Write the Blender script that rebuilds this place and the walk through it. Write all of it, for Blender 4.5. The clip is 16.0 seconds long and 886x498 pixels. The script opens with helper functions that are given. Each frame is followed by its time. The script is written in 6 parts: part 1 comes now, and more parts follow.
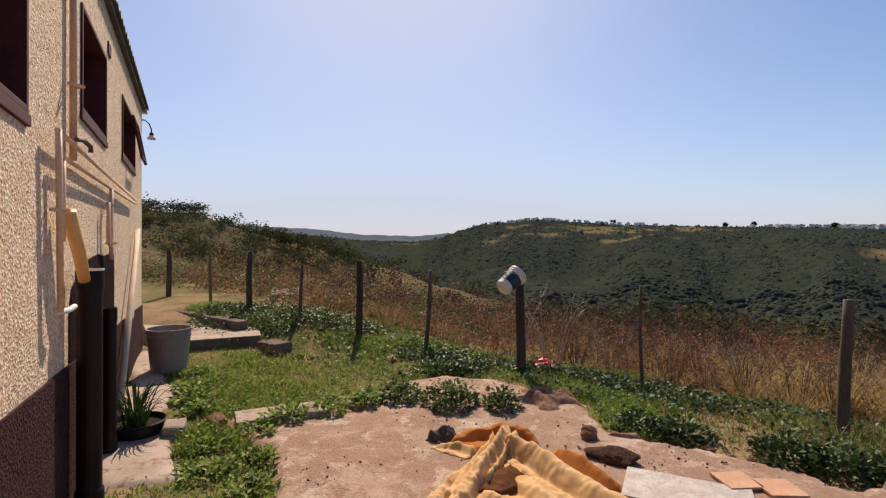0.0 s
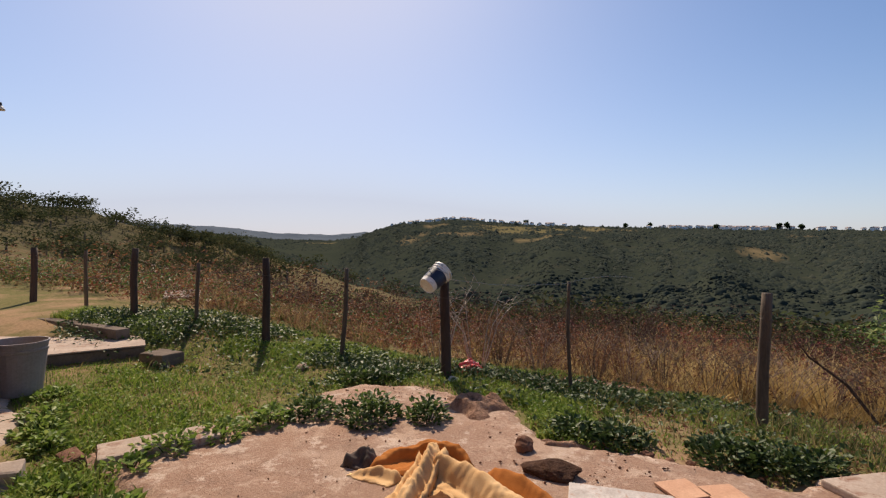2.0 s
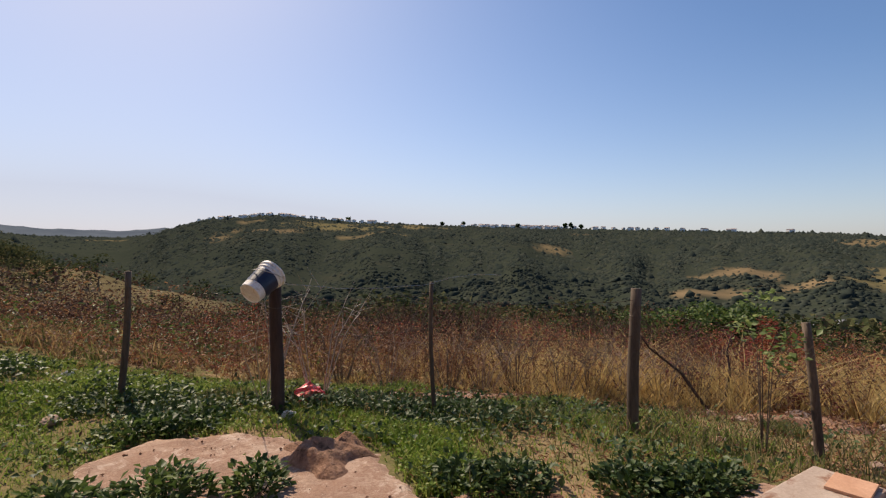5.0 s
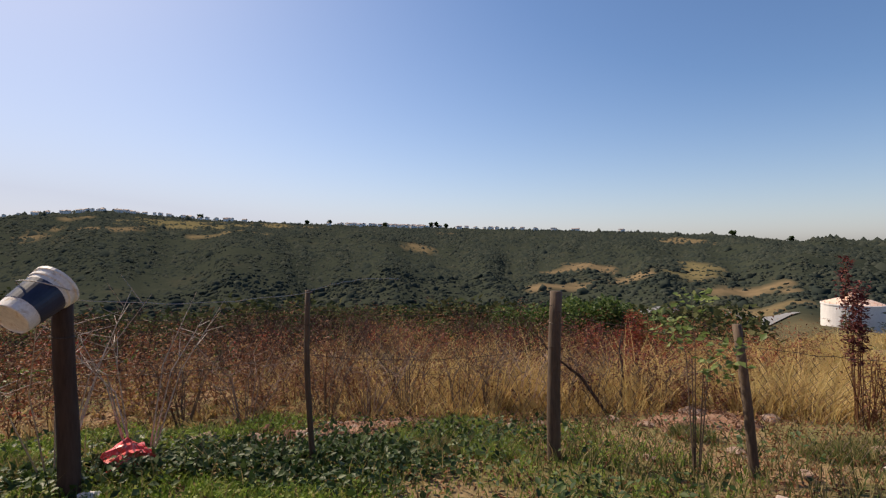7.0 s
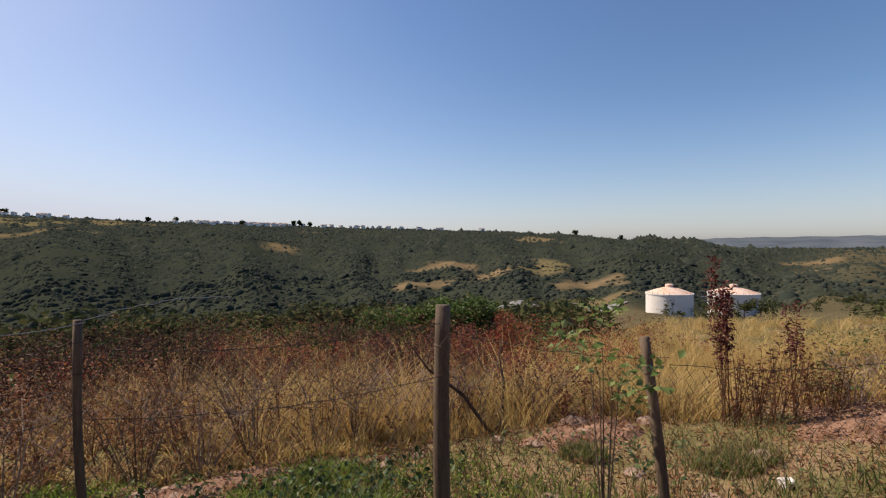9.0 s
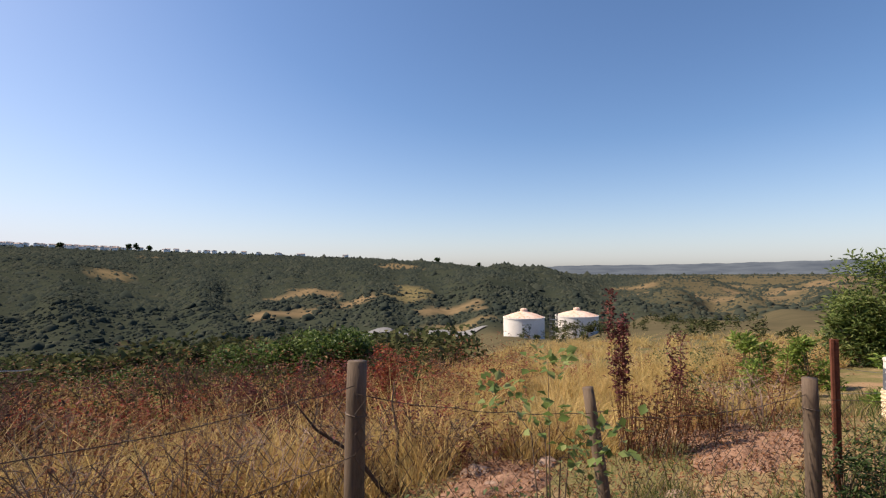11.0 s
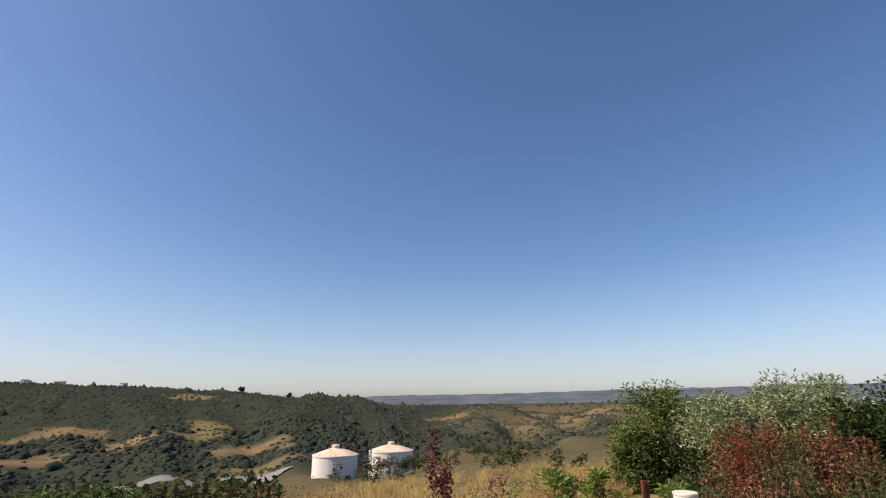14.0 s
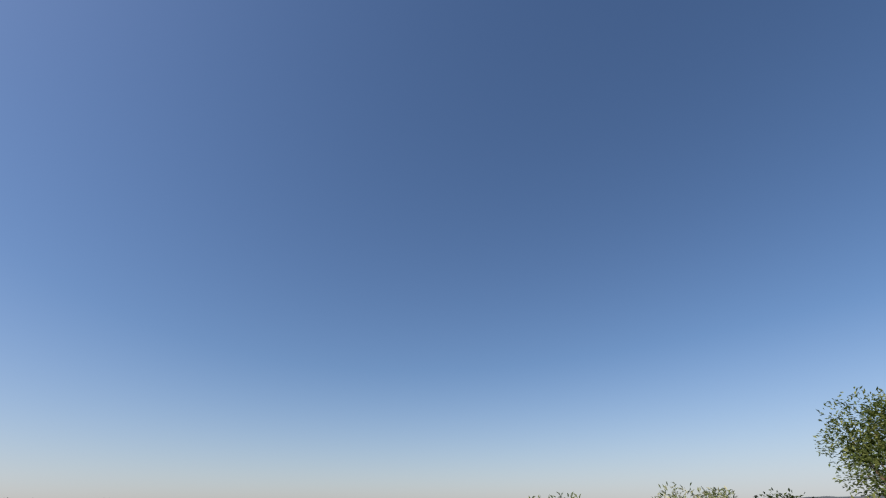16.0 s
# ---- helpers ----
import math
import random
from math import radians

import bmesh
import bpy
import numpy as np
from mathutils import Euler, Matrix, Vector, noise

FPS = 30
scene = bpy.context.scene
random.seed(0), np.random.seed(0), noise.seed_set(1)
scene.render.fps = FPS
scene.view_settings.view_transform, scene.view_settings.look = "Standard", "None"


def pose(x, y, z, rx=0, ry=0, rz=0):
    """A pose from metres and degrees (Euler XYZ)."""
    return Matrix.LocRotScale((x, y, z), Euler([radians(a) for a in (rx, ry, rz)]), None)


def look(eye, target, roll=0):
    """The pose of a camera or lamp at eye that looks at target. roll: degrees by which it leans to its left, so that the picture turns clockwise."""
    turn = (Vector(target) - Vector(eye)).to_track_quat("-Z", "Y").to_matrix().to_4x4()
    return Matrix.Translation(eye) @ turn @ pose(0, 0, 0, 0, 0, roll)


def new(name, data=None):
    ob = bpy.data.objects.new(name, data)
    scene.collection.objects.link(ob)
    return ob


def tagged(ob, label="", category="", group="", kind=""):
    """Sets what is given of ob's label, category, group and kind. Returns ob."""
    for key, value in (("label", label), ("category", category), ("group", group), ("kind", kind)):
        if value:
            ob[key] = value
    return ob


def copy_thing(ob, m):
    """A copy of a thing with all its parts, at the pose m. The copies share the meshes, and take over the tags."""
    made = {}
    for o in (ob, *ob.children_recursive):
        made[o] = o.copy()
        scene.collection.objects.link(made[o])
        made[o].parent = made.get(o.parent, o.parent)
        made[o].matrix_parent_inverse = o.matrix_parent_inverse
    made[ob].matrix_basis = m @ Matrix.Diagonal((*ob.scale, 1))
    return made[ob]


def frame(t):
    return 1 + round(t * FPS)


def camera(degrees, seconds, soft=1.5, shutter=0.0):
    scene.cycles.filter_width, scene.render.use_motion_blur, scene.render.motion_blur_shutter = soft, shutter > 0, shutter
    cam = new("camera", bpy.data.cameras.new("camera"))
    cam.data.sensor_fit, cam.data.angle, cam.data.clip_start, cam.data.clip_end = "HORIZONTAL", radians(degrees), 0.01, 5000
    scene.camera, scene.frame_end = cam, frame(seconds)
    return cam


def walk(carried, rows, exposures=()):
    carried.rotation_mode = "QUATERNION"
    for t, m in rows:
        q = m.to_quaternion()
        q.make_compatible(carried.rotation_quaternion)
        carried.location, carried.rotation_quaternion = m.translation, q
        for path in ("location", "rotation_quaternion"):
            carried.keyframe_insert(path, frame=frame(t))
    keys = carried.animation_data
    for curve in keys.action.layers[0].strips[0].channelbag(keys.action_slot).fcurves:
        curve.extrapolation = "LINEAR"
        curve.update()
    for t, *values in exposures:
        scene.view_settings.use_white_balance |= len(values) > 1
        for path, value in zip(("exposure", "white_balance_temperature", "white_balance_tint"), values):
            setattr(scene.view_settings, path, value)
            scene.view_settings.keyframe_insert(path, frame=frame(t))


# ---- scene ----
cam = camera(83.89, 16.0, soft=1.25)
PATH = [
    (0.0, pose(0.086, -0.499, 1.532, 89.77, -0.29, 9.49)),
    (0.5, pose(0.057, -0.389, 1.515, 89.77, -0.33, 7.88)),
    (1.0, pose(0.020, -0.273, 1.503, 89.76, -0.31, 5.54)),
    (1.5, pose(0.003, -0.149, 1.493, 89.76, -0.29, 2.83)),
    (2.0, pose(0.000, 0.000, 1.484, 89.70, -0.30, 0.00)),
    (2.5, pose(-0.015, 0.130, 1.475, 89.67, -0.29, -2.68)),
    (3.0, pose(-0.043, 0.289, 1.459, 89.61, -0.24, -5.83)),
    (3.5, pose(-0.085, 0.451, 1.449, 89.57, -0.20, -9.04)),
    (4.0, pose(-0.124, 0.646, 1.452, 89.52, -0.18, -12.72)),
    (6.5, pose(0.042, 1.858, 1.439, 89.41, 0.07, -31.96)),
    (7.0, pose(0.143, 2.082, 1.429, 89.34, 0.15, -35.75)),
    (7.5, pose(0.260, 2.272, 1.434, 89.23, 0.19, -39.74)),
    (8.0, pose(0.408, 2.439, 1.442, 89.19, 0.24, -43.91)),
    (8.5, pose(0.548, 2.591, 1.442, 89.17, 0.28, -47.50)),
    (9.0, pose(0.693, 2.742, 1.451, 89.16, 0.32, -51.19)),
    (11.5, pose(1.099, 3.422, 1.523, 94.21, 0.20, -70.82)),
    (12.0, pose(1.173, 3.464, 1.542, 96.68, 0.34, -74.58)),
    (12.5, pose(1.246, 3.477, 1.553, 99.11, 0.27, -78.03)),
    (13.0, pose(1.324, 3.460, 1.568, 101.78, 0.47, -81.39)),
    (13.5, pose(1.379, 3.462, 1.572, 104.12, 0.41, -84.43)),
    (14.0, pose(1.417, 3.453, 1.577, 106.77, 0.37, -87.68)),
    (14.5, pose(1.465, 3.421, 1.584, 109.28, 0.31, -90.20)),
    (15.0, pose(1.513, 3.338, 1.587, 112.13, 0.35, -92.96)),
    (15.5, pose(1.568, 3.276, 1.583, 114.88, 0.16, -95.04)),
    (16.0, pose(1.592, 3.234, 1.581, 118.09, 0.29, -97.65)),
]
walk(cam, PATH, [(0.0, 0.16), (4.0, 0.17), (7.0, 0.2), (9.0, 0.2), (11.5, 0.5), (12.5, 0.52), (13.5, 0.4), (14.5, 0.22), (16.0, 0.12)])

# ---- light ----
SUN_AZ, SUN_EL = 15.0, 45.0          # degrees left of +y, degrees above the ground
scene.view_settings.exposure = 0.0
world = bpy.data.worlds.new("sky")
scene.world = world
world.use_nodes = True
sky = world.node_tree.nodes.new("ShaderNodeTexSky")
sky.sky_type = "NISHITA"
sky.sun_disc = False
sky.sun_elevation, sky.sun_rotation = radians(SUN_EL), radians(-SUN_AZ)
sky.altitude, sky.air_density, sky.dust_density, sky.ozone_density = 600, 1.0, 1.3, 3.4
world.node_tree.nodes["Background"].inputs["Strength"].default_value = 0.112
W = world.node_tree
hue = W.nodes.new("ShaderNodeMix")
hue.data_type, hue.blend_type = "RGBA", "MULTIPLY"
hue.inputs[0].default_value, hue.inputs[7].default_value = 1.0, (1.055, 0.99, 0.985, 1)
rich = W.nodes.new("ShaderNodeHueSaturation")
rich.inputs["Saturation"].default_value = 1.12
# dusty lavender haze where the sky is palest, towards the horizon
parts_of_sky, pale, haze = W.nodes.new("ShaderNodeSeparateColor"), W.nodes.new("ShaderNodeMapRange"), W.nodes.new("ShaderNodeMix")
haze.data_type, haze.inputs[7].default_value = "RGBA", (4.4, 4.5, 5.45, 1)
pale.inputs["From Min"].default_value, pale.inputs["From Max"].default_value, pale.inputs["To Max"].default_value = 1.6, 7.2, 0.8
W.links.new(sky.outputs["Color"], hue.inputs[6])
W.links.new(sky.outputs["Color"], parts_of_sky.inputs[0])
W.links.new(parts_of_sky.outputs[0], pale.inputs["Value"])
W.links.new(pale.outputs["Result"], haze.inputs[0])
W.links.new(hue.outputs[2], rich.inputs["Color"])
W.links.new(rich.outputs["Color"], haze.inputs[6])
W.links.new(haze.outputs[2], W.nodes["Background"].inputs["Color"])
sun = new("sun", bpy.data.lights.new("sun", "SUN"))
sun.data.energy, sun.data.angle, sun.data.color = 5.6, radians(0.53), (1.0, 0.83, 0.63)
sun_way = Vector((-math.sin(radians(SUN_AZ)) * math.cos(radians(SUN_EL)), math.cos(radians(SUN_AZ)) * math.cos(radians(SUN_EL)), math.sin(radians(SUN_EL))))
sun.matrix_world = look(sun_way * 50, (0, 0, 0))
rng = np.random.default_rng(7)


# ---- materials ----
def nodes_of(name, rough=0.8, metal=0.0):
    m = bpy.data.materials.new(name)
    m.use_nodes = True
    t = m.node_tree
    b = t.nodes["Principled BSDF"]
    b.inputs["Roughness"].default_value, b.inputs["Metallic"].default_value = rough, metal
    b.inputs["Specular IOR Level"].default_value = 0.5 if rough < 0.6 else 0.25 if rough < 0.9 else 0.05
    return m, t, b


def noise_tex(t, scale, detail=6, rough=0.6, coord="Object", stretch=None, distort=0.0):
    c = t.nodes.new("ShaderNodeTexCoord")
    n = t.nodes.new("ShaderNodeTexNoise")
    n.inputs["Scale"].default_value, n.inputs["Detail"].default_value, n.inputs["Roughness"].default_value = scale, detail, rough
    n.inputs["Distortion"].default_value = distort
    src = c.outputs[coord]
    if stretch:
        mp = t.nodes.new("ShaderNodeMapping")
        mp.inputs["Scale"].default_value = stretch
        t.links.new(src, mp.inputs["Vector"])
        src = mp.outputs["Vector"]
    t.links.new(src, n.inputs["Vector"])
    return n.outputs["Fac"]


def ramp(t, fac, stops):
    r = t.nodes.new("ShaderNodeValToRGB")
    while len(r.color_ramp.elements) < len(stops):
        r.color_ramp.elements.new(0.5)
    for e, (p, c) in zip(r.color_ramp.elements, stops):
        e.position, e.color = p, (*c, 1) if len(c) == 3 else c
    t.links.new(fac, r.inputs["Fac"])
    return r.outputs["Color"]


def blend(t, fac, a, b, mode="MIX"):
    x = t.nodes.new("ShaderNodeMix")
    x.data_type, x.blend_type = "RGBA", mode
    for key, v in ((0, fac), (6, a), (7, b)):
        if isinstance(v, (int, float)):
            x.inputs[key].default_value = v
        elif isinstance(v, tuple):
            x.inputs[key].default_value = (*v, 1)
        else:
            t.links.new(v, x.inputs[key])
    return x.outputs[2]


def bump(t, b, height, strength=0.4, distance=0.01):
    n = t.nodes.new("ShaderNodeBump")
    n.inputs["Strength"].default_value, n.inputs["Distance"].default_value = strength, distance
    t.links.new(height, n.inputs["Height"])
    t.links.new(n.outputs["Normal"], b.inputs["Normal"])


def surface(name, dark, light, scale=6, fine=60, rough=0.85, relief=0.3, depth=0.006, metal=0.0, stretch=None, spot=None, lo=0.35, hi=0.65):
    """A plain weathered surface: broad stains, fine grain and relief; spot: a third colour in patches."""
    m, t, b = nodes_of(name, rough, metal)
    broad, grain = noise_tex(t, scale, 5, stretch=stretch), noise_tex(t, fine, 4, 0.7, stretch=stretch)
    c = ramp(t, broad, [(lo, dark), (hi, light)])
    c = blend(t, 0.35, c, ramp(t, grain, [(0.3, tuple(v * 0.7 for v in dark)), (0.7, tuple(min(1, v * 1.15) for v in light))]))
    if spot:
        c = blend(t, ramp(t, noise_tex(t, scale * 2.3, 6, 0.7, distort=0.5), [(0.55, (0, 0, 0)), (0.66, (1, 1, 1))]), c, spot)
    t.links.new(c, b.inputs["Base Color"])
    bump(t, b, grain, relief, depth)
    return m


def foliage(name, stops, rough=0.55, through_light=0.35, scale=0.6):
    """Leaves and blades: every one its own tint, with slow changes over the ground, and some light passing through."""
    m, t, b = nodes_of(name, rough)
    b.inputs["Specular IOR Level"].default_value = 0.0 if rough > 0.9 else 0.2
    g = t.nodes.new("ShaderNodeNewGeometry")
    mixer = t.nodes.new("ShaderNodeMath")
    mixer.operation = "MULTIPLY_ADD"
    n = noise_tex(t, scale, 3)
    mixer.inputs[1].default_value = 0.5
    t.links.new(g.outputs["Random Per Island"], mixer.inputs[0])
    half = t.nodes.new("ShaderNodeMath")
    half.operation = "MULTIPLY"
    half.inputs[1].default_value = 0.5
    t.links.new(n, half.inputs[0])
    t.links.new(half.outputs[0], mixer.inputs[2])
    c = ramp(t, mixer.outputs[0], stops)
    t.links.new(c, b.inputs["Base Color"])
    if through_light:
        tr = t.nodes.new("ShaderNodeBsdfTranslucent")
        t.links.new(c, tr.inputs["Color"])
        mx = t.nodes.new("ShaderNodeMixShader")
        mx.inputs[0].default_value = through_light
        t.links.new(b.outputs[0], mx.inputs[1])
        t.links.new(tr.outputs[0], mx.inputs[2])
        t.links.new(mx.outputs[0], t.nodes["Material Output"].inputs["Surface"])
    return m


def pebbledash(name, dark, light):
    m, t, b = nodes_of(name, 0.8)
    c = t.nodes.new("ShaderNodeTexCoord")
    v = t.nodes.new("ShaderNodeTexVoronoi")
    v.inputs["Scale"].default_value = 70
    t.links.new(c.outputs["Object"], v.inputs["Vector"])
    big = noise_tex(t, 1.3, 5)
    col = ramp(t, big, [(0.3, dark), (0.7, light)])
    col = blend(t, 0.65, col, ramp(t, v.outputs["Color"], [(0.1, tuple(x * 0.55 for x in dark)), (0.6, light), (0.85, tuple(min(0.85, x * 1.35) for x in light))]))
    t.links.new(col, b.inputs["Base Color"])
    b.inputs["Specular IOR Level"].default_value = 0.08
    h = blend(t, 0.4, v.outputs["Distance"], noise_tex(t, 160, 3))
    bump(t, b, h, 1.0, 0.016)
    return m


def slab_material():
    """Worn concrete, patched with reddish earth, pale dust and dark stains, with hairline cracks."""
    m, t, b = nodes_of("earthy_concrete", 0.93)
    base = ramp(t, noise_tex(t, 1.3, 9, 0.75, distort=0.1), [(0.30, (0.22, 0.125, 0.085)), (0.48, (0.40, 0.265, 0.195)), (0.66, (0.53, 0.405, 0.32))])
    earth = ramp(t, noise_tex(t, 2.1, 9, 0.78, distort=0.25), [(0.47, (0, 0, 0)), (0.51, (0.9, 0.9, 0.9))])
    c = blend(t, earth, base, (0.27, 0.145, 0.095))
    c = blend(t, ramp(t, noise_tex(t, 5.5, 8, 0.8, distort=0.3), [(0.54, (0, 0, 0)), (0.58, (0.85, 0.85, 0.85))]), c, (0.21, 0.115, 0.078))
    c = blend(t, ramp(t, noise_tex(t, 3.7, 9, 0.8, distort=0.4), [(0.55, (0, 0, 0)), (0.59, (0.85, 0.85, 0.85))]), c, (0.58, 0.455, 0.375))
    grain = noise_tex(t, 55, 6, 0.8)
    c = blend(t, 0.3, c, ramp(t, grain, [(0.3, (0.24, 0.15, 0.11)), (0.7, (0.78, 0.62, 0.50))]))
    t.links.new(c, b.inputs["Base Color"])
    h = blend(t, 0.5, grain, noise_tex(t, 9, 6, 0.7))
    bump(t, b, h, 0.9, 0.03)
    return m


def wood(name, dark, light, rough=0.85):
    return surface(name, dark, light, 8, 90, rough, 0.5, 0.004, stretch=(1, 1, 0.12))


M = {}
M["pebble"] = pebbledash("pebbledash_beige", (0.58, 0.40, 0.28), (0.80, 0.60, 0.45))
M["dado"] = pebbledash("pebbledash_maroon", (0.022, 0.009, 0.010), (0.055, 0.024, 0.026))
M["maroon"] = surface("maroon_paint", (0.05, 0.012, 0.015), (0.10, 0.025, 0.028), 5, 60, 0.7, 0.15, 0.002)
M["roof"] = surface("roof_sheet", (0.06, 0.05, 0.045), (0.13, 0.11, 0.10), 3, 40, 0.7, 0.3, 0.004)
M["soffit"] = surface("soffit_paint", (0.42, 0.30, 0.22), (0.58, 0.43, 0.33), 4, 60, 0.7, 0.15, 0.002)
M["pipe"] = surface("painted_pipe", (0.52, 0.34, 0.22), (0.70, 0.50, 0.36), 7, 80, 0.5, 0.1, 0.001)
M["yellow"] = surface("ochre_plastic", (0.62, 0.33, 0.10), (0.78, 0.46, 0.17), 7, 80, 0.4, 0.1, 0.001)
M["black"] = surface("black_plastic", (0.008, 0.005, 0.006), (0.020, 0.011, 0.012), 5, 60, 0.45, 0.1, 0.001)
M["black"].node_tree.nodes["Principled BSDF"].inputs["Specular IOR Level"].default_value = 0.2
M["white"] = surface("white_plastic", (0.62, 0.58, 0.54), (0.80, 0.77, 0.73), 7, 50, 0.42, 0.08, 0.001, spot=(0.50, 0.40, 0.31))
M["grey_plastic"] = surface("grey_plastic", (0.20, 0.16, 0.15), (0.30, 0.25, 0.24), 4, 50, 0.45, 0.08, 0.001)
M["navy"] = surface("navy_label", (0.01, 0.014, 0.035), (0.022, 0.03, 0.07), 8, 60, 0.4, 0.05, 0.001)
M["cream"] = surface("cream_plastic", (0.55, 0.42, 0.27), (0.72, 0.60, 0.42), 7, 60, 0.5, 0.08, 0.001)
M["concrete"] = surface("old_concrete", (0.32, 0.245, 0.20), (0.48, 0.39, 0.325), 3, 70, 0.92, 0.5, 0.006, spot=(0.24, 0.14, 0.10))
M["slab"] = slab_material()
M["apron"] = surface("grey_concrete", (0.42, 0.37, 0.33), (0.55, 0.49, 0.44), 2, 60, 0.9, 0.4, 0.004)
M["kerb"] = surface("dark_concrete", (0.10, 0.075, 0.06), (0.20, 0.16, 0.13), 4, 60, 0.92, 0.5, 0.006)
M["earth"] = surface("red_earth", (0.20, 0.108, 0.073), (0.40, 0.25, 0.175), 5, 40, 0.95, 1.0, 0.03, spot=(0.12, 0.075, 0.05))
M["soil"] = surface("dark_soil", (0.02, 0.014, 0.010), (0.05, 0.034, 0.024), 12, 60, 0.95, 0.8, 0.01)
M["stone"] = surface("stone", (0.20, 0.13, 0.10), (0.40, 0.30, 0.24), 9, 60, 0.9, 0.6, 0.008)
M["brown_rock"] = surface("brown_rock", (0.10, 0.05, 0.035), (0.24, 0.13, 0.09), 9, 60, 0.9, 0.6, 0.01)
M["soil_clod"] = surface("dark_clod", (0.05, 0.028, 0.02), (0.15, 0.085, 0.06), 22, 90, 0.97, 1.0, 0.03)
M["marble"] = surface("white_tile", (0.30, 0.26, 0.235), (0.54, 0.49, 0.46), 9, 60, 0.6, 0.2, 0.003, spot=(0.36, 0.25, 0.20))
M["terracotta"] = surface("terracotta", (0.42, 0.225, 0.135), (0.56, 0.33, 0.215), 5, 60, 0.75, 0.2, 0.002)
M["post"] = wood("weathered_post", (0.05, 0.036, 0.028), (0.16, 0.118, 0.088))
M["post_dark"] = wood("dark_post", (0.035, 0.022, 0.018), (0.09, 0.06, 0.05))
M["pale_wood"] = wood("pale_pole", (0.48, 0.36, 0.27), (0.66, 0.52, 0.42))
M["rust"] = surface("rusty_steel", (0.075, 0.024, 0.016), (0.17, 0.06, 0.034), 12, 90, 0.8, 0.4, 0.002)
M["wire"] = surface("rusty_wire", (0.05, 0.035, 0.028), (0.14, 0.105, 0.085), 12, 90, 0.6, 0.2, 0.001, metal=0.4)
M["bright_wire"] = surface("galvanised_wire", (0.40, 0.37, 0.34), (0.55, 0.52, 0.50), 12, 90, 0.45, 0.2, 0.001, metal=0.5)
M["twig"] = wood("dry_twig", (0.20, 0.13, 0.10), (0.38, 0.28, 0.22))
M["pale_twig"] = wood("pale_twig", (0.34, 0.27, 0.22), (0.56, 0.47, 0.40))
M["bark"] = wood("bark", (0.09, 0.06, 0.045), (0.20, 0.15, 0.11))
M["red_bag"] = surface("red_plastic_film", (0.60, 0.03, 0.03), (0.80, 0.10, 0.08), 14, 60, 0.35, 0.2, 0.003, spot=(0.75, 0.6, 0.58))
M["litter"] = surface("pale_litter", (0.55, 0.52, 0.50), (0.78, 0.75, 0.72), 20, 90, 0.6, 0.2, 0.002)
M["cloth"] = surface("orange_blanket", (0.46, 0.24, 0.09), (0.68, 0.47, 0.26), 5, 260, 0.95, 0.4, 0.003, lo=0.3, hi=0.7)
M["cloth_dark"] = surface("rust_blanket", (0.24, 0.075, 0.022), (0.46, 0.18, 0.05), 5, 260, 0.95, 0.4, 0.003)
M["cloth_hollow"] = surface("shaded_blanket_hollow", (0.06, 0.024, 0.012), (0.16, 0.07, 0.03), 6, 260, 0.95, 0.4, 0.003)
M["cloth_grey"] = surface("dark_rag", (0.05, 0.04, 0.035), (0.14, 0.11, 0.10), 8, 200, 0.95, 0.4, 0.003)
M["tank"] = surface("reservoir_white", (0.62, 0.59, 0.57), (0.78, 0.75, 0.73), 0.4, 8, 0.7, 0.1, 0.01)
M["tank_roof"] = surface("stained_tank_roof", (0.60, 0.36, 0.24), (0.76, 0.62, 0.54), 0.5, 3, 0.7, 0.1, 0.01, spot=(0.62, 0.21, 0.08), lo=0.3, hi=0.6)
M["steel"] = surface("dark_steel", (0.06, 0.06, 0.06), (0.14, 0.14, 0.14), 4, 30, 0.5, 0.1, 0.002, metal=0.6)
M["house_far"] = surface("far_plaster", (0.70, 0.67, 0.64), (0.85, 0.83, 0.81), 0.2, 4, 0.8, 0.0, 0.01)
M["roof_far"] = surface("far_roof", (0.22, 0.15, 0.13), (0.42, 0.33, 0.30), 0.2, 4, 0.7, 0.0, 0.01)
M["asphalt"] = surface("pale_road", (0.16, 0.16, 0.17), (0.22, 0.22, 0.23), 0.2, 4, 0.98, 0.1, 0.01)
M["curtain"] = surface("white_curtain", (0.62, 0.62, 0.64), (0.78, 0.78, 0.80), 6, 120, 0.9, 0.1, 0.001)
# dimness behind the windows is put into the floor and ceiling colour
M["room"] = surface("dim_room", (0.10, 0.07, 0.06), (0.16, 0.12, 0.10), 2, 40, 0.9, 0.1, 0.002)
M["lawn"] = foliage("lawn_blades", [(0.25, (0.10, 0.17, 0.022)), (0.5, (0.18, 0.26, 0.042)), (0.68, (0.27, 0.31, 0.075)), (0.95, (0.40, 0.33, 0.15))], 0.55, 0.42, 1.4)
M["rough"] = foliage("rough_grass", [(0.2, (0.05, 0.08, 0.02)), (0.42, (0.10, 0.13, 0.036)), (0.55, (0.21, 0.18, 0.075)), (0.78, (0.36, 0.27, 0.135))])
M["dry"] = foliage("dry_grass", [(0.2, (0.13, 0.065, 0.04)), (0.36, (0.26, 0.155, 0.08)), (0.50, (0.46, 0.33, 0.16)), (0.64, (0.40, 0.30, 0.13)), (0.78, (0.15, 0.075, 0.05))], 0.6, 0.4, 0.25)
M["gold"] = foliage("golden_grass", [(0.25, (0.40, 0.26, 0.10)), (0.5, (0.58, 0.43, 0.185)), (0.75, (0.46, 0.36, 0.13))], 0.6, 0.4, 0.25)
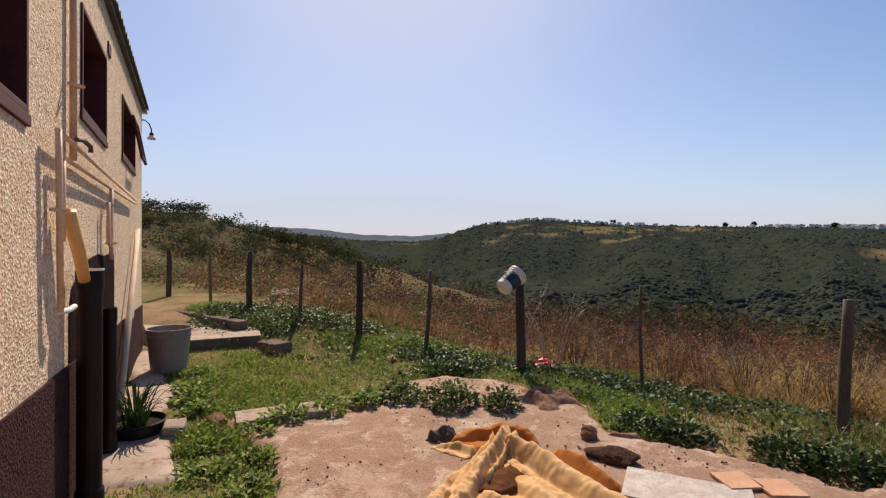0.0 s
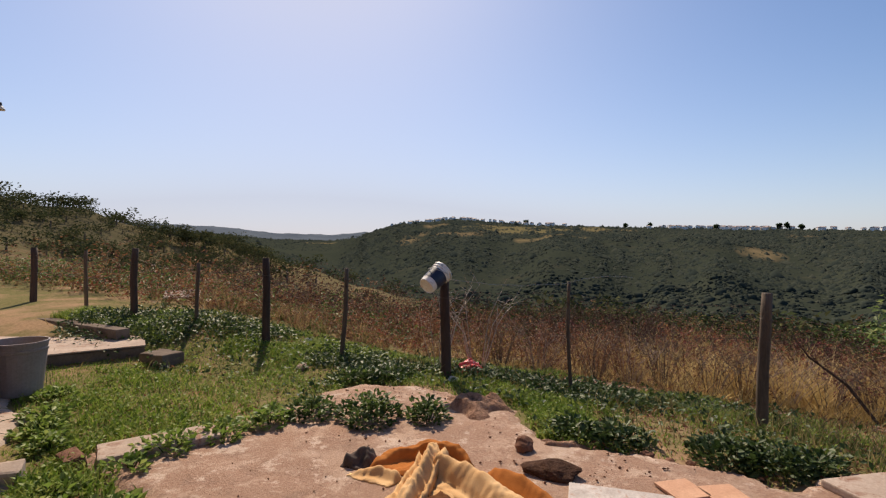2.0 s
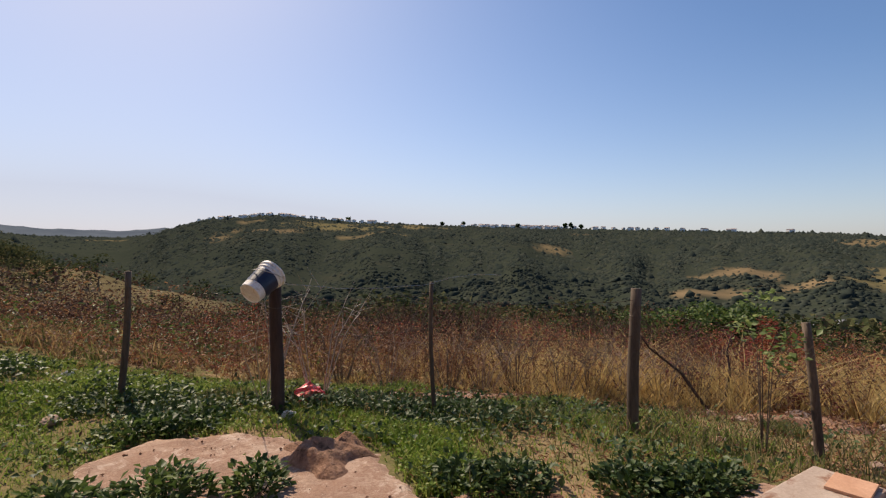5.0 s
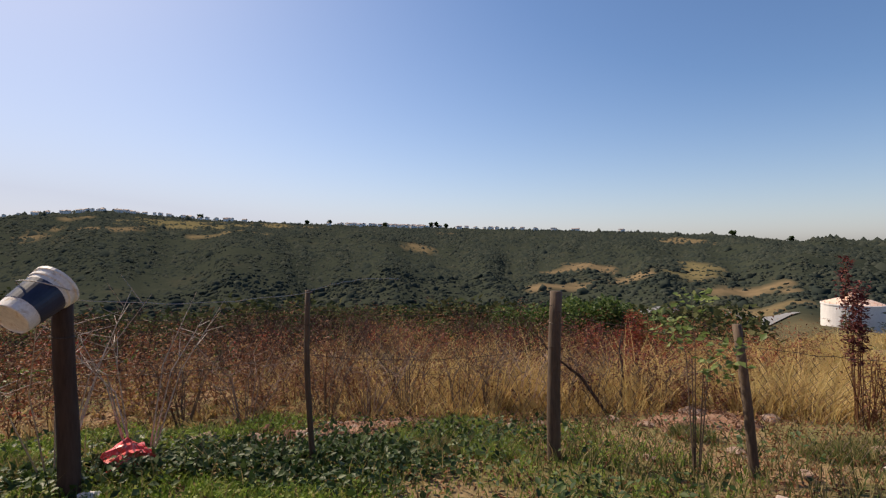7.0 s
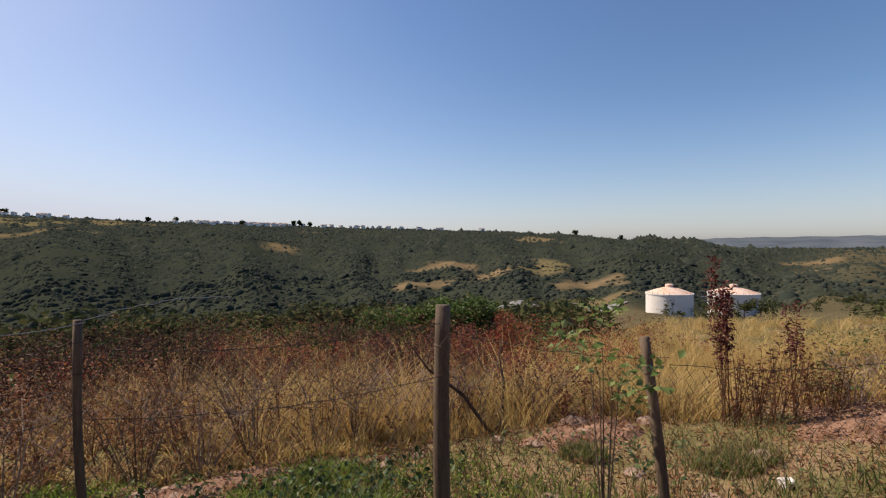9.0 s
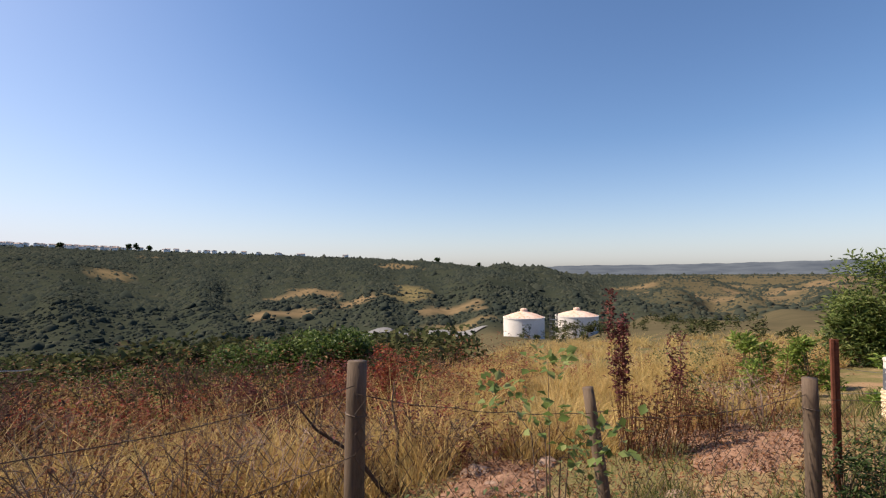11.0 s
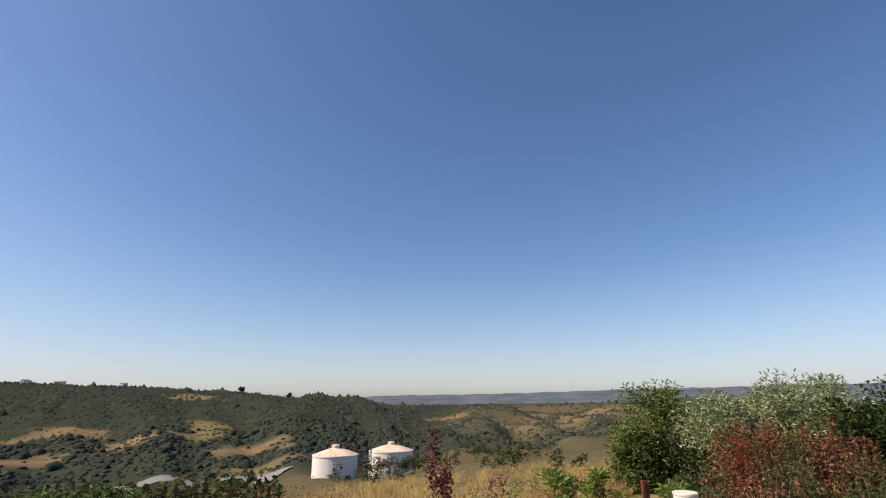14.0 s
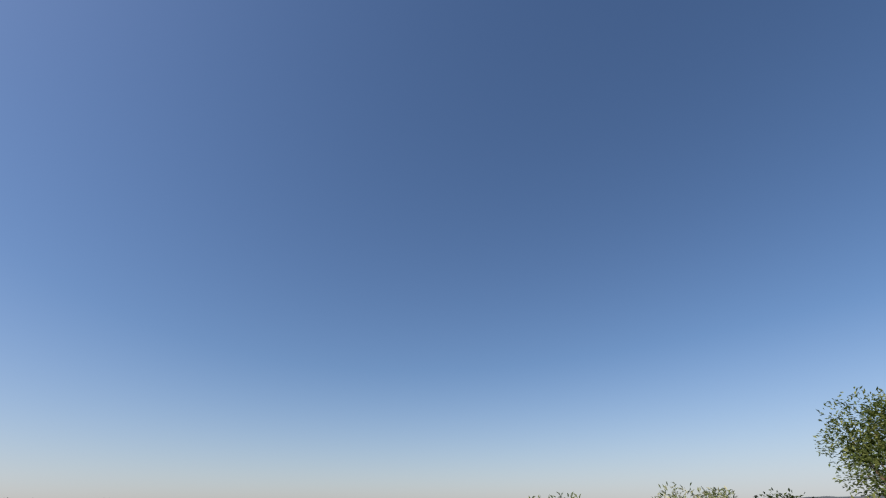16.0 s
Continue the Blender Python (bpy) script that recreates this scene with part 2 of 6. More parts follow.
M["weed"] = foliage("weed_leaves", [(0.25, (0.022, 0.044, 0.013)), (0.5, (0.042, 0.074, 0.021)), (0.75, (0.090, 0.125, 0.040))], 0.5, 0.24)
M["bright_leaf"] = foliage("bright_leaves", [(0.25, (0.10, 0.165, 0.028)), (0.5, (0.18, 0.26, 0.052)), (0.75, (0.30, 0.35, 0.10))], 0.5, 0.42)
M["sapling_leaf"] = foliage("sapling_leaves", [(0.25, (0.09, 0.14, 0.035)), (0.5, (0.16, 0.22, 0.07)), (0.75, (0.30, 0.34, 0.14))], 0.45, 0.42)
M["clump_leaf"] = foliage("clump_leaves", [(0.25, (0.040, 0.072, 0.018)), (0.5, (0.074, 0.120, 0.030)), (0.75, (0.155, 0.20, 0.06))], 0.5, 0.36)
M["thicket"] = foliage("thicket_twigs", [(0.25, (0.045, 0.022, 0.022)), (0.5, (0.085, 0.045, 0.036)), (0.75, (0.16, 0.095, 0.06))], 0.9, 0.15)
M["deep_leaf"] = foliage("deep_leaves", [(0.25, (0.018, 0.034, 0.010)), (0.5, (0.034, 0.060, 0.015)), (0.75, (0.07, 0.095, 0.026))], 0.75, 0.3)
M["bush_leaf"] = foliage("bush_leaves", [(0.25, (0.038, 0.050, 0.022)), (0.5, (0.066, 0.076, 0.034)), (0.75, (0.110, 0.106, 0.052))], 1.0, 0.2, 0.05)
M["silver_leaf"] = foliage("silver_leaves", [(0.25, (0.12, 0.17, 0.06)), (0.5, (0.27, 0.32, 0.17)), (0.75, (0.56, 0.57, 0.42))], 0.5, 0.3)
M["red_leaf"] = foliage("red_leaves", [(0.25, (0.17, 0.022, 0.022)), (0.5, (0.26, 0.055, 0.040)), (0.75, (0.36, 0.17, 0.07))], 0.5, 0.42)
M["plum_leaf"] = foliage("plum_seedheads", [(0.25, (0.05, 0.016, 0.02)), (0.5, (0.12, 0.035, 0.04)), (0.75, (0.22, 0.09, 0.07))], 0.7, 0.25)
M["russet"] = foliage("russet_scrub", [(0.25, (0.10, 0.045, 0.03)), (0.5, (0.20, 0.09, 0.05)), (0.75, (0.30, 0.17, 0.08))], 0.7, 0.3)
# far bush greyed and blued: distance haze put into the leaf colour
M["far_wood"] = foliage("far_woodland", [(0.25, (0.025, 0.032, 0.028)), (0.5, (0.035, 0.043, 0.036)), (0.75, (0.051, 0.056, 0.043))], 1.0, 0.0, 0.012)
M["tree_leaf"] = foliage("young_tree_leaves", [(0.25, (0.08, 0.125, 0.035)), (0.5, (0.15, 0.20, 0.06)), (0.75, (0.28, 0.32, 0.12))], 0.5, 0.45)


def ground_material():
    m, t, b = nodes_of("ground", 1.0)
    b.inputs["Specular IOR Level"].default_value = 0.0
    c = t.nodes.new("ShaderNodeTexCoord")
    sep = t.nodes.new("ShaderNodeVectorMath")
    sep.operation = "LENGTH"
    t.links.new(c.outputs["Object"], sep.inputs[0])
    # soil and short turf by the house, dry scrub and bush on the hills
    near = blend(t, ramp(t, noise_tex(t, 0.9, 6, 0.65), [(0.47, (0, 0, 0)), (0.62, (1, 1, 1))]), (0.10, 0.105, 0.036), (0.33, 0.205, 0.13))
    near = blend(t, 0.4, near, ramp(t, noise_tex(t, 24, 5, 0.7), [(0.3, (0.08, 0.072, 0.035)), (0.7, (0.38, 0.29, 0.17))]))
    # the hills' colours carry the same blue-grey haze tint
    far = ramp(t, noise_tex(t, 0.03, 7, 0.65), [(0.35, (0.029, 0.036, 0.027)), (0.6, (0.042, 0.047, 0.034)), (0.75, (0.074, 0.064, 0.044))])
    far = blend(t, 0.5, far, ramp(t, noise_tex(t, 0.25, 6, 0.7), [(0.35, (0.025, 0.032, 0.024)), (0.65, (0.047, 0.053, 0.038))]))
    grass, green = t.nodes.new("ShaderNodeAttribute"), t.nodes.new("ShaderNodeAttribute")
    grass.attribute_name, green.attribute_name = "open_grass", "green_grass"
    field = blend(t, green.outputs["Fac"], (0.22, 0.155, 0.092), (0.155, 0.145, 0.062))
    field = blend(t, 0.5, field, ramp(t, noise_tex(t, 0.15, 6, 0.7), [(0.3, (0.05, 0.045, 0.022)), (0.7, (0.24, 0.175, 0.10))]))
    far = blend(t, grass.outputs["Fac"], far, field)
    mp = t.nodes.new("ShaderNodeMapRange")
    mp.inputs["From Min"].default_value, mp.inputs["From Max"].default_value = 14, 60
    t.links.new(sep.outputs["Value"], mp.inputs["Value"])
    t.links.new(blend(t, mp.outputs["Result"], near, far), b.inputs["Base Color"])
    bump(t, b, noise_tex(t, 18, 6, 0.7), 0.6, 0.03)
    return m


M["ground"] = ground_material()


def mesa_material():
    m, t, b = nodes_of("hazed_ridge", 1.0)
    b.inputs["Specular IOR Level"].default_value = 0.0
    # the haze of distance is put into this blue-grey base colour
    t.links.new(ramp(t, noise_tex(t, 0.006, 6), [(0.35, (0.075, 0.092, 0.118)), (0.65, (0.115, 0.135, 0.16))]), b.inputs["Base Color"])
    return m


M["mesa"] = mesa_material()


def glass_material():
    m, t, b = nodes_of("window_glass", 0.05)
    b.inputs["Base Color"].default_value = (0.9, 0.9, 0.9, 1)
    b.inputs["Transmission Weight"].default_value = 1.0
    return m


M["glass"] = glass_material()


# ---- mesh helpers ----
def link(name, me, mat, parent=None, label="", smooth=False):
    ob = new(name, me)
    if mat is not None:
        me.materials.append(M[mat] if isinstance(mat, str) else mat)
    if smooth:
        me.polygons.foreach_set("use_smooth", np.ones(len(me.polygons), bool))
    if parent is not None:
        ob.parent = parent
    return tagged(ob, label)


def part(name, bm, mat, parent=None, label="", smooth=False):
    me = bpy.data.meshes.new(name)
    bm.to_mesh(me)
    bm.free()
    return link(name, me, mat, parent, label, smooth)


def thing(name, label, category, at=(0, 0, 0), turn=0.0, group="", kind=""):
    ob = new(name)
    ob.empty_display_size = 0.1
    ob.matrix_basis = pose(*at, 0, 0, turn)
    return tagged(ob, label, category, group, kind)


def soup(name, verts, faces, mat, parent=None, label="", smooth=False):
    """A mesh from arrays of vertices and of faces (all faces of an array have as many corners)."""
    me = bpy.data.meshes.new(name)
    faces = faces if isinstance(faces, list) else [faces]
    me.vertices.add(len(verts))
    me.vertices.foreach_set("co", np.ascontiguousarray(verts, dtype=np.float32).ravel())
    loops = np.concatenate([f.ravel() for f in faces])
    sizes = np.concatenate([np.full(len(f), f.shape[1]) for f in faces])
    me.loops.add(len(loops))
    me.loops.foreach_set("vertex_index", loops.astype(np.int32))
    me.polygons.add(len(sizes))
    me.polygons.foreach_set("loop_start", (np.cumsum(sizes) - sizes).astype(np.int32))
    me.update(calc_edges=True)
    me.validate()
    return link(name, me, mat, parent, label, smooth)


def box(x0, y0, z0, x1, y1, z1, bevel=0.0, bm=None, m=None):
    own = bmesh.new()
    bmesh.ops.create_cube(own, size=1, matrix=Matrix.Translation(((x0 + x1) / 2, (y0 + y1) / 2, (z0 + z1) / 2)) @ Matrix.Diagonal((abs(x1 - x0), abs(y1 - y0), abs(z1 - z0), 1)))
    if bevel:
        bmesh.ops.bevel(own, geom=own.edges[:], offset=bevel, segments=2, affect="EDGES", profile=0.6)
    if m is not None:
        own.transform(m)
    return joined(bm, own)


def joined(bm, own):
    if bm is None:
        return own
    me = bpy.data.meshes.new("join")
    own.to_mesh(me)
    own.free()
    bm.from_mesh(me)
    bpy.data.meshes.remove(me)
    return bm


def tube(points, radii, sides=8, bm=None, wobble=0.0, caps=True):
    """A round bar along points; radii: one number, or one a point."""
    bm = bm if bm is not None else bmesh.new()
    pts = [Vector(p) for p in points]
    radii = [radii] * len(pts) if isinstance(radii, (int, float)) else radii
    rings, side = [], None
    for i, p in enumerate(pts):
        d = (pts[min(i + 1, len(pts) - 1)] - pts[max(i - 1, 0)]).normalized()
        if side is None:
            side = d.orthogonal().normalized()
        side = (side - d * side.dot(d)).normalized()
        up = d.cross(side)
        ring = []
        for k in range(sides):
            a = 2 * math.pi * k / sides
            r = radii[i] * (1 + wobble * (rng.random() - 0.5))
            ring.append(bm.verts.new(p + (side * math.cos(a) + up * math.sin(a)) * r))
        rings.append(ring)
    for a, b in zip(rings, rings[1:]):
        for k in range(sides):
            bm.faces.new((a[k], a[(k + 1) % sides], b[(k + 1) % sides], b[k]))
    if caps:
        bm.faces.new(rings[0][::-1])
        bm.faces.new(rings[-1])
    return bm


def lathe(profile, sides=28, bm=None, m=None):
    """A turned shape from (radius, height) pairs; ends of radius 0 are closed."""
    own = bmesh.new()
    rings = []
    for r, z in profile:
        rings.append([own.verts.new((r * math.cos(2 * math.pi * k / sides), r * math.sin(2 * math.pi * k / sides), z)) for k in range(sides)] if r > 0 else [own.verts.new((0, 0, z))])
    for a, b in zip(rings, rings[1:]):
        for k in range(sides):
            j = (k + 1) % sides
            if len(a) == 1:
                own.faces.new((a[0], b[j], b[k]))
            elif len(b) == 1:
                own.faces.new((a[k], a[j], b[0]))
            else:
                own.faces.new((a[k], a[j], b[j], b[k]))
    bmesh.ops.recalc_face_normals(own, faces=own.faces)
    if m is not None:
        own.transform(m)
    return joined(bm, own)


def boulder(size, seed, rough=0.35):
    bm = bmesh.new()
    bmesh.ops.create_icosphere(bm, subdivisions=3, radius=1)
    for v in bm.verts:
        n = noise.noise(v.co * 1.3 + Vector((seed, 0, 0))) * rough + noise.noise(v.co * 3.7 + Vector((0, seed, 0))) * rough * 0.35
        v.co = v.co * (1 + n)
        v.co = Vector((v.co.x * size[0], v.co.y * size[1], v.co.z * size[2]))
    return bm


def blades(name, pos, height, width, mat, parent=None, lean=0.35, label="", way=None):
    """Grass: one bent, tapered blade at each place."""
    n = len(pos)
    a = rng.random(n) * 2 * np.pi
    side = np.stack([np.cos(a), np.sin(a), np.zeros(n)], 1) * (width / 2)[:, None]
    b = rng.random(n) * 2 * np.pi
    tip = np.stack([np.cos(b), np.sin(b)], 1) * (height * lean * (0.3 + rng.random(n)))[:, None]
    tip = tip if way is None else way
    v = np.empty((n, 5, 3))
    v[:, 0], v[:, 1] = pos - side, pos + side
    mid = pos + np.concatenate([tip * 0.35, (height * 0.58)[:, None]], 1)
    v[:, 2], v[:, 3] = mid + side * 0.75, mid - side * 0.75
    v[:, 4] = pos + np.concatenate([tip, height[:, None]], 1)
    k = np.arange(n)[:, None] * 5
    return soup(name, v.reshape(-1, 3), [k + np.array([[0, 1, 2, 3]]), k + np.array([[3, 2, 4]])], mat, parent, label)


def leaves(name, pos, size, mat, parent=None, up=0.4, narrow=0.5, label="", out=None):
    """Leaves: one folded, pointed blade at each place, turned every way, rather more upward for a higher up."""
    n = len(pos)
    d = rng.normal(size=(n, 3))
    if out is not None:
        d = d * 0.7 + out
    d[:, 2] = d[:, 2] * 0.5 + up * 0.4
    d /= np.linalg.norm(d, axis=1)[:, None]
    w = np.cross(d, rng.normal(size=(n, 3)) * 0.45 + np.array([0, 0, 1]))
    w /= np.linalg.norm(w, axis=1)[:, None] + 1e-9
    nn = np.cross(w, d)
    L = (size * (0.7 + 0.6 * rng.random(n)))[:, None]
    v = np.empty((n, 4, 3))
    v[:, 0] = pos
    v[:, 1] = pos + d * L * 0.5 + w * L * narrow * 0.5 + nn * L * 0.12
    v[:, 2] = pos + d * L - nn * L * 0.06
    v[:, 3] = pos + d * L * 0.5 - w * L * narrow * 0.5 + nn * L * 0.12
    k = np.arange(n)[:, None] * 4
    return soup(name, v.reshape(-1, 3), [k + np.array([[0, 1, 2]]), k + np.array([[0, 2, 3]])], mat, parent, label)


# ---- the lie of the land ----
def step(x, a, b):
    t = np.clip((x - a) / (b - a), 0, 1)
    return t * t * (3 - 2 * t)


def cells(i, j, seed):
    h = np.sin(i * 127.1 + j * 311.7 + seed * 74.7) * 43758.5453
    return h - np.floor(h)


def value_noise(x, y, size, seed=0.0, octaves=3):
    """Smooth random patches in 0..1, about size metres across, with finer ones on them."""
    x, y = np.asarray(x, float) / size, np.asarray(y, float) / size
    total, weight, amount = 0.0, 0.0, 1.0
    for k in range(octaves):
        c, sn = math.cos(0.6 + k), math.sin(0.6 + k)
        u, v = (x * c - y * sn) * 2.03 ** k, (x * sn + y * c) * 2.03 ** k
        i, j = np.floor(u), np.floor(v)
        fu, fv = u - i, v - j
        fu, fv = fu * fu * (3 - 2 * fu), fv * fv * (3 - 2 * fv)
        q = seed + 7.3 * k
        a = cells(i, j, q) * (1 - fu) + cells(i + 1, j, q) * fu
        b = cells(i, j + 1, q) * (1 - fu) + cells(i + 1, j + 1, q) * fu
        total, weight = total + amount * (a * (1 - fv) + b * fv), weight + amount
        amount *= 0.5
    return np.clip(0.5 + (total / weight - 0.5) * 1.5, 0, 1)


AZ = np.array([-180, -131, -107, -97, -82, -77, -70, -65, -54, -34, -21, -9.5, -1.3, 5.2, 9.1, 12.4, 19, 24, 31, 45, 70, 180.0])
RIDGE_EL = np.array([-0.3, -0.5, -0.6, -0.7, -0.8, -0.3, 0.15, 0.75, 1.25, 1.8, 2.15, 2.55, 3.2, 2.55, 1.3, 0.6, 0.7, 1.2, 1.5, 2.0, 2.0, 0.5])
RIDGE_R = np.array([2400, 2400, 2400, 2000, 900, 800, 760, 740, 740, 760, 780, 820, 840, 900, 1000, 2400, 2600, 2200, 1900, 1500, 900, 2000.0])
VALLEY_Z = np.array([-6, -14, -17, -18, -20, -21, -22, -23, -26, -32, -34, -34, -34, -36, -40, -44, -40, -30, -16, -4, -2, -4.0])
VALLEY_R = np.array([200, 260, 260, 240, 170, 160, 165, 170, 190, 220, 230, 240, 250, 260, 280, 320, 300, 260, 220, 150, 120, 200.0])

SPUR_AZ = np.array([-10, -4, 2, 7, 11, 17, 19.5, 21.5, 23.5, 27, 31, 33.5, 36, 41, 46, 130.0])
SPUR_EL = np.array([-11, -9.4, -7.4, -5.4, -4.0, -2.3, -1.7, -0.9, 0.2, 0.9, 1.2, 2.1, 3.2, 3.9, 4.7, 4.7])


def near_ground(x, y):
    s = 0.65 * x + 0.76 * y - 4.2
    z = -0.17 * np.log1p(np.exp(np.clip(s * 4, -40, 40))) / 4
    z = z + np.minimum(0.28, 0.1 * np.maximum(0, -x - 1)) * step(y, 5.7, 7.6)
    return z + 0.27 * np.exp(-((x - 7.0) ** 2 + (y - 1.3) ** 2) / 2.6)


def land(x, y):
    x, y = np.asarray(x, float), np.asarray(y, float)
    r, az = np.hypot(x, y), np.degrees(np.arctan2(-x, y))
    vz, vr = np.interp(az, AZ, VALLEY_Z), np.interp(az, AZ, VALLEY_R)
    rr = np.interp(az, AZ, RIDGE_R)
    rz = 1.5 + rr * np.tan(np.radians(np.interp(az, AZ, RIDGE_EL)))
    near = near_ground(x * np.minimum(1, 26 / np.maximum(r, 1e-6)), y * np.minimum(1, 26 / np.maximum(r, 1e-6)))
    down = near + (vz - near) * np.clip((r - 18) / (vr - 18), 0, 1) ** (0.85 + 0.25 * step(-az, 64, 74))
    k = np.clip((r - vr) / (rr - vr), 0, 1)
    z = np.where(r < vr, down, vz + (rz - vz) * (0.75 * k + 0.25 * step(k, 0, 1)))
    z = np.where(r > rr, rz - (r - rr) * 0.03, z)
    # the wooded spur on the left, and rolling folds
    crest = 1.5 + 85 * np.tan(np.radians(np.interp(az, SPUR_AZ, SPUR_EL)))
    spur = np.maximum(crest - z, 0) * np.exp(-((r - 85) / 36) ** 2) * step(az, -7, 0) * (1 - step(az, 90, 130))
    far = step(r, 40, 200)
    fold = np.sin(az * 0.42 + r * 0.004) * 1.8 + np.sin(az * 1.1 - r * 0.011) * 0.9
    # gullies running down the far slope, between rounded shoulders
    gully = value_noise(az * 9, r * 0.16, 62, 3.0, 3) - 0.5
    fold = fold + step(r, 230, 380) * (1 - step(r, 1000, 1400)) * 24 * gully
    bumps = np.sin(x * 1.9 + 1.3 * np.sin(y * 1.1)) * np.sin(y * 2.3 + x * 0.7) * 0.02 * step(r, 4, 7)
    return z + spur + far * fold * (1 - step(r / rr, 0.62, 0.92)) + bumps


def on_land(x, y):
    return float(land(x, y))


def far_place(az, el):
    """Where the line of sight from the yard at that bearing and slope meets the land, past the near slope."""
    r = np.linspace(60, 3000, 2400)
    x, y = -r * math.sin(radians(az)), r * math.cos(radians(az))
    k = np.argmax(land(x, y) > 1.5 + r * math.tan(radians(el)))
    return float(x[k]), float(y[k])


# clearings of dry grass on the wooded slopes: bearing, slope, half width, half depth (metres), greenness
CLEARINGS = [(*far_place(a, e), w * 0.95, d * 1.9, g) for a, e, w, d, g in (
    (-51, -2.9, 26, 10, 0), (-55.5, -4.3, 14, 8, 0), (-47, -4.8, 20, 6, 0), (-66.4, -5.1, 16, 6, 0), (-61.5, 0.25, 30, 26, 0.2), (-62.5, -3.0, 12, 20, 0.8),
    (-70, -4.0, 10, 10, 0), (-36, 1.0, 14, 8, 0), (-33, -0.6, 18, 8, 0.3), (-9, 1.9, 70, 30, 0.9), (-17, 2.0, 50, 20, 0.7), (-2, 1.4, 40, 16, 0.1), (3, 1.0, 30, 12, 0.2),
    (-93.4, -3.0, 60, 20, 0), (-100, -2.6, 70, 26, 0), (-104, -1.6, 60, 60, 0), (-97.5, -1.9, 50, 20, 0.2), (-112, -2.0, 90, 40, 0), (-88, -2.2, 40, 12, 0), (13.5, 0.3, 55, 16, 0.8), (-67, -6.9, 24, 6, 0.25), (-12, 1.1, 40, 10, 0.5), (1, 2.3, 26, 10, 0.3))]


def clearing(x, y):
    """How far the land is open grass, and how green that grass is."""
    x, y = np.asarray(x, float), np.asarray(y, float)
    r = np.maximum(np.hypot(x, y), 1e-6)
    az = np.degrees(np.arctan2(-x, y))
    open_, green = np.zeros_like(r), np.zeros_like(r)
    wob = 0.4 * np.sin(x * 0.11 + 2 * np.sin(y * 0.05)) + 0.35 * np.sin(y * 0.17 + x * 0.03) + 0.25 * np.sin(x * 0.37 + y * 0.29)
    wob = wob * 0.5 + 1.7 * (value_noise(x, y, 17, 8, 4) - 0.5)
    for cx, cy, w, d, g in CLEARINGS:
        cr = math.hypot(cx, cy)
        u, v = ((x - cx) * cy - (y - cy) * cx) / cr / w, ((x - cx) * cx + (y - cy) * cy) / cr / d
        k = 1 - step(np.hypot(u, v) + wob, 0.65, 1.2)
        green = np.where(k > open_, g, green)
        open_ = np.maximum(open_, k)
    # the low slope with the tanks, and the plain, are mostly open
    plain = 0.4 * step(-az, 58, 66) * (1 - step(r, 150, 190)) * step(r, 30, 60) + 0.5 * step(-az, 84, 96) * step(r, 150, 400)
    meadow = step(az, -4, 6) * step(r, 18, 30) * (1 - step(r, 80, 105)) * (1 - 0.6 * step(az, 24, 36)) * 0.85
    green = np.where(plain > open_, 0.35, np.where(meadow > open_, 0.5, green))
    return np.clip(np.maximum(np.maximum(0.9 * open_, plain), meadow), 0, 1), green


def build_ground():
    rings = np.concatenate([[0.0], np.geomspace(0.35, 4600, 190)])
    az = np.concatenate([np.arange(-140, 60, 0.8), np.arange(60, 220, 4.0)])
    a = np.radians(az)
    n = len(az)
    R, A = np.meshgrid(rings[1:], a, indexing="ij")
    x, y = -R * np.sin(A), R * np.cos(A)
    v = np.stack([x, y, land(x, y)], -1).reshape(-1, 3)
    v = np.concatenate([v, [[0, 0, on_land(0, 0)]]])
    i, j = np.meshgrid(np.arange(len(rings) - 2), np.arange(n), indexing="ij")
    i, j = i.ravel(), j.ravel()
    k = (j + 1) % n
    quads = np.stack([i * n + j, (i + 1) * n + j, (i + 1) * n + k, i * n + k], 1)
    jj = np.arange(n)
    tris = np.stack([np.full(n, len(v) - 1), jj, (jj + 1) % n], 1)
    ob = soup("ground", v, [quads, tris], "ground", smooth=True)
    for key, value in zip(("open_grass", "green_grass"), clearing(v[:, 0], v[:, 1])):
        ob.data.attributes.new(key, "FLOAT", "POINT").data.foreach_set("value", value.astype(np.float32))
    return tagged(ob, "earthy hillside with turf, dry scrub and bush", "ground", kind="structure")


ground = build_ground()


def mesa():
    az = np.arange(-150, -62, 0.7)
    el = np.interp(az, [-150, -131, -107, -97, -91, -82, -78, -70, -62], [1.0, 1.0, 0.7, 0.44, 0.32, 0.26, 0.1, -0.05, -0.6])
    el = el + 0.03 * np.sin(az * 1.7) + 0.02 * np.sin(az * 4.3)
    rows = []
    for r, f in ((2500, -1), (3300, 0.25), (3900, 1.0), (4400, 0.9)):
        z = np.where(f < 0, -60, (1.5 + 3900 * np.tan(np.radians(el)) + 60) * f - 60)
        rows.append(np.stack([-r * np.sin(np.radians(az)), r * np.cos(np.radians(az)), z], 1))
    n = len(az)
    i, j = np.meshgrid(np.arange(3), np.arange(n - 1), indexing="ij")
    i, j = i.ravel(), j.ravel()
    q = np.stack([i * n + j, i * n + j + 1, (i + 1) * n + j + 1, (i + 1) * n + j], 1)
    tagged(soup("backdrop", np.concatenate(rows), q, "mesa", smooth=True), "long flat-topped ridge on the horizon, coloured haze-blue", "ridge", kind="structure")


mesa()


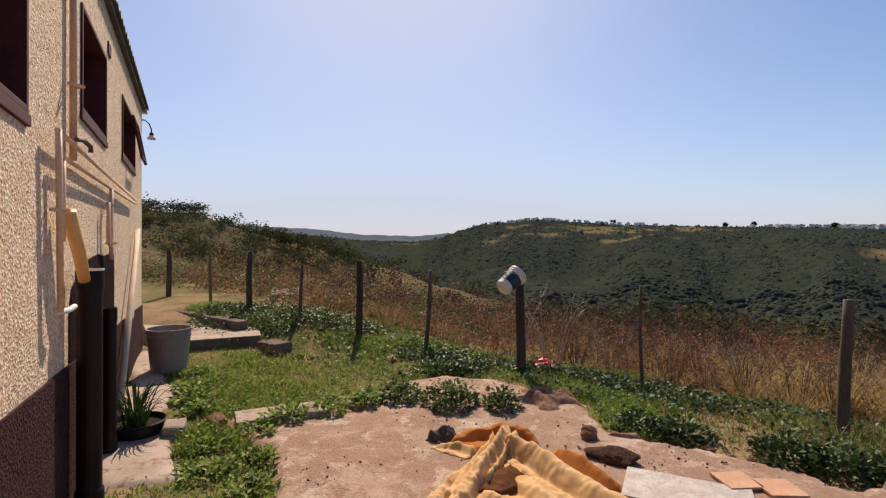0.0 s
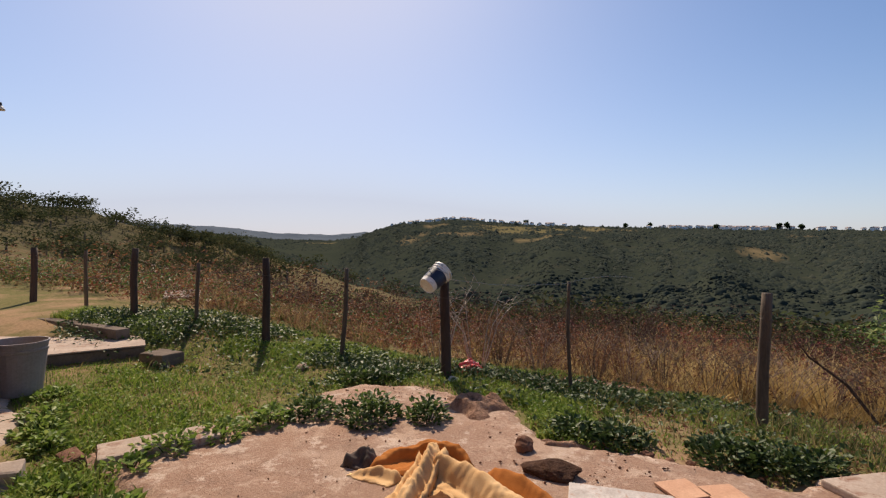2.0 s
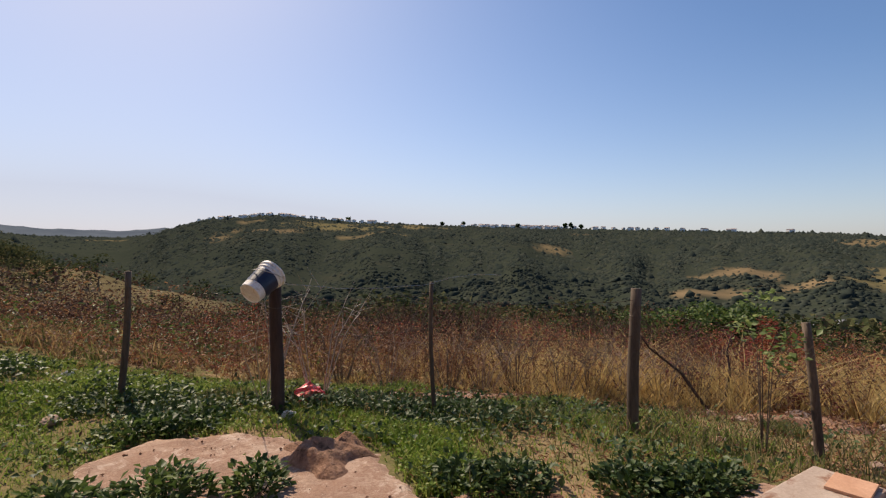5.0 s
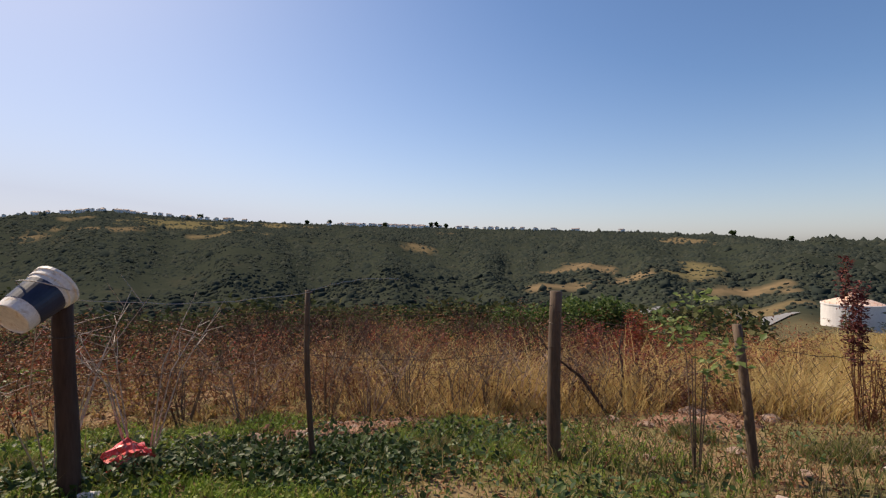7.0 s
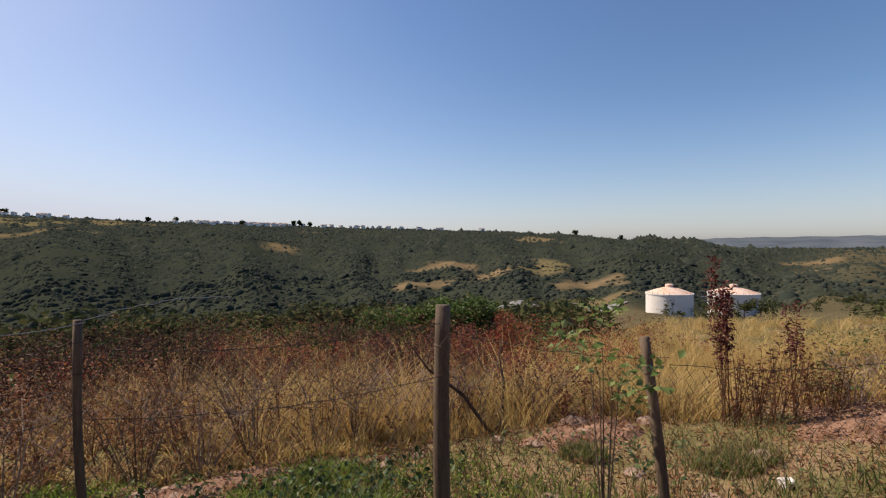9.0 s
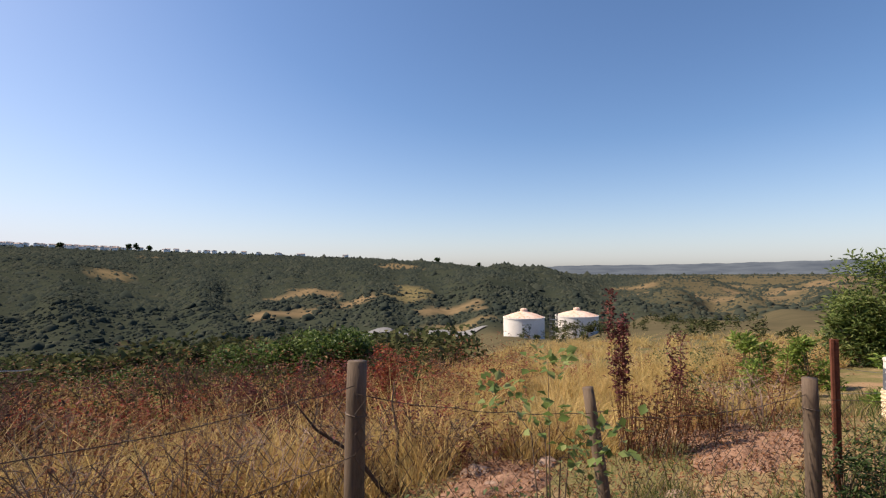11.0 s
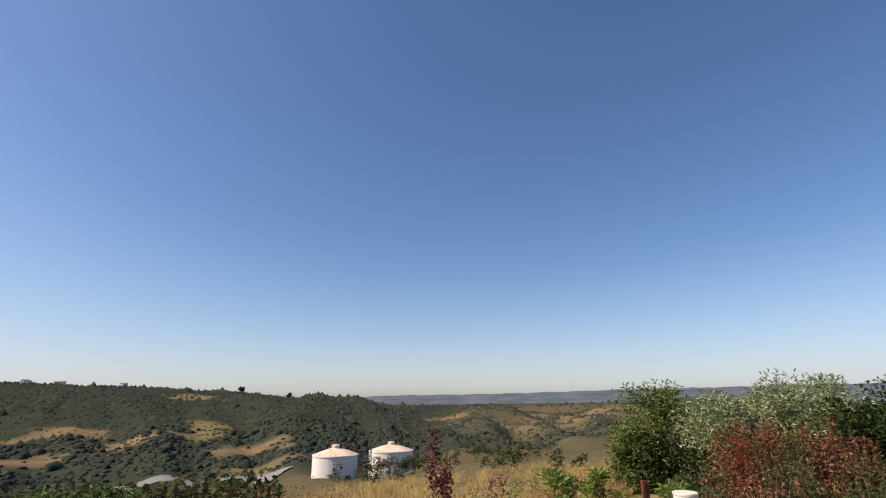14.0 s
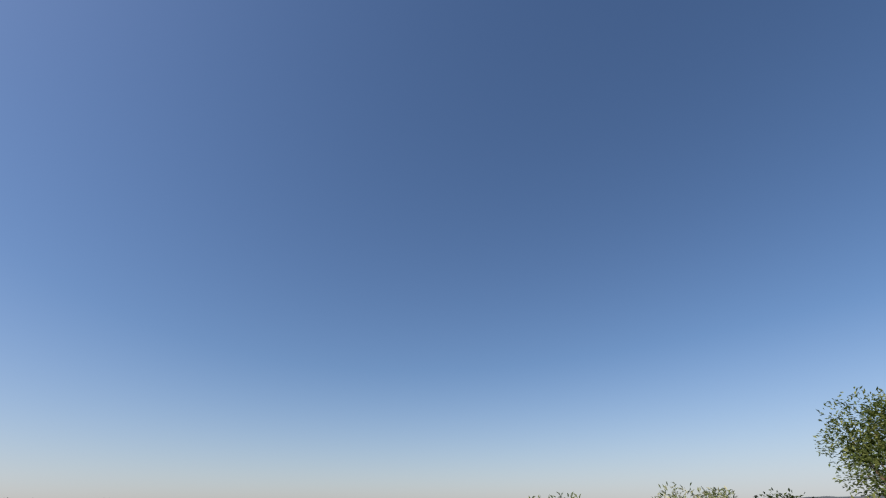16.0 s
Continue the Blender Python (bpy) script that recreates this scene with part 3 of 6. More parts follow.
def far_hills():
    """Hills closing the valley's far end, the haze on them put into their colour."""
    az = np.arange(4, 44, 0.5)
    el = np.interp(az, [4, 8, 9.1, 12.4, 19, 24, 31, 36, 44], [0.8, 1.5, 1.62, 1.25, 1.38, 1.95, 2.18, 2.3, 2.2]) + 0.03 * np.sin(az * 2.3) + 0.02 * np.sin(az * 5.1)
    rows = []
    for r, f in ((2300, 0.0), (2800, 0.55), (3200, 1.0), (3700, 0.9)):
        z = -60 + (1.5 + 3200 * np.tan(np.radians(el)) + 60) * f
        rows.append(np.stack([-r * np.sin(np.radians(az)), r * np.cos(np.radians(az)), z], 1))
    n = len(az)
    i, j = np.meshgrid(np.arange(3), np.arange(n - 1), indexing="ij")
    i, j = i.ravel(), j.ravel()
    q = np.stack([i * n + j, (i + 1) * n + j, (i + 1) * n + j + 1, i * n + j + 1], 1)
    tagged(soup("backdrop", np.concatenate(rows), q, "mesa", smooth=True), "hills closing the far end of the valley, coloured pale with haze", "hills", kind="structure")


far_hills()

# ---- house ----
WD, WN, WC = Vector((-0.598, 0.802, 0)), Vector((0.802, 0.598, 0)), -0.8285
WALL = Matrix(((WD.x, WN.x, 0, WN.x * WC), (WD.y, WN.y, 0, WN.y * WC), (0, 0, 1, 0), (0, 0, 0, 1)))   # along, out, up
CORNER, EAVE = 7.66, 3.47
WINDOWS = ((1.00, 2.13, 2.07, 3.03), (3.27, 4.29, 2.36, 3.03), (5.34, 6.62, 2.43, 3.03))


def house():
    h = thing("house", "beige pebbledashed house with maroon window frames and dado", "house")
    h.matrix_basis = WALL
    # the long wall, butted piece to piece round the openings
    edge = -5.0
    for a, b, lo, hi in WINDOWS:
        part("wall", box(edge, -0.22, -0.6, a, 0, EAVE), "pebble", h)
        part("wall", box(a, -0.22, -0.6, b, 0, lo), "pebble", h)
        part("wall", box(a, -0.22, hi, b, 0, EAVE), "pebble", h)
        edge = b
    part("wall", box(edge, -0.22, -0.6, CORNER, 0, EAVE), "pebble", h)
    part("wall", box(CORNER - 0.22, -7, -0.6, CORNER, -0.22, EAVE), "pebble", h)
    part("wall", box(-5, -7, -0.6, -4.78, -0.22, EAVE), "pebble", h)
    part("wall", box(-5, -7.22, -0.6, CORNER, -7, EAVE), "pebble", h)
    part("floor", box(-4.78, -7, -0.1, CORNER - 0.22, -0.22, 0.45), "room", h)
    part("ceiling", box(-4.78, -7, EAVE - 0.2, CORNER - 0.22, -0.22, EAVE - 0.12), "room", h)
    bm = bmesh.new()
    for s0, s1, z0, z1 in ((-5, 1.8, 0.95, 0.91), (1.8, CORNER, 0.91, 0.70)):
        vs = [bm.verts.new(p) for p in ((s0, 0.004, -0.5), (s1, 0.004, -0.5), (s1, 0.004, z1), (s0, 0.004, z0))]
        bm.faces.new(vs)
    bmesh.ops.remove_doubles(bm, verts=bm.verts, dist=0.001)
    bmesh.ops.solidify(bm, geom=bm.faces[:], thickness=0.012)
    part("dado", bm, "dado", h, "dark maroon painted band along the foot of the wall")
    # eaves: corrugated sheet whose ends show as scallops, over a thin board
    n = 460
    s = np.linspace(-5.2, CORNER + 0.16, n)
    wave = 0.022 * np.sin(s * 2 * np.pi / 0.16)
    rows = []
    for out, up in ((0.075, EAVE + 0.04), (-3.6, EAVE + 1.2), (-7.4, EAVE + 0.05)):
        rows.append(np.stack([s, np.full(n, out), up + wave], 1))
    v = np.concatenate(rows + [r - [0, 0, 0.018] for r in rows])
    j = np.arange(n - 1)
    q = [np.stack([i * n + j, i * n + j + 1, (i + 1) * n + j + 1, (i + 1) * n + j], 1) for i in (0, 1)]
    q += [x[:, ::-1] + 3 * n for x in q]
    q.append(np.stack([j, j + 3 * n, j + 1 + 3 * n, j + 1], 1))
    soup("roof", v, np.concatenate(q), "roof", h, "dark corrugated roof sheeting", smooth=False)
    part("soffit", box(-5.1, 0.001, EAVE - 0.03, CORNER + 0.08, 0.045, EAVE + 0.002), "roof", h)
    part("fascia", box(CORNER + 0.002, -3, EAVE - 0.06, CORNER + 0.12, 0.06, EAVE - 0.002, 0.004), "soffit", h)
    for a in ((CORNER - 0.11), -4.9):
        bm = bmesh.new()
        vs = [bm.verts.new(p) for p in ((a, 0, EAVE), (a, -3.6, EAVE + 1.14), (a, -7.2, EAVE))]
        bm.faces.new(vs)
        bmesh.ops.solidify(bm, geom=bm.faces[:], thickness=0.2)
        part("gable", bm, "pebble", h)
    part("air_vent", box(4.38, -0.04, 3.10, 4.52, 0.012, 3.20, 0.004), "maroon", h)
    for i, (a, b, lo, hi) in enumerate(WINDOWS):
        w = thing("window", "", "", kind="")
        w.parent = h
        w.matrix_basis = pose(a, 0, lo)
        W, H = b - a, hi - lo
        bm = box(0, -0.2, 0, 0.03, 0.012, H, 0.004)
        box(W - 0.03, -0.2, 0, W, 0.012, H, 0.004, bm)
        box(0.03, -0.2, H - 0.03, W - 0.03, 0.012, H, 0.004, bm)
        box(0.03, -0.2, 0, W - 0.03, 0.012, 0.03, 0.004, bm)
        box(W / 2 - 0.02, -0.16, 0.05, W / 2 + 0.02, -0.12, H - 0.05, 0.003, bm)
        part("window_frame", bm, "maroon", w)
        part("window_sill", box(-0.02, -0.1, -0.05, W + 0.02, 0.016, -0.002, 0.004), "maroon", w)
        for x0, x1 in ((0.05, W / 2 - 0.02), (W / 2 + 0.02, W - 0.05)):
            if i == 2 and x1 > W / 2 + 0.1:
                # the open top-hung sash
                m = Matrix.Translation((0, 0.02, H - 0.05)) @ Matrix.Rotation(radians(11), 4, "X")
                bm = box(x0, 0, -H + 0.12, x0 + 0.035, 0.03, 0, 0.003, m=m)
                box(x1 - 0.035, 0, -H + 0.12, x1, 0.03, 0, 0.003, bm, m)
                box(x0 + 0.035, 0, -0.035, x1 - 0.035, 0.03, 0, 0.003, bm, m)
                box(x0 + 0.035, 0, -H + 0.12, x1 - 0.035, 0.03, -H + 0.155, 0.003, bm, m)
                sash = part("sash", bm, "maroon", w, "open top-hung sash")
                p = part("pane", box(x0 + 0.036, 0.012, -H + 0.156, x1 - 0.036, 0.017, -0.036, m=m), "glass", w)
                p.visible_shadow = False
            else:
                p = part("pane", box(x0, -0.142, 0.05, x1, -0.137, H - 0.05), "glass", w)
                p.visible_shadow = False
        if i == 1:
            bm = bmesh.new()
            pts = [(0.02 + 0.012 * k, -0.19 + 0.018 * math.sin(k * 1.1)) for k in range(26)]
            lo_v = [bm.verts.new((x, y, -0.02)) for x, y in pts]
            hi_v = [bm.verts.new((x, y, H * 0.9)) for x, y in pts]
            for k in range(25):
                bm.faces.new((lo_v[k], lo_v[k + 1], hi_v[k + 1], hi_v[k]))
            part("curtain", bm, "curtain", w, "white curtain gathered to one side")
    return h


house()


def wall_point(s, out, z):
    return WALL @ Vector((s, out, z))


def pipework():
    p = thing("waste_pipes", "beige painted waste pipes fixed to the house wall", "pipes")
    P = lambda s, z, out=0.05: wall_point(s, out, z)
    part("stack_pipe", tube([P(2.90, 3.45, 0.028), P(2.90, 2.0, 0.028)], 0.018, 12), "pipe", p, smooth=True)
    part("upper_pipe", tube([P(2.42, 2.07), P(3.6, 2.06), P(6.2, 2.05)], 0.012, 10), "pipe", p, smooth=True)
    part("lower_pipe", tube([P(2.53, 1.96), P(4.2, 1.98), P(6.2, 2.01)], 0.012, 10), "pipe", p, smooth=True)
    part("drop_pipe", tube([P(2.44, 2.08), P(2.46, 1.8), P(2.49, 1.21)], 0.014, 12), "pipe", p, smooth=True)
    part("inner_drop_pipe", tube([P(2.56, 1.96, 0.045), P(2.56, 1.55, 0.045)], 0.013, 10), "pipe", p, smooth=True)
    part("far_drop_pipe", tube([P(4.2, 1.98), P(4.2, 1.42)], 0.015, 10), "pipe", p, smooth=True)
    part("side_pipe", tube([P(4.05, 1.86), P(4.05, 1.55), P(4.2, 1.52)], 0.013, 8), "pipe", p, smooth=True)
    for s, z in ((2.48, 1.70), (4.2, 1.55), (4.2, 1.85), (2.86, 2.4), (2.86, 3.1)):
        part("clip", tube([P(s - 0.045, z, 0.02), P(s, z, 0.08), P(s + 0.045, z, 0.02)], 0.010, 6), "pipe", p)
    part("spout", tube([P(2.49, 1.21), P(2.57, 1.21, 0.07), P(2.64, 1.22, 0.08)], 0.014, 8), "white", p, "pale stub of pipe")
    part("tap", tube([P(2.80, 2.10, 0.06), P(2.88, 2.11, 0.08), P(2.95, 2.09, 0.10), P(2.96, 2.06, 0.10)], 0.013, 8), "wire", p, "small brass tap")
    part("gutter_piece", tube([P(2.60, 1.70, 0.06), P(2.74, 1.50, 0.08), P(2.84, 1.34, 0.09)], [0.034, 0.032, 0.028], 14), "yellow", p, "ochre sloping length of drain pipe", smooth=True)


pipework()


def drain(s, out, r, top, rim, label):
    d = thing("drain_pipe", label, "drain pipe")
    base = wall_point(s, out, 0)
    z = on_land(base.x, base.y)
    d.location = (base.x, base.y, z - 0.02)
    part("pipe", lathe([(0, 0), (r * 1.15, 0), (r * 1.15, 0.12), (r, 0.14), (r, top - 0.1), (r * 1.1, top - 0.1), (r * 1.1, top), (r * 0.9, top), (r * 0.9, top - 0.3), (0, top - 0.3)], 24), "black", d, smooth=False)
    if rim:
        part("rim", lathe([(r * 0.98, top), (r * 1.12, top + 0.002), (r * 1.12, top + 0.012), (r * 0.98, top + 0.012), (r * 0.98, top)], 24), "white", d, "pale worn rim")
    return d


drain(2.93, 0.10, 0.062, 1.36, True, "tall black drain pipe with a pale open rim by the wall")
drain(3.72, 0.10, 0.042, 1.06, False, "thinner black drain pipe standing by the wall")


def dark_patch():
    bm = bmesh.new()
    top = [(2.95, 1.16), (3.02, 1.30), (3.1, 1.33), (3.5, 1.44), (3.9, 1.47), (4.2, 1.45), (4.55, 1.47), (4.75, 1.45), (4.78, 1.3), (4.78, 0.8)]
    up = [bm.verts.new((s, 0.007, z)) for s, z in top]
    dn = [bm.verts.new((s, 0.007, 0.6)) for s, z in top]
    for k in range(len(top) - 1):
        bm.faces.new((dn[k], dn[k + 1], up[k + 1], up[k]))
    bmesh.ops.solidify(bm, geom=bm.faces[:], thickness=0.008)
    bm.transform(WALL)
    tagged(part("trim", bm, "dado"), "dark maroon painted patch behind the drain pipes", "paint patch", kind="structure")


dark_patch()


def wall_lamp():
    p = thing("wall_lamp", "small white lamp on a curved black arm at the house corner", "lamp")
    c = wall_point(CORNER, 0.0, 0)
    o = wall_point(CORNER + 0.0, 0.12, 0)
    q = lambda f, z: (c.x + (o.x - c.x) * f, c.y + (o.y - c.y) * f, z)
    part("arm", tube([q(0, 3.30), q(0.35, 3.30), q(0.75, 3.25), q(0.95, 3.18), q(0.98, 3.12)], 0.009, 8), "black", p, smooth=True)
    part("collar", lathe([(0, 0.06), (0.035, 0.05), (0.04, 0), (0, 0)], 16, m=pose(*q(0.98, 3.09)) @ Matrix.Scale(0.72, 4)), "black", p)
    part("shade", lathe([(0.038, 0.0), (0.075, -0.05), (0.08, -0.07), (0.072, -0.07), (0.034, -0.005), (0.038, 0)], 20, m=pose(*q(0.98, 3.09)) @ Matrix.Scale(0.72, 4)), "white", p, smooth=True)
    part("bulb", lathe([(0, 0), (0.025, -0.02), (0.03, -0.06), (0.0, -0.09)], 14, m=pose(*q(0.98, 3.085)) @ Matrix.Scale(0.72, 4)), "white", p, smooth=True)


wall_lamp()


def leaning_pole():
    a = wall_point(4.42, 0.075, 0)
    b = wall_point(6.45, 0.055, 1.72)
    z = on_land(a.x, a.y)
    p = thing("leaning_pole", "long pale pole leaning on the house corner", "pole", (a.x, a.y, z))
    m = Matrix.Translation((-a.x, -a.y, -z))
    bm = tube([(a.x, a.y, z), (a.x * 0.5 + b.x * 0.5, a.y * 0.5 + b.y * 0.5, 0.88), (b.x, b.y, 1.72)], [0.03, 0.028, 0.025], 12)
    bm.transform(m)
    part("shaft", bm, "pale_wood", p, smooth=True)
    mid = a.lerp(b, 0.5)
    bm = tube([(mid.x, mid.y, 0.80), (mid.x + (b.x - a.x) * 0.03, mid.y + (b.y - a.y) * 0.03, 0.86)], 0.034, 12)
    bm.transform(m)
    part("binding", bm, "cream", p, "tape binding")


leaning_pole()


# ---- yard: slab, apron, path ----
SLAB = np.array([(-1.25, 1.2), (-1.35, 2.1), (-1.65, 2.9), (-2.05, 3.0), (-2.5, 3.35), (-2.0, 3.75), (-1.45, 4.45), (-1.28, 5.0), (-0.8, 5.2), (-0.2, 5.1), (0.2, 4.95), (0.7, 4.4), (0.72, 3.75), (1.05, 3.55), (1.65, 3.35), (2.35, 3.08), (3.0, 3.15), (3.4, 2.8), (3.2, 1.0), (2.4, -2.0), (-0.6, -2.0), (-1.1, 0.2)])
PATH_STRIP = np.array([(-2.55, 2.05), (-2.25, 2.35), (-2.62, 2.85), (-3.3, 3.75), (-3.9, 4.5), (-4.6, 5.25), (-5.15, 5.55), (-3.0, 2.62), (-0.4, -1.2), (0.0, -1.4), (-0.6, 0.3)])


def edge_distance(x, y, poly):
    """Metres inside the outline (negative outside)."""
    x, y = np.asarray(x, float), np.asarray(y, float)
    best, inside = np.full(x.shape, 1e9), np.zeros(x.shape, bool)
    for (ax, ay), (bx, by) in zip(poly, np.roll(poly, -1, axis=0)):
        dx, dy = bx - ax, by - ay
        k = np.clip(((x - ax) * dx + (y - ay) * dy) / (dx * dx + dy * dy), 0, 1)
        best = np.minimum(best, np.hypot(x - ax - k * dx, y - ay - k * dy))
        with np.errstate(divide="ignore", invalid="ignore"):
            inside ^= ((ay > y) != (by > y)) & (x < (bx - ax) * (y - ay) / (by - ay) + ax)
    return np.where(inside, best, -best)


def ragged(x, y):
    return 0.26 * (value_noise(x, y, 0.34, 2.0, 4) - 0.5) + 0.16 * (value_noise(x, y, 1.1, 5.0, 2) - 0.5)


def bare(x, y):
    """Metres inside the bare slab or the path by the wall."""
    return np.maximum(edge_distance(x, y, SLAB), edge_distance(x, y, PATH_STRIP)) + ragged(x, y)


def wall_gap(x, y):
    """Metres from the house wall's face."""
    return x * WN.x + y * WN.y - WC


def crust(name, poly, mat, height, label, category):
    lo, hi = poly.min(0) - 0.2, poly.max(0) + 0.2
    gx, gy = np.arange(lo[0], hi[0], 0.045), np.arange(lo[1], hi[1], 0.045)
    X, Y = np.meshgrid(gx, gy, indexing="ij")
    d = edge_distance(X, Y, poly) + ragged(X, Y)
    fine = 0.003 * np.sin(X * 7 + 3 * np.sin(Y * 4)) + 0.002 * np.sin(Y * 13 + X * 5) + 0.006 * (rng.random(X.shape) - 0.5) * step(np.sin(X * 3.1 + 2 * np.sin(Y * 2.3)), -0.2, 0.6)
    Z = land(X, Y) - 0.05 + (0.05 + height) * step(d, -0.06, 0.05) + fine * step(d, 0, 0.2)
    idx = np.arange(X.size).reshape(X.shape)
    ok = d > -0.08
    keep = ok[:-1, :-1] & ok[1:, :-1] & ok[1:, 1:] & ok[:-1, 1:]
    q = np.stack([idx[:-1, :-1][keep], idx[1:, :-1][keep], idx[1:, 1:][keep], idx[:-1, 1:][keep]], 1)
    used, q2 = np.unique(q, return_inverse=True)
    v = np.stack([X, Y, Z], -1).reshape(-1, 3)[used]
    return tagged(soup(name, v, q2.reshape(q.shape), mat, smooth=True), label, category, kind="structure")


crust("pavement_1", SLAB, "slab", 0.035, "worn reddish concrete slab stained with earth", "slab")
crust("pavement_2", PATH_STRIP, "concrete", 0.025, "narrow concrete path along the house wall", "path")


def apron():
    p = thing("concrete_apron", "raised grey concrete apron beside the house corner", "slab")
    pts = [(-8.2, 8.4), (-4.1, 6.75), (-3.75, 6.2), (-4.55, 5.62), (-5.45, 5.98), (-7.0, 7.6)]
    bm = bmesh.new()
    f = bm.faces.new([bm.verts.new((x, y, 0.21)) for x, y in pts])
    out = bmesh.ops.extrude_face_region(bm, geom=[f])
    for v in out["geom"]:
        if isinstance(v, bmesh.types.BMVert):
            v.co.z = -0.25
    bmesh.ops.recalc_face_normals(bm, faces=bm.faces)
    bmesh.ops.bevel(bm, geom=[e for e in bm.edges if abs(e.verts[0].co.z - 0.21) < 0.01 and abs(e.verts[1].co.z - 0.21) < 0.01], offset=0.015, segments=2, affect="EDGES")
    # sides in darker concrete than the top
    part("platform", bm, "kerb", p, "dark concrete sides of the platform")
    bm = bmesh.new()
    f = bm.faces.new([bm.verts.new((x * 0.995, y * 0.995 + 0.02, 0.211)) for x, y in pts])
    out = bmesh.ops.extrude_face_region(bm, geom=[f])
    for v in out["geom"]:
        if isinstance(v, bmesh.types.BMVert):
            v.co.z = 0.225
    bmesh.ops.recalc_face_normals(bm, faces=bm.faces)
    part("screed", bm, "concrete", p, "pale worn concrete top")
    k = thing("kerb_beam", "low dark concrete beam lying along the apron", "kerb", (0, 0, 0))
    a, b = Vector((-6.9, 7.95, 0.224)), Vector((-4.25, 6.55, 0.224))
    turn = math.degrees(math.atan2(b.y - a.y, b.x - a.x))
    k.matrix_basis = pose(*a, 0, 0, turn)
    part("beam", box(0, -0.09, 0, (b - a).length, 0.09, 0.14, 0.015), "kerb", k)


apron()


def loose_block(x, y, size, turn, mat, label, category="block", sink=0.02, bevel=0.02, tilt=0.0):
    z = max(on_land(x, y), on_land(x, y) + (0.033 if bare(np.array(x), np.array(y)) > 0.05 else 0))
    p = thing("concrete_block" if category == "block" else category.replace(" ", "_"), label, category, (x, y, z - sink), turn)
    bm = box(-size[0] / 2, -size[1] / 2, 0, size[0] / 2, size[1] / 2, size[2], bevel, m=Matrix.Rotation(radians(tilt), 4, "X"))
    bmesh.ops.subdivide_edges(bm, edges=bm.edges[:], cuts=2, use_grid_fill=True)
    for v in bm.verts:
        v.co += Vector((noise.noise(v.co * 9), noise.noise(v.co * 9 + Vector((5, 0, 0))), noise.noise(v.co * 9 + Vector((0, 5, 0))))) * bevel * 0.5
    part("body", bm, mat, p)
    return p


loose_block(-3.42, 6.0, (0.42, 0.3, 0.16), -25, "kerb", "weathered concrete block lying in the grass")
loose_block(-2.62, 2.97, (0.16, 0.14, 0.13), 30, "concrete", "broken pale concrete lump beside the pot", "rubble", tilt=14)
loose_block(-2.42, 3.22, (0.22, 0.12, 0.10), -40, "brown_rock", "dark broken stone in the weeds", "rubble", tilt=8)
loose_block(-2.0, 3.5, (0.75, 0.30, 0.07), 36, "concrete", "pale broken edge piece of the slab", "slab fragment", bevel=0.02)


def rock(x, y, size, seed, mat, label, name="stone", category="stone", group=""):
    on_slab = bare(np.array(x), np.array(y)) > 0.05
    z = on_land(x, y) + (0.033 if on_slab else 0) + size[2] * 0.55
    p = thing(name, label, category, (x, y, z), seed * 57, group)
    part("body", boulder(size, seed * 3.7), mat, p, smooth=False)
    return p


rock(0.59, 3.52, (0.075, 0.065, 0.06), 1, "brown_rock", "small dark brown rock sitting on the slab", "rock", "rock")
rock(0.70, 3.14, (0.20, 0.10, 0.05), 6, "soil_clod", "flat lump of dark earth on the slab", "earth_clod", "clod")
rock(1.45, 3.48, (0.05, 0.04, 0.03), 3, "brown_rock", "little brown stone at the slab's edge", "stone", "stone", "stones on the slab")
rock(1.58, 3.40, (0.035, 0.03, 0.02), 4, "brown_rock", "little brown stone at the slab's edge", "stone", "stone", "stones on the slab")
rock(1.70, 3.36, (0.03, 0.025, 0.02), 9, "brown_rock", "little brown stone at the slab's edge", "stone", "stone", "stones on the slab")
rock(-1.68, 5.9, (0.10, 0.07, 0.04), 5, "stone", "pale stone lying in the grass", "stone", "stone", "stones in the grass")
for i, (x, y, r) in enumerate(((5.27, 4.64, 0.13), (5.75, 5.0, 0.16), (5.55, 4.4, 0.09), (4.7, 5.3, 0.08), (3.9, 5.6, 0.07), (6.3, 4.4, 0.12), (4.35, 3.9, 0.09), (3.6, 4.2, 0.06), (5.2, 3.2, 0.12), (4.1, 3.35, 0.07), (1.75, 6.35, 0.10), (2.2, 6.5, 0.09), (2.9, 6.3, 0.07), (3.3, 6.1, 0.06))):
    rock(x, y, (r, r * 0.75, r * 0.38), 11 + i, "stone", "pale flat stone on the bare reddish earth", "stone", "stone", "stones along the field's edge")


def tiles():
    p = thing("marble_slab", "white veined stone slab, dirty, lying on the ground", "slab", (1.06, 2.68, 0.038), -16)
    part("body", box(-0.36, -0.2, 0, 0.36, 0.22, 0.018, 0.004), "marble", p)
    for x, y, a, n in ((1.42, 2.90, 14, 0), (1.64, 2.84, 8, 1)):
        q = thing("terracotta_tile", "square orange terracotta tile lying on the slab", "tile", (x, y, 0.045 + 0.022 * n * 0), a, "terracotta tiles")
        part("body", box(-0.11, -0.11, 0, 0.11, 0.11, 0.018, 0.003), "terracotta", q)
    q = thing("paving_slab", "broken grey paving slab at the slab's edge", "slab", (2.75, 2.95, 0.03), 12)
    part("body", box(-0.42, -0.22, 0, 0.42, 0.14, 0.05, 0.012), "concrete", q)
    q = thing("terracotta_tile", "orange terracotta tile resting on the paving slab", "tile", (3.02, 2.9, 0.082), 20, "terracotta tiles")
    part("body", box(-0.13, -0.1, 0, 0.13, 0.1, 0.018, 0.003), "terracotta", q)


tiles()


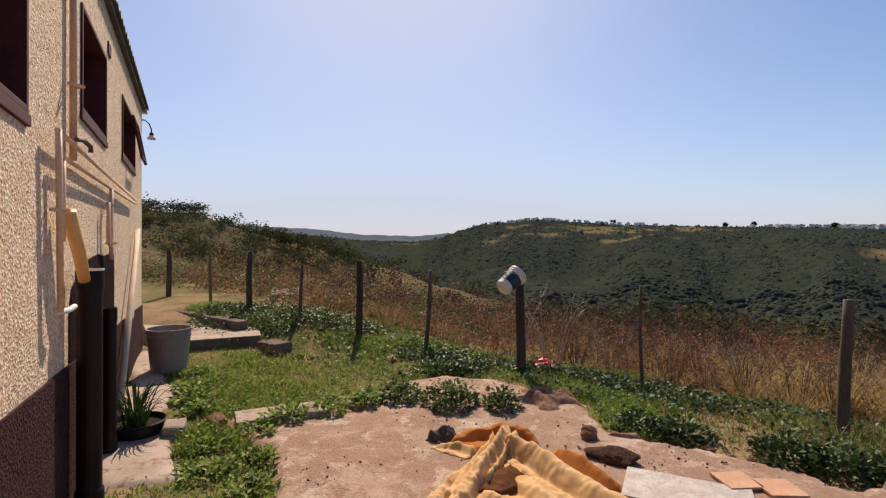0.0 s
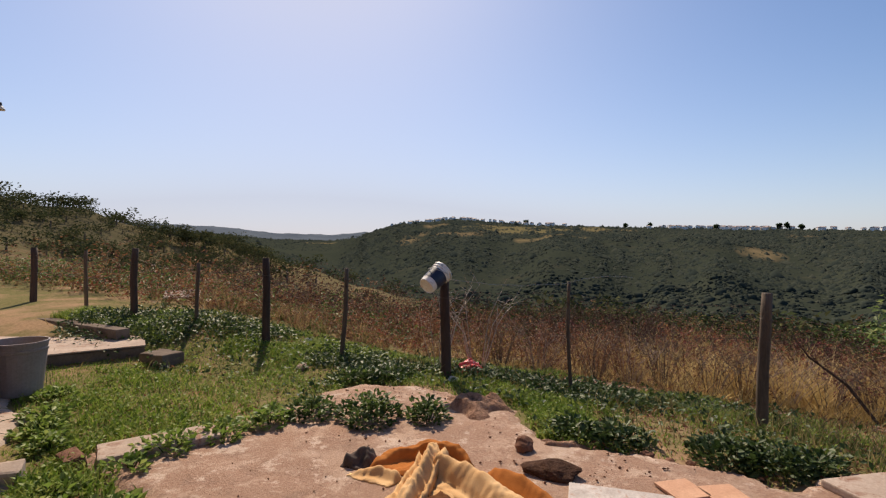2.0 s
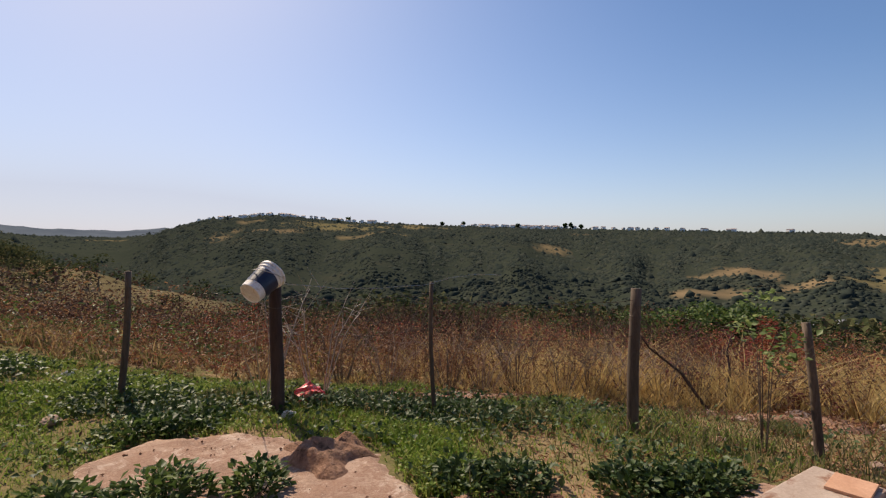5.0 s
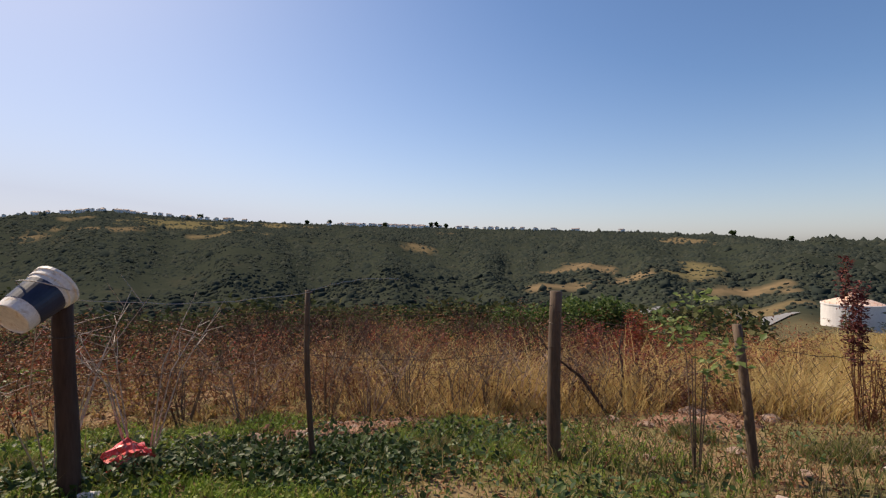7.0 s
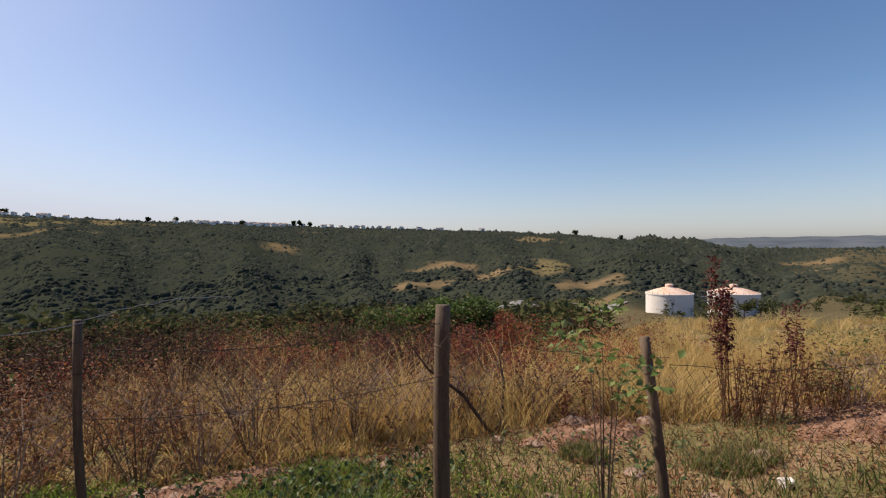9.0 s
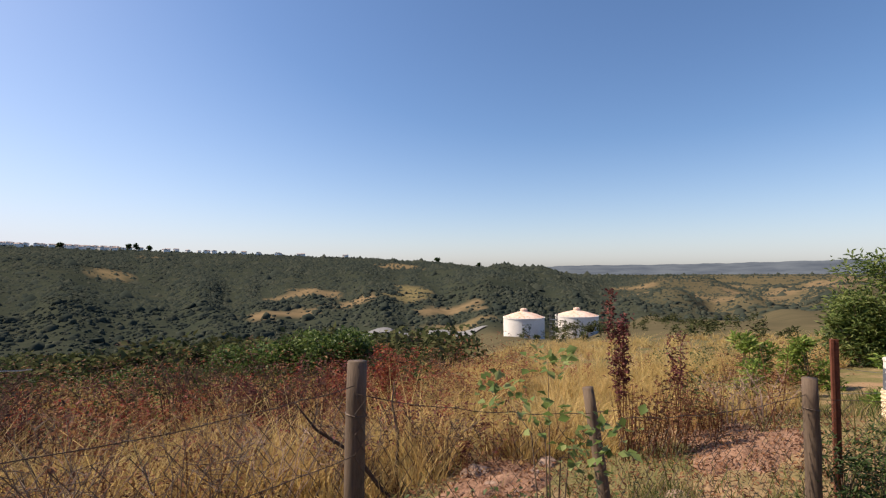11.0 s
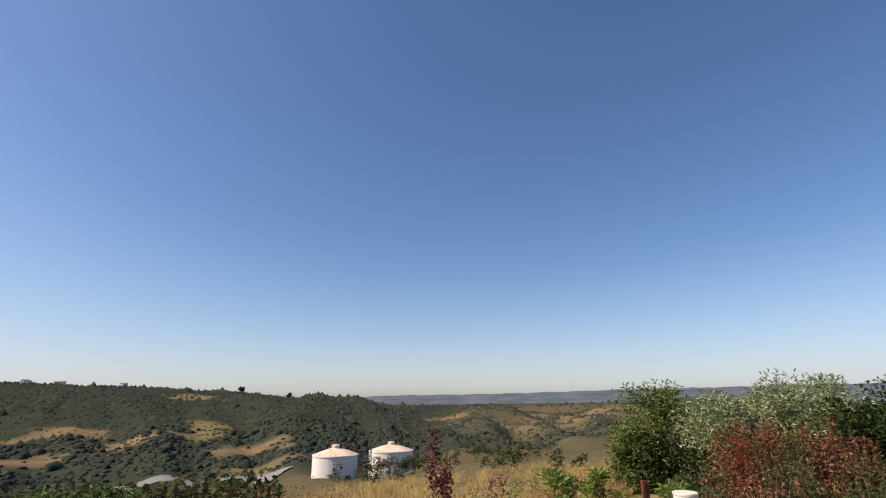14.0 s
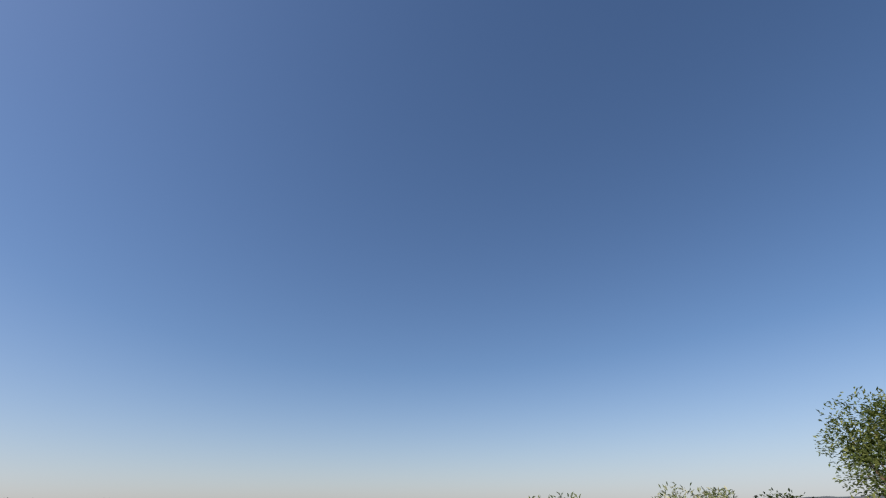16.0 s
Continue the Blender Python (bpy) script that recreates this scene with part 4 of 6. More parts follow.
def blanket():
    """A heavy woollen blanket: sheets thrown into ridges, with hollows between them."""
    ox, oy = 0.12, 2.95
    p = thing("blanket", "crumpled cream and rust-orange blanket dropped on the slab", "blanket", (ox, oy, 0.035), 0)

    def along(x, y, line):
        best, lift = np.full(x.shape, 9.0), np.zeros(x.shape)
        for (x0, y0, h0, w0), (x1, y1, h1, w1) in zip(line, line[1:]):
            k = np.clip(((x - x0) * (x1 - x0) + (y - y0) * (y1 - y0)) / ((x1 - x0) ** 2 + (y1 - y0) ** 2), 0, 1)
            d = np.hypot(x - x0 - k * (x1 - x0), y - y0 - k * (y1 - y0)) / (0.8 * (w0 + k * (w1 - w0)))
            near = d < best
            best, lift = np.where(near, d, best), np.where(near, h0 + k * (h1 - h0), lift)
        return best, lift

    def sheet(name, outline, ridges, mat, label, seed, base=0.012, wrinkle=0.012):
        out = np.array(outline)
        (x0, y0), (x1, y1) = out.min(0) - 0.03, out.max(0) + 0.03
        nx, ny = int((x1 - x0) / 0.011), int((y1 - y0) / 0.011)
        x, y = np.meshgrid(np.linspace(x0, x1, nx), np.linspace(y0, y1, ny), indexing="ij")
        x, y = x + 0.014 * np.sin(y * 9 + seed) + 0.003 * np.sin(y * 57 + seed), y + 0.014 * np.sin(x * 8 + seed * 2) + 0.003 * np.sin(x * 63)
        inside = edge_distance(x, y, out)
        z = np.full(x.shape, base)
        crease = 0
        for line in ridges:
            d, h = along(x, y, line)
            round_ = np.sqrt(np.clip(1 - d * d, 0, 1))
            z = np.maximum(z, 0.85 * h * round_ ** 1.15 * (1 + 0.10 * np.sin(6 * d + 5 * (x + y) + seed)) * (0.93 + 0.07 * np.sin(9 * x + 13 * y + seed)))
            crease = crease + np.exp(-((d - 1.15) / 0.25) ** 2)
        soft = np.sin(11 * x + 5 * np.sin(7 * y + seed) + 4 * y) * np.sin(13 * y - 3 * np.sin(9 * x + seed)) + 0.5 * np.sin(29 * x + 7 * np.sin(15 * y) + seed) * np.sin(23 * y + 5 * np.sin(19 * x))
        z = z + wrinkle * soft * (1 - 0.5 * np.clip(crease, 0, 1))
        z = np.maximum(0.006, z * np.clip(inside / 0.03, 0.1, 1))
        idx = np.arange(nx * ny).reshape(nx, ny)
        q = np.stack([idx[:-1, :-1], idx[1:, :-1], idx[1:, 1:], idx[:-1, 1:]], -1).reshape(-1, 4)
        keep = inside.reshape(-1)[q].min(1) > 0
        ob = soup(name, np.stack([x - ox, y - oy, z], -1).reshape(-1, 3), q[keep], mat, p, label, smooth=True)
        mod = ob.modifiers.new("thick", "SOLIDIFY")
        mod.thickness = 0.009

    sheet("back_fold", [(-0.50, 3.16), (-0.42, 3.40), (-0.10, 3.50), (0.16, 3.42), (0.22, 3.22), (-0.05, 3.05), (-0.30, 3.10)],
          [[(-0.46, 3.24, 0.05, 0.06), (-0.30, 3.36, 0.10, 0.07), (-0.08, 3.40, 0.13, 0.08), (0.10, 3.34, 0.12, 0.07), (0.18, 3.24, 0.05, 0.05)]], "cloth_dark", "rust-orange side of the blanket", 1.3)
    sheet("lower_fold", [(-0.55, 2.05), (-0.42, 2.55), (-0.32, 2.85), (-0.02, 2.95), (0.25, 2.7), (0.6, 2.3), (0.95, 1.95), (0.4, 1.75), (-0.2, 1.8)],
          [[(0.08, 2.62, 0.09, 0.09), (0.20, 2.42, 0.10, 0.10), (0.45, 2.12, 0.08, 0.12), (0.62, 1.95, 0.05, 0.1)], [(-0.36, 2.75, 0.05, 0.07), (-0.42, 2.4, 0.08, 0.08), (-0.46, 2.1, 0.06, 0.09)], [(-0.12, 2.40, 0.08, 0.08), (0.06, 2.2, 0.09, 0.09), (0.16, 1.95, 0.06, 0.1)]], "cloth", "cream side of the blanket", 2.1)
    # dark sheet laid in the hollow, the shade there put into its colour
    sheet("hollow_shade", [(-0.20, 2.46), (-0.14, 2.76), (0.0, 2.86), (0.12, 2.72), (0.06, 2.52), (-0.06, 2.42)],
          [[(-0.08, 2.55, 0.05, 0.08), (0.0, 2.72, 0.07, 0.08)]], "cloth_hollow", "shaded hollow of the blanket, painted dark brown", 8.8, base=0.045)
    sheet("rust_fold", [(0.22, 3.05), (0.36, 3.10), (0.56, 2.92), (0.74, 2.68), (0.70, 2.52), (0.5, 2.62), (0.30, 2.82)],
          [[(0.33, 2.97, 0.12, 0.11), (0.46, 2.84, 0.15, 0.12), (0.60, 2.68, 0.09, 0.10)]], "cloth_dark", "rust-orange side of the blanket", 3.7, wrinkle=0.006)
    sheet("main_fold", [(-0.10, 3.16), (0.06, 3.20), (0.20, 3.10), (0.40, 2.86), (0.58, 2.62), (0.80, 2.38), (1.10, 2.08), (1.0, 1.96), (0.70, 2.16), (0.36, 2.44), (0.12, 2.74), (-0.06, 2.96)],
          [[(-0.02, 3.12, 0.15, 0.07), (0.14, 2.98, 0.165, 0.10), (0.34, 2.72, 0.15, 0.12), (0.58, 2.44, 0.12, 0.13), (0.90, 2.12, 0.06, 0.12)]], "cloth", "cream side of the blanket", 4.2, wrinkle=0.010)
    sheet("twisted_fold", [(-0.16, 3.34), (0.02, 3.40), (0.08, 3.26), (-0.02, 3.02), (-0.08, 2.74), (-0.14, 2.40), (-0.22, 2.05), (-0.42, 1.95), (-0.46, 2.2), (-0.36, 2.55), (-0.28, 2.85), (-0.20, 3.10)],
          [[(-0.06, 3.32, 0.19, 0.07), (-0.10, 3.08, 0.17, 0.065), (-0.18, 2.78, 0.15, 0.075), (-0.26, 2.42, 0.12, 0.075), (-0.36, 2.02, 0.06, 0.08)], [(-0.15, 3.2, 0.13, 0.05), (-0.26, 2.8, 0.10, 0.06), (-0.36, 2.4, 0.07, 0.06)], [(0.02, 3.3, 0.15, 0.05), (-0.03, 3.0, 0.13, 0.05), (-0.12, 2.6, 0.10, 0.05)]], "cloth", "cream twisted middle of the blanket", 5.6, wrinkle=0.014)
    sheet("side_fold", [(-0.62, 3.10), (-0.46, 3.22), (-0.30, 3.18), (-0.22, 3.02), (-0.32, 2.94), (-0.50, 3.02)],
          [[(-0.55, 3.12, 0.03, 0.05), (-0.40, 3.12, 0.06, 0.06), (-0.28, 3.04, 0.06, 0.06)]], "cloth", "cream side of the blanket", 6.4)
    sheet("rag_end", [(-0.68, 3.22), (-0.60, 3.40), (-0.44, 3.38), (-0.42, 3.24), (-0.54, 3.16)],
          [[(-0.60, 3.26, 0.08, 0.07), (-0.48, 3.32, 0.10, 0.07)], [(-0.62, 3.34, 0.06, 0.05), (-0.50, 3.24, 0.07, 0.05)]], "cloth_grey", "dark grey rag end", 7.7, wrinkle=0.03)


blanket()


# ---- pots and buckets ----
def bucket(name, label, at, turn, tilt, top_r, bot_r, tall, mats, band=None, handle=True, m=None, rim_first=True):
    p = thing(name, label, "bucket", at, turn)
    if m is not None:
        p.matrix_basis = m
    t = Matrix.Rotation(radians(tilt), 4, "X")
    at_r = lambda h: bot_r + (top_r - bot_r) * h / tall
    part("shell", lathe([(0, 0.008), (bot_r - 0.012, 0.008), (bot_r - 0.006, 0), (bot_r, 0.004), (at_r(tall * 0.8), tall * 0.8), (at_r(tall * 0.8) + 0.008, tall * 0.81), (at_r(tall * 0.86) + 0.008, tall * 0.86), (at_r(tall * 0.87), tall * 0.87), (top_r, tall - 0.02), (top_r + 0.009, tall - 0.018), (top_r + 0.009, tall), (top_r - 0.004, tall), (at_r(tall * 0.5) - 0.005, tall * 0.5), (bot_r - 0.005, 0.03), (0, 0.03)], 36, m=t), mats, p, smooth=False)
    if band:
        lo, hi = band[0] * tall, band[1] * tall
        part("label_band", lathe([(at_r(lo) + 0.0005, lo), (at_r(lo) + 0.002, lo), (at_r(hi) + 0.002, hi), (at_r(hi) + 0.0005, hi)], 36, m=t), band[2], p, band[3])
    if handle:
        pts = [t @ Vector((top_r * 1.07 * math.cos(a), (top_r + 0.012) * math.sin(a), tall * 0.84 - 0.10 * math.sin(a))) for a in np.linspace(0, math.pi, 13)]
        part("handle", tube(pts, 0.004, 6), "bright_wire", p, "thin wire handle")
    return p


bucket("rubbish_bin", "large pale grey plastic bucket standing by the house corner", (-4.02, 4.66, on_land(-4.02, 4.66) + 0.02), 20, 0, 0.235, 0.19, 0.50, "grey_plastic", handle=False)


def post_bucket():
    # upturned over the post's top, mouth up to the right, base down to the left
    base, top = Vector((-0.20, 5.383, 1.03)), Vector((0.02, 5.60, 1.22))
    axis = (top - base).normalized()
    m = Matrix.Translation(base) @ axis.to_track_quat("Z", "Y").to_matrix().to_4x4()
    return bucket("bucket", "white paint bucket with a navy label hung aslant on a post", (0, 0, 0), 0, 0, 0.135, 0.106, 0.33, "white", (0.22, 0.72, "navy", "dark navy label with pale lettering"), True, m @ Matrix.Translation((0, 0, 0.03)) @ Matrix.Diagonal((0.9, 0.9, 0.9, 1)))


pb = post_bucket()
for k, (a, h) in enumerate(((-1.9, 0.18), (-1.6, 0.18), (-1.35, 0.17), (-1.75, 0.14))):
    bm = bmesh.new()
    n = 8
    lo = [(0.1242 * math.cos(a + 0.025 * i), 0.1242 * math.sin(a + 0.025 * i)) for i in range(n)]
    a_v = [bm.verts.new((x, y, h)) for x, y in lo]
    b_v = [bm.verts.new((x, y, h + 0.022)) for x, y in lo]
    for i in range(n - 1):
        bm.faces.new((a_v[i], a_v[i + 1], b_v[i + 1], b_v[i]))
    part("lettering", bm, "white", pb, "pale illegible lettering")


def pail_stack():
    x, y = 7.16, 1.17
    z = on_land(x, y) - 0.01
    p = thing("bucket_stack", "white bucket with a worn label on a ridged cream bucket", "bucket", (x, y, z))
    ridged = [(0, 0), (0.165, 0)]
    for i in range(6):
        h = 0.015 + i * 0.055
        ridged += [(0.172 + 0.001 * i, h), (0.182 + 0.0005 * i, h + 0.012), (0.182 + 0.0005 * i, h + 0.026), (0.172 + 0.001 * i, h + 0.038)]
    ridged += [(0.178, 0.345), (0.16, 0.345), (0.15, 0.05), (0, 0.05)]
    part("lower_bucket", lathe(ridged, 36), "cream", p, "ridged cream plastic bucket")
    part("upper_bucket", lathe([(0, 0.2), (0.158, 0.2), (0.152, 0.40), (0.148, 0.70), (0.155, 0.71), (0.155, 0.735), (0.148, 0.74), (0, 0.735)], 36), "white", p, "upturned white bucket")
    p.scale = (0.8, 0.8, 0.78)
    part("label_band", lathe([(0.1585, 0.355), (0.1600, 0.355), (0.1515, 0.62), (0.1500, 0.62)], 36), "navy_worn", p, "dark worn printed label")
    return p


M["navy_worn"] = surface("worn_dark_label", (0.05, 0.055, 0.075), (0.12, 0.13, 0.16), 8, 60, 0.5, 0.05, 0.001, spot=(0.5, 0.48, 0.46))
pail_stack()


def pot_plant():
    x, y = -2.89, 2.88
    p = thing("pot_plant", "strappy green plant in a black cut-down tub", "plant", (x, y, on_land(x, y) + 0.022))
    p.scale = (0.66, 0.66, 0.8)
    part("tub", lathe([(0, 0), (0.27, 0), (0.30, 0.04), (0.31, 0.10), (0.325, 0.12), (0.31, 0.13), (0.285, 0.10), (0.27, 0.07), (0, 0.07)], 32), "black", p)
    part("soil", lathe([(0, 0.085), (0.28, 0.08), (0.28, 0.07), (0, 0.07)], 24), "soil", p, "dark soil")
    for i in range(95):
        a, ln, out = rng.random() * 6.28, 0.38 + 0.34 * rng.random(), 0.10 + 0.30 * rng.random() ** 1.5
        r0 = 0.16 * rng.random()
        bm = bmesh.new()
        prev = None
        d = Vector((math.cos(a), math.sin(a), 0))
        s = Vector((-d.y, d.x, 0))
        for k in range(8):
            f = k / 7
            c = d * (r0 + out * f ** 1.4) + Vector((0, 0, 0.08 + ln * (f - 0.5 * f ** 3)))
            w = 0.009 * (1 - f ** 2.5) + 0.001
            pair = (bm.verts.new(c - s * w), bm.verts.new(c + d * 0.003 - Vector((0, 0, 0.004))), bm.verts.new(c + s * w))
            if prev:
                bm.faces.new((prev[0], prev[1], pair[1], pair[0]))
                bm.faces.new((prev[1], prev[2], pair[2], pair[1]))
            prev = pair
        part("leaf", bm, "weed", p)


pot_plant()


# ---- fence ----
def fence_post(x, y, top, r, mat, label, lean=(0, 0), cut=True, name="fence_post", wire=True):
    z = on_land(x, y)
    p = thing(name, label, "fence post", (x, y, z), 0, "fence posts")
    h = top - z
    pts = [(lean[0] * f + 0.012 * math.sin(f * 5 + x), lean[1] * f + 0.012 * math.sin(f * 4 + y), -0.25 + (h + 0.25) * f) for f in np.linspace(0, 1, 9)]
    part("stake", tube(pts, [r * (1.06 - 0.14 * f) for f in np.linspace(0, 1, 9)], 14, wobble=0.10), mat, p, smooth=True)
    if wire:
        q = pts[7]
        part("tie_wire", lathe([(r * 1.04, 0), (r * 1.1, 0.003), (r * 1.04, 0.007), (r * 1.0, 0.003), (r * 1.04, 0)], 14, m=pose(q[0], q[1], q[2] - 0.06, 8, 5, 0)), "wire", p, "twist of wire")
    return p


POSTS = (
    (-7.8, 9.4, 1.42, 0.055, "post_dark", "dark weathered wooden fence post", (0.0, 0.0)),
    (-6.2, 8.55, 1.38, 0.03, "post", "thin weathered fence post", (0.02, 0.0)),
    (-4.9, 7.8, 1.43, 0.052, "post_dark", "dark weathered wooden fence post", (0.04, 0.0)),
    (-3.7, 7.4, 1.22, 0.028, "post", "thin weathered fence post", (0.03, 0.0)),
    (-2.48, 6.95, 1.31, 0.052, "post_dark", "dark weathered wooden fence post", (-0.02, 0.0)),
    (-1.36, 6.55, 1.19, 0.030, "post", "thin crooked fence post", (0.09, 0.0)),
    (0.03, 5.66, 1.14, 0.058, "post_dark", "stout dark fence post that carries a bucket", (0.0, 0.0)),
    (1.42, 5.45, 1.10, 0.020, "post", "thin bare fence stake", (-0.02, 0.02)),
    (3.0, 4.62, 1.06, 0.050, "post", "weathered grey fence post with a sawn top", (0.05, 0.02)),
    (3.78, 3.52, 0.86, 0.032, "post", "leaning grey fence stake", (0.02, 0.14)),
    (4.97, 2.41, 0.78, 0.048, "post", "short weathered grey fence post", (0.0, 0.0)),
    (6.4, -1.6, 0.85, 0.045, "post", "short weathered grey fence post", (0.0, 0.0)),
)
for x, y, top, r, mat, label, lean in POSTS:
    fence_post(x, y, top, r, mat, label, lean)
z = on_land(5.32, 2.19)
rp = thing("steel_stake", "rusty red-brown steel stake beside the post", "stake", (5.32, 2.19, z))
part("bar", box(-0.017, -0.010, -0.2, 0.017, 0.010, 1.0 - z, 0.003), "rust", rp)
part("flange", box(-0.006, -0.04, -0.2, 0.006, -0.012, 1.0 - z, 0.002), "rust", rp)


def sag(a, b, drop, n=14, kink=0.012):
    a, b = Vector(a), Vector(b)
    out = []
    for i in range(n + 1):
        f = i / n
        c = a.lerp(b, f)
        c.z -= drop * 4 * f * (1 - f) + kink * (rng.random() - 0.5) * (0 < i < n)
        c.x += kink * (rng.random() - 0.5)
        out.append(c)
    return out


def strand(a, b, drop, r, mat, label):
    a = Vector(a)
    w = thing("fence_wire", label, "wire", a, 0, "fence wires")
    line = [c - a for c in sag(a, b, drop)]
    part("strand", tube(line, r, 5), mat, w)
    if mat == "bright_wire":
        return
    bm = bmesh.new()
    for i in range(1, len(line) - 1):
        c = line[i]
        tube([c + Vector((0, 0, -0.018)), c + Vector((0.008, 0.006, 0.018))], r * 0.8, 3, bm)
        tube([c + Vector((0.01, -0.012, 0)), c + Vector((-0.01, 0.012, 0.004))], r * 0.8, 3, bm)
    tagged(part("barb", bm, mat, w), kind="stuff")


for lo in (0.10, 0.42):
    for (x0, y0, t0, *_), (x1, y1, t1, *_) in zip(POSTS, POSTS[1:]):
        if x0 < -0.5 or lo < 0.2 or x0 < 3:
            strand((x0, y0, t0 - lo - 0.04), (x1, y1, t1 - lo), 0.04 + 0.03 * rng.random(), 0.0022, "wire", "slack barbed wire strung between fence posts")
strand((0.03, 5.6, 1.12), (1.42, 5.45, 1.09), 0.05, 0.0024, "bright_wire", "bright slack wire strung between fence posts")
strand((1.42, 5.45, 1.10), (2.05, 5.30, 1.16), -0.03, 0.0024, "bright_wire", "loose end of bright wire curling off a stake")


for (a, b, drop) in (((5.32, 2.19, 0.80), (6.4, -1.6, 0.80), 0.10), ((5.32, 2.19, 0.62), (6.4, -1.6, 0.66), -0.05), ((5.9, 1.3, 0.58), (6.25, 0.0, 0.60), -0.16)):
    strand(a, b, drop, 0.0016, "bright_wire", "bright slack wire looping past the bucket stack")


def chain_link():
    f = thing("chain_link_fence", "sagging rusty chain-link netting between the posts", "fence")
    for (x0, y0, t0, *_), (x1, y1, t1, *_) in zip(POSTS[6:], POSTS[7:]):
        a, b = np.array([x0, y0]), np.array([x1, y1])
        n = int(np.linalg.norm(b - a) / 0.105)
        bm = bmesh.new()
        for i in range(n):
            for way in (1, -1):
                line = []
                for k in range(13):
                    u = (i + 0.5 * (k % 2) * way + (0.5 if way < 0 else 0)) / n
                    u = min(max(u, 0), 1)
                    c = a + (b - a) * u
                    ground_z = on_land(c[0], c[1])
                    top = (t0 + (t1 - t0) * u) - 0.16 - 0.10 * math.sin(math.pi * u)
                    h = ground_z + 0.02 + (top - ground_z) * k / 12
                    belly = 0.05 * math.sin(math.pi * u) * math.sin(math.pi * k / 12)
                    line.append((c[0] + belly + 0.004 * way, c[1] + belly, h))
                tube(line, 0.0019, 4, bm, caps=False)
        part("netting", bm, "wire", f)


chain_link()


def litter(x, y, size, mat, name, label, category):
    z = on_land(x, y)
    p = thing(name, label, category, (x, y, z), rng.random() * 360)
    bm = boulder((size, size * 0.8, size * 0.6), rng.random() * 90, 0.75)
    for v in bm.verts:
        v.co += Vector((noise.noise(v.co * 40), noise.noise(v.co * 40 + Vector((3, 0, 0))), noise.noise(v.co * 40 + Vector((0, 3, 0))))) * size * 0.22
        v.co.z = max(v.co.z + size * 0.62, 0)
    part("film", bm, mat, p)


litter(0.34, 5.95, 0.155, "red_bag", "plastic_bag", "crumpled red and white plastic bag on the weeds", "plastic bag")
litter(0.12, 5.5, 0.05, "litter", "paper_scrap", "white scrap of litter at the post's foot", "litter")
for x, y, s in ((1.72, 6.3, 0.05), (3.05, 6.0, 0.045), (-2.0, 7.3, 0.05), (4.6, 3.0, 0.05), (2.6, 6.15, 0.035), (-1.62, 4.3, 0.025)):
    litter(x, y, s, "litter", "paper_scrap", "white scrap of litter in the grass", "litter")
p = thing("fallen_sheet", "pale flat sheet lying in the scrub past the fence", "sheet", (-5.6, 10.6, on_land(-5.6, 10.6) + 0.12), 20)
part("body", box(-0.35, -0.2, 0, 0.35, 0.2, 0.04, 0.01, m=Matrix.Rotation(radians(18), 4, "X")), "concrete", p)


# ---- reservoirs, road, far houses ----
def reservoir(az, r, drop, label):
    x, y = 1.1 - r * math.sin(radians(az)), 3.4 + r * math.cos(radians(az))
    top = 1.55 - r * math.tan(radians(drop))
    base = min(on_land(x, y) - 0.5, top - 5)
    p = thing("water_tank", label, "water tank", (x, y, base), 0, "reservoir tanks")
    h, R = top - base, r * math.tan(radians(2.32))
    part("drum", lathe([(0, 0), (R, 0), (R, h), (R + 0.08, h), (R + 0.08, h + 0.18), (R - 0.1, h + 0.2), (0, h + 0.2)], 48), "tank", p)
    part("roof", lathe([(R - 0.05, h + 0.2), (R * 0.55, h + 0.75), (0.6, h + 1.1), (0.6, h + 1.5), (0.4, h + 1.6), (0, h + 1.6)], 48), "tank_roof", p, "low conical roof stained with rust")
    bm = bmesh.new()
    for k in range(24):
        a = 2 * math.pi * k / 24
        tube([(R * math.cos(a) * 0.98, R * math.sin(a) * 0.98, h + 0.2), (R * math.cos(a) * 0.98, R * math.sin(a) * 0.98, h + 0.5)], 0.02, 4, bm)
    part("rail_posts", bm, "steel", p)
    return x, y, top


ax, ay, at_top = reservoir(-76.2, 86, 5.72, "round white water reservoir with a stained conical roof")
bx, by, bt_top = reservoir(-82.05, 96, 5.42, "round white water reservoir with a rusty conical roof")
g = thing("stair_tower", "dark steel stair and pipes between the reservoirs", "stairs", ((ax * 0.48 + bx * 0.52), (ay * 0.48 + by * 0.52) - 0.2, at_top - 5))
bm = bmesh.new()
for dx, dy in ((-0.6, -0.6), (0.6, -0.6), (0.6, 0.6), (-0.6, 0.6)):
    tube([(dx, dy, -2), (dx, dy, 5.3)], 0.07, 6, bm)
part("frame", bm, "steel", g)
for k in range(7):
    part("landing", box(-0.7, -0.7, 0.7 * k, 0.7, 0.7, 0.7 * k + 0.08), "steel", g)


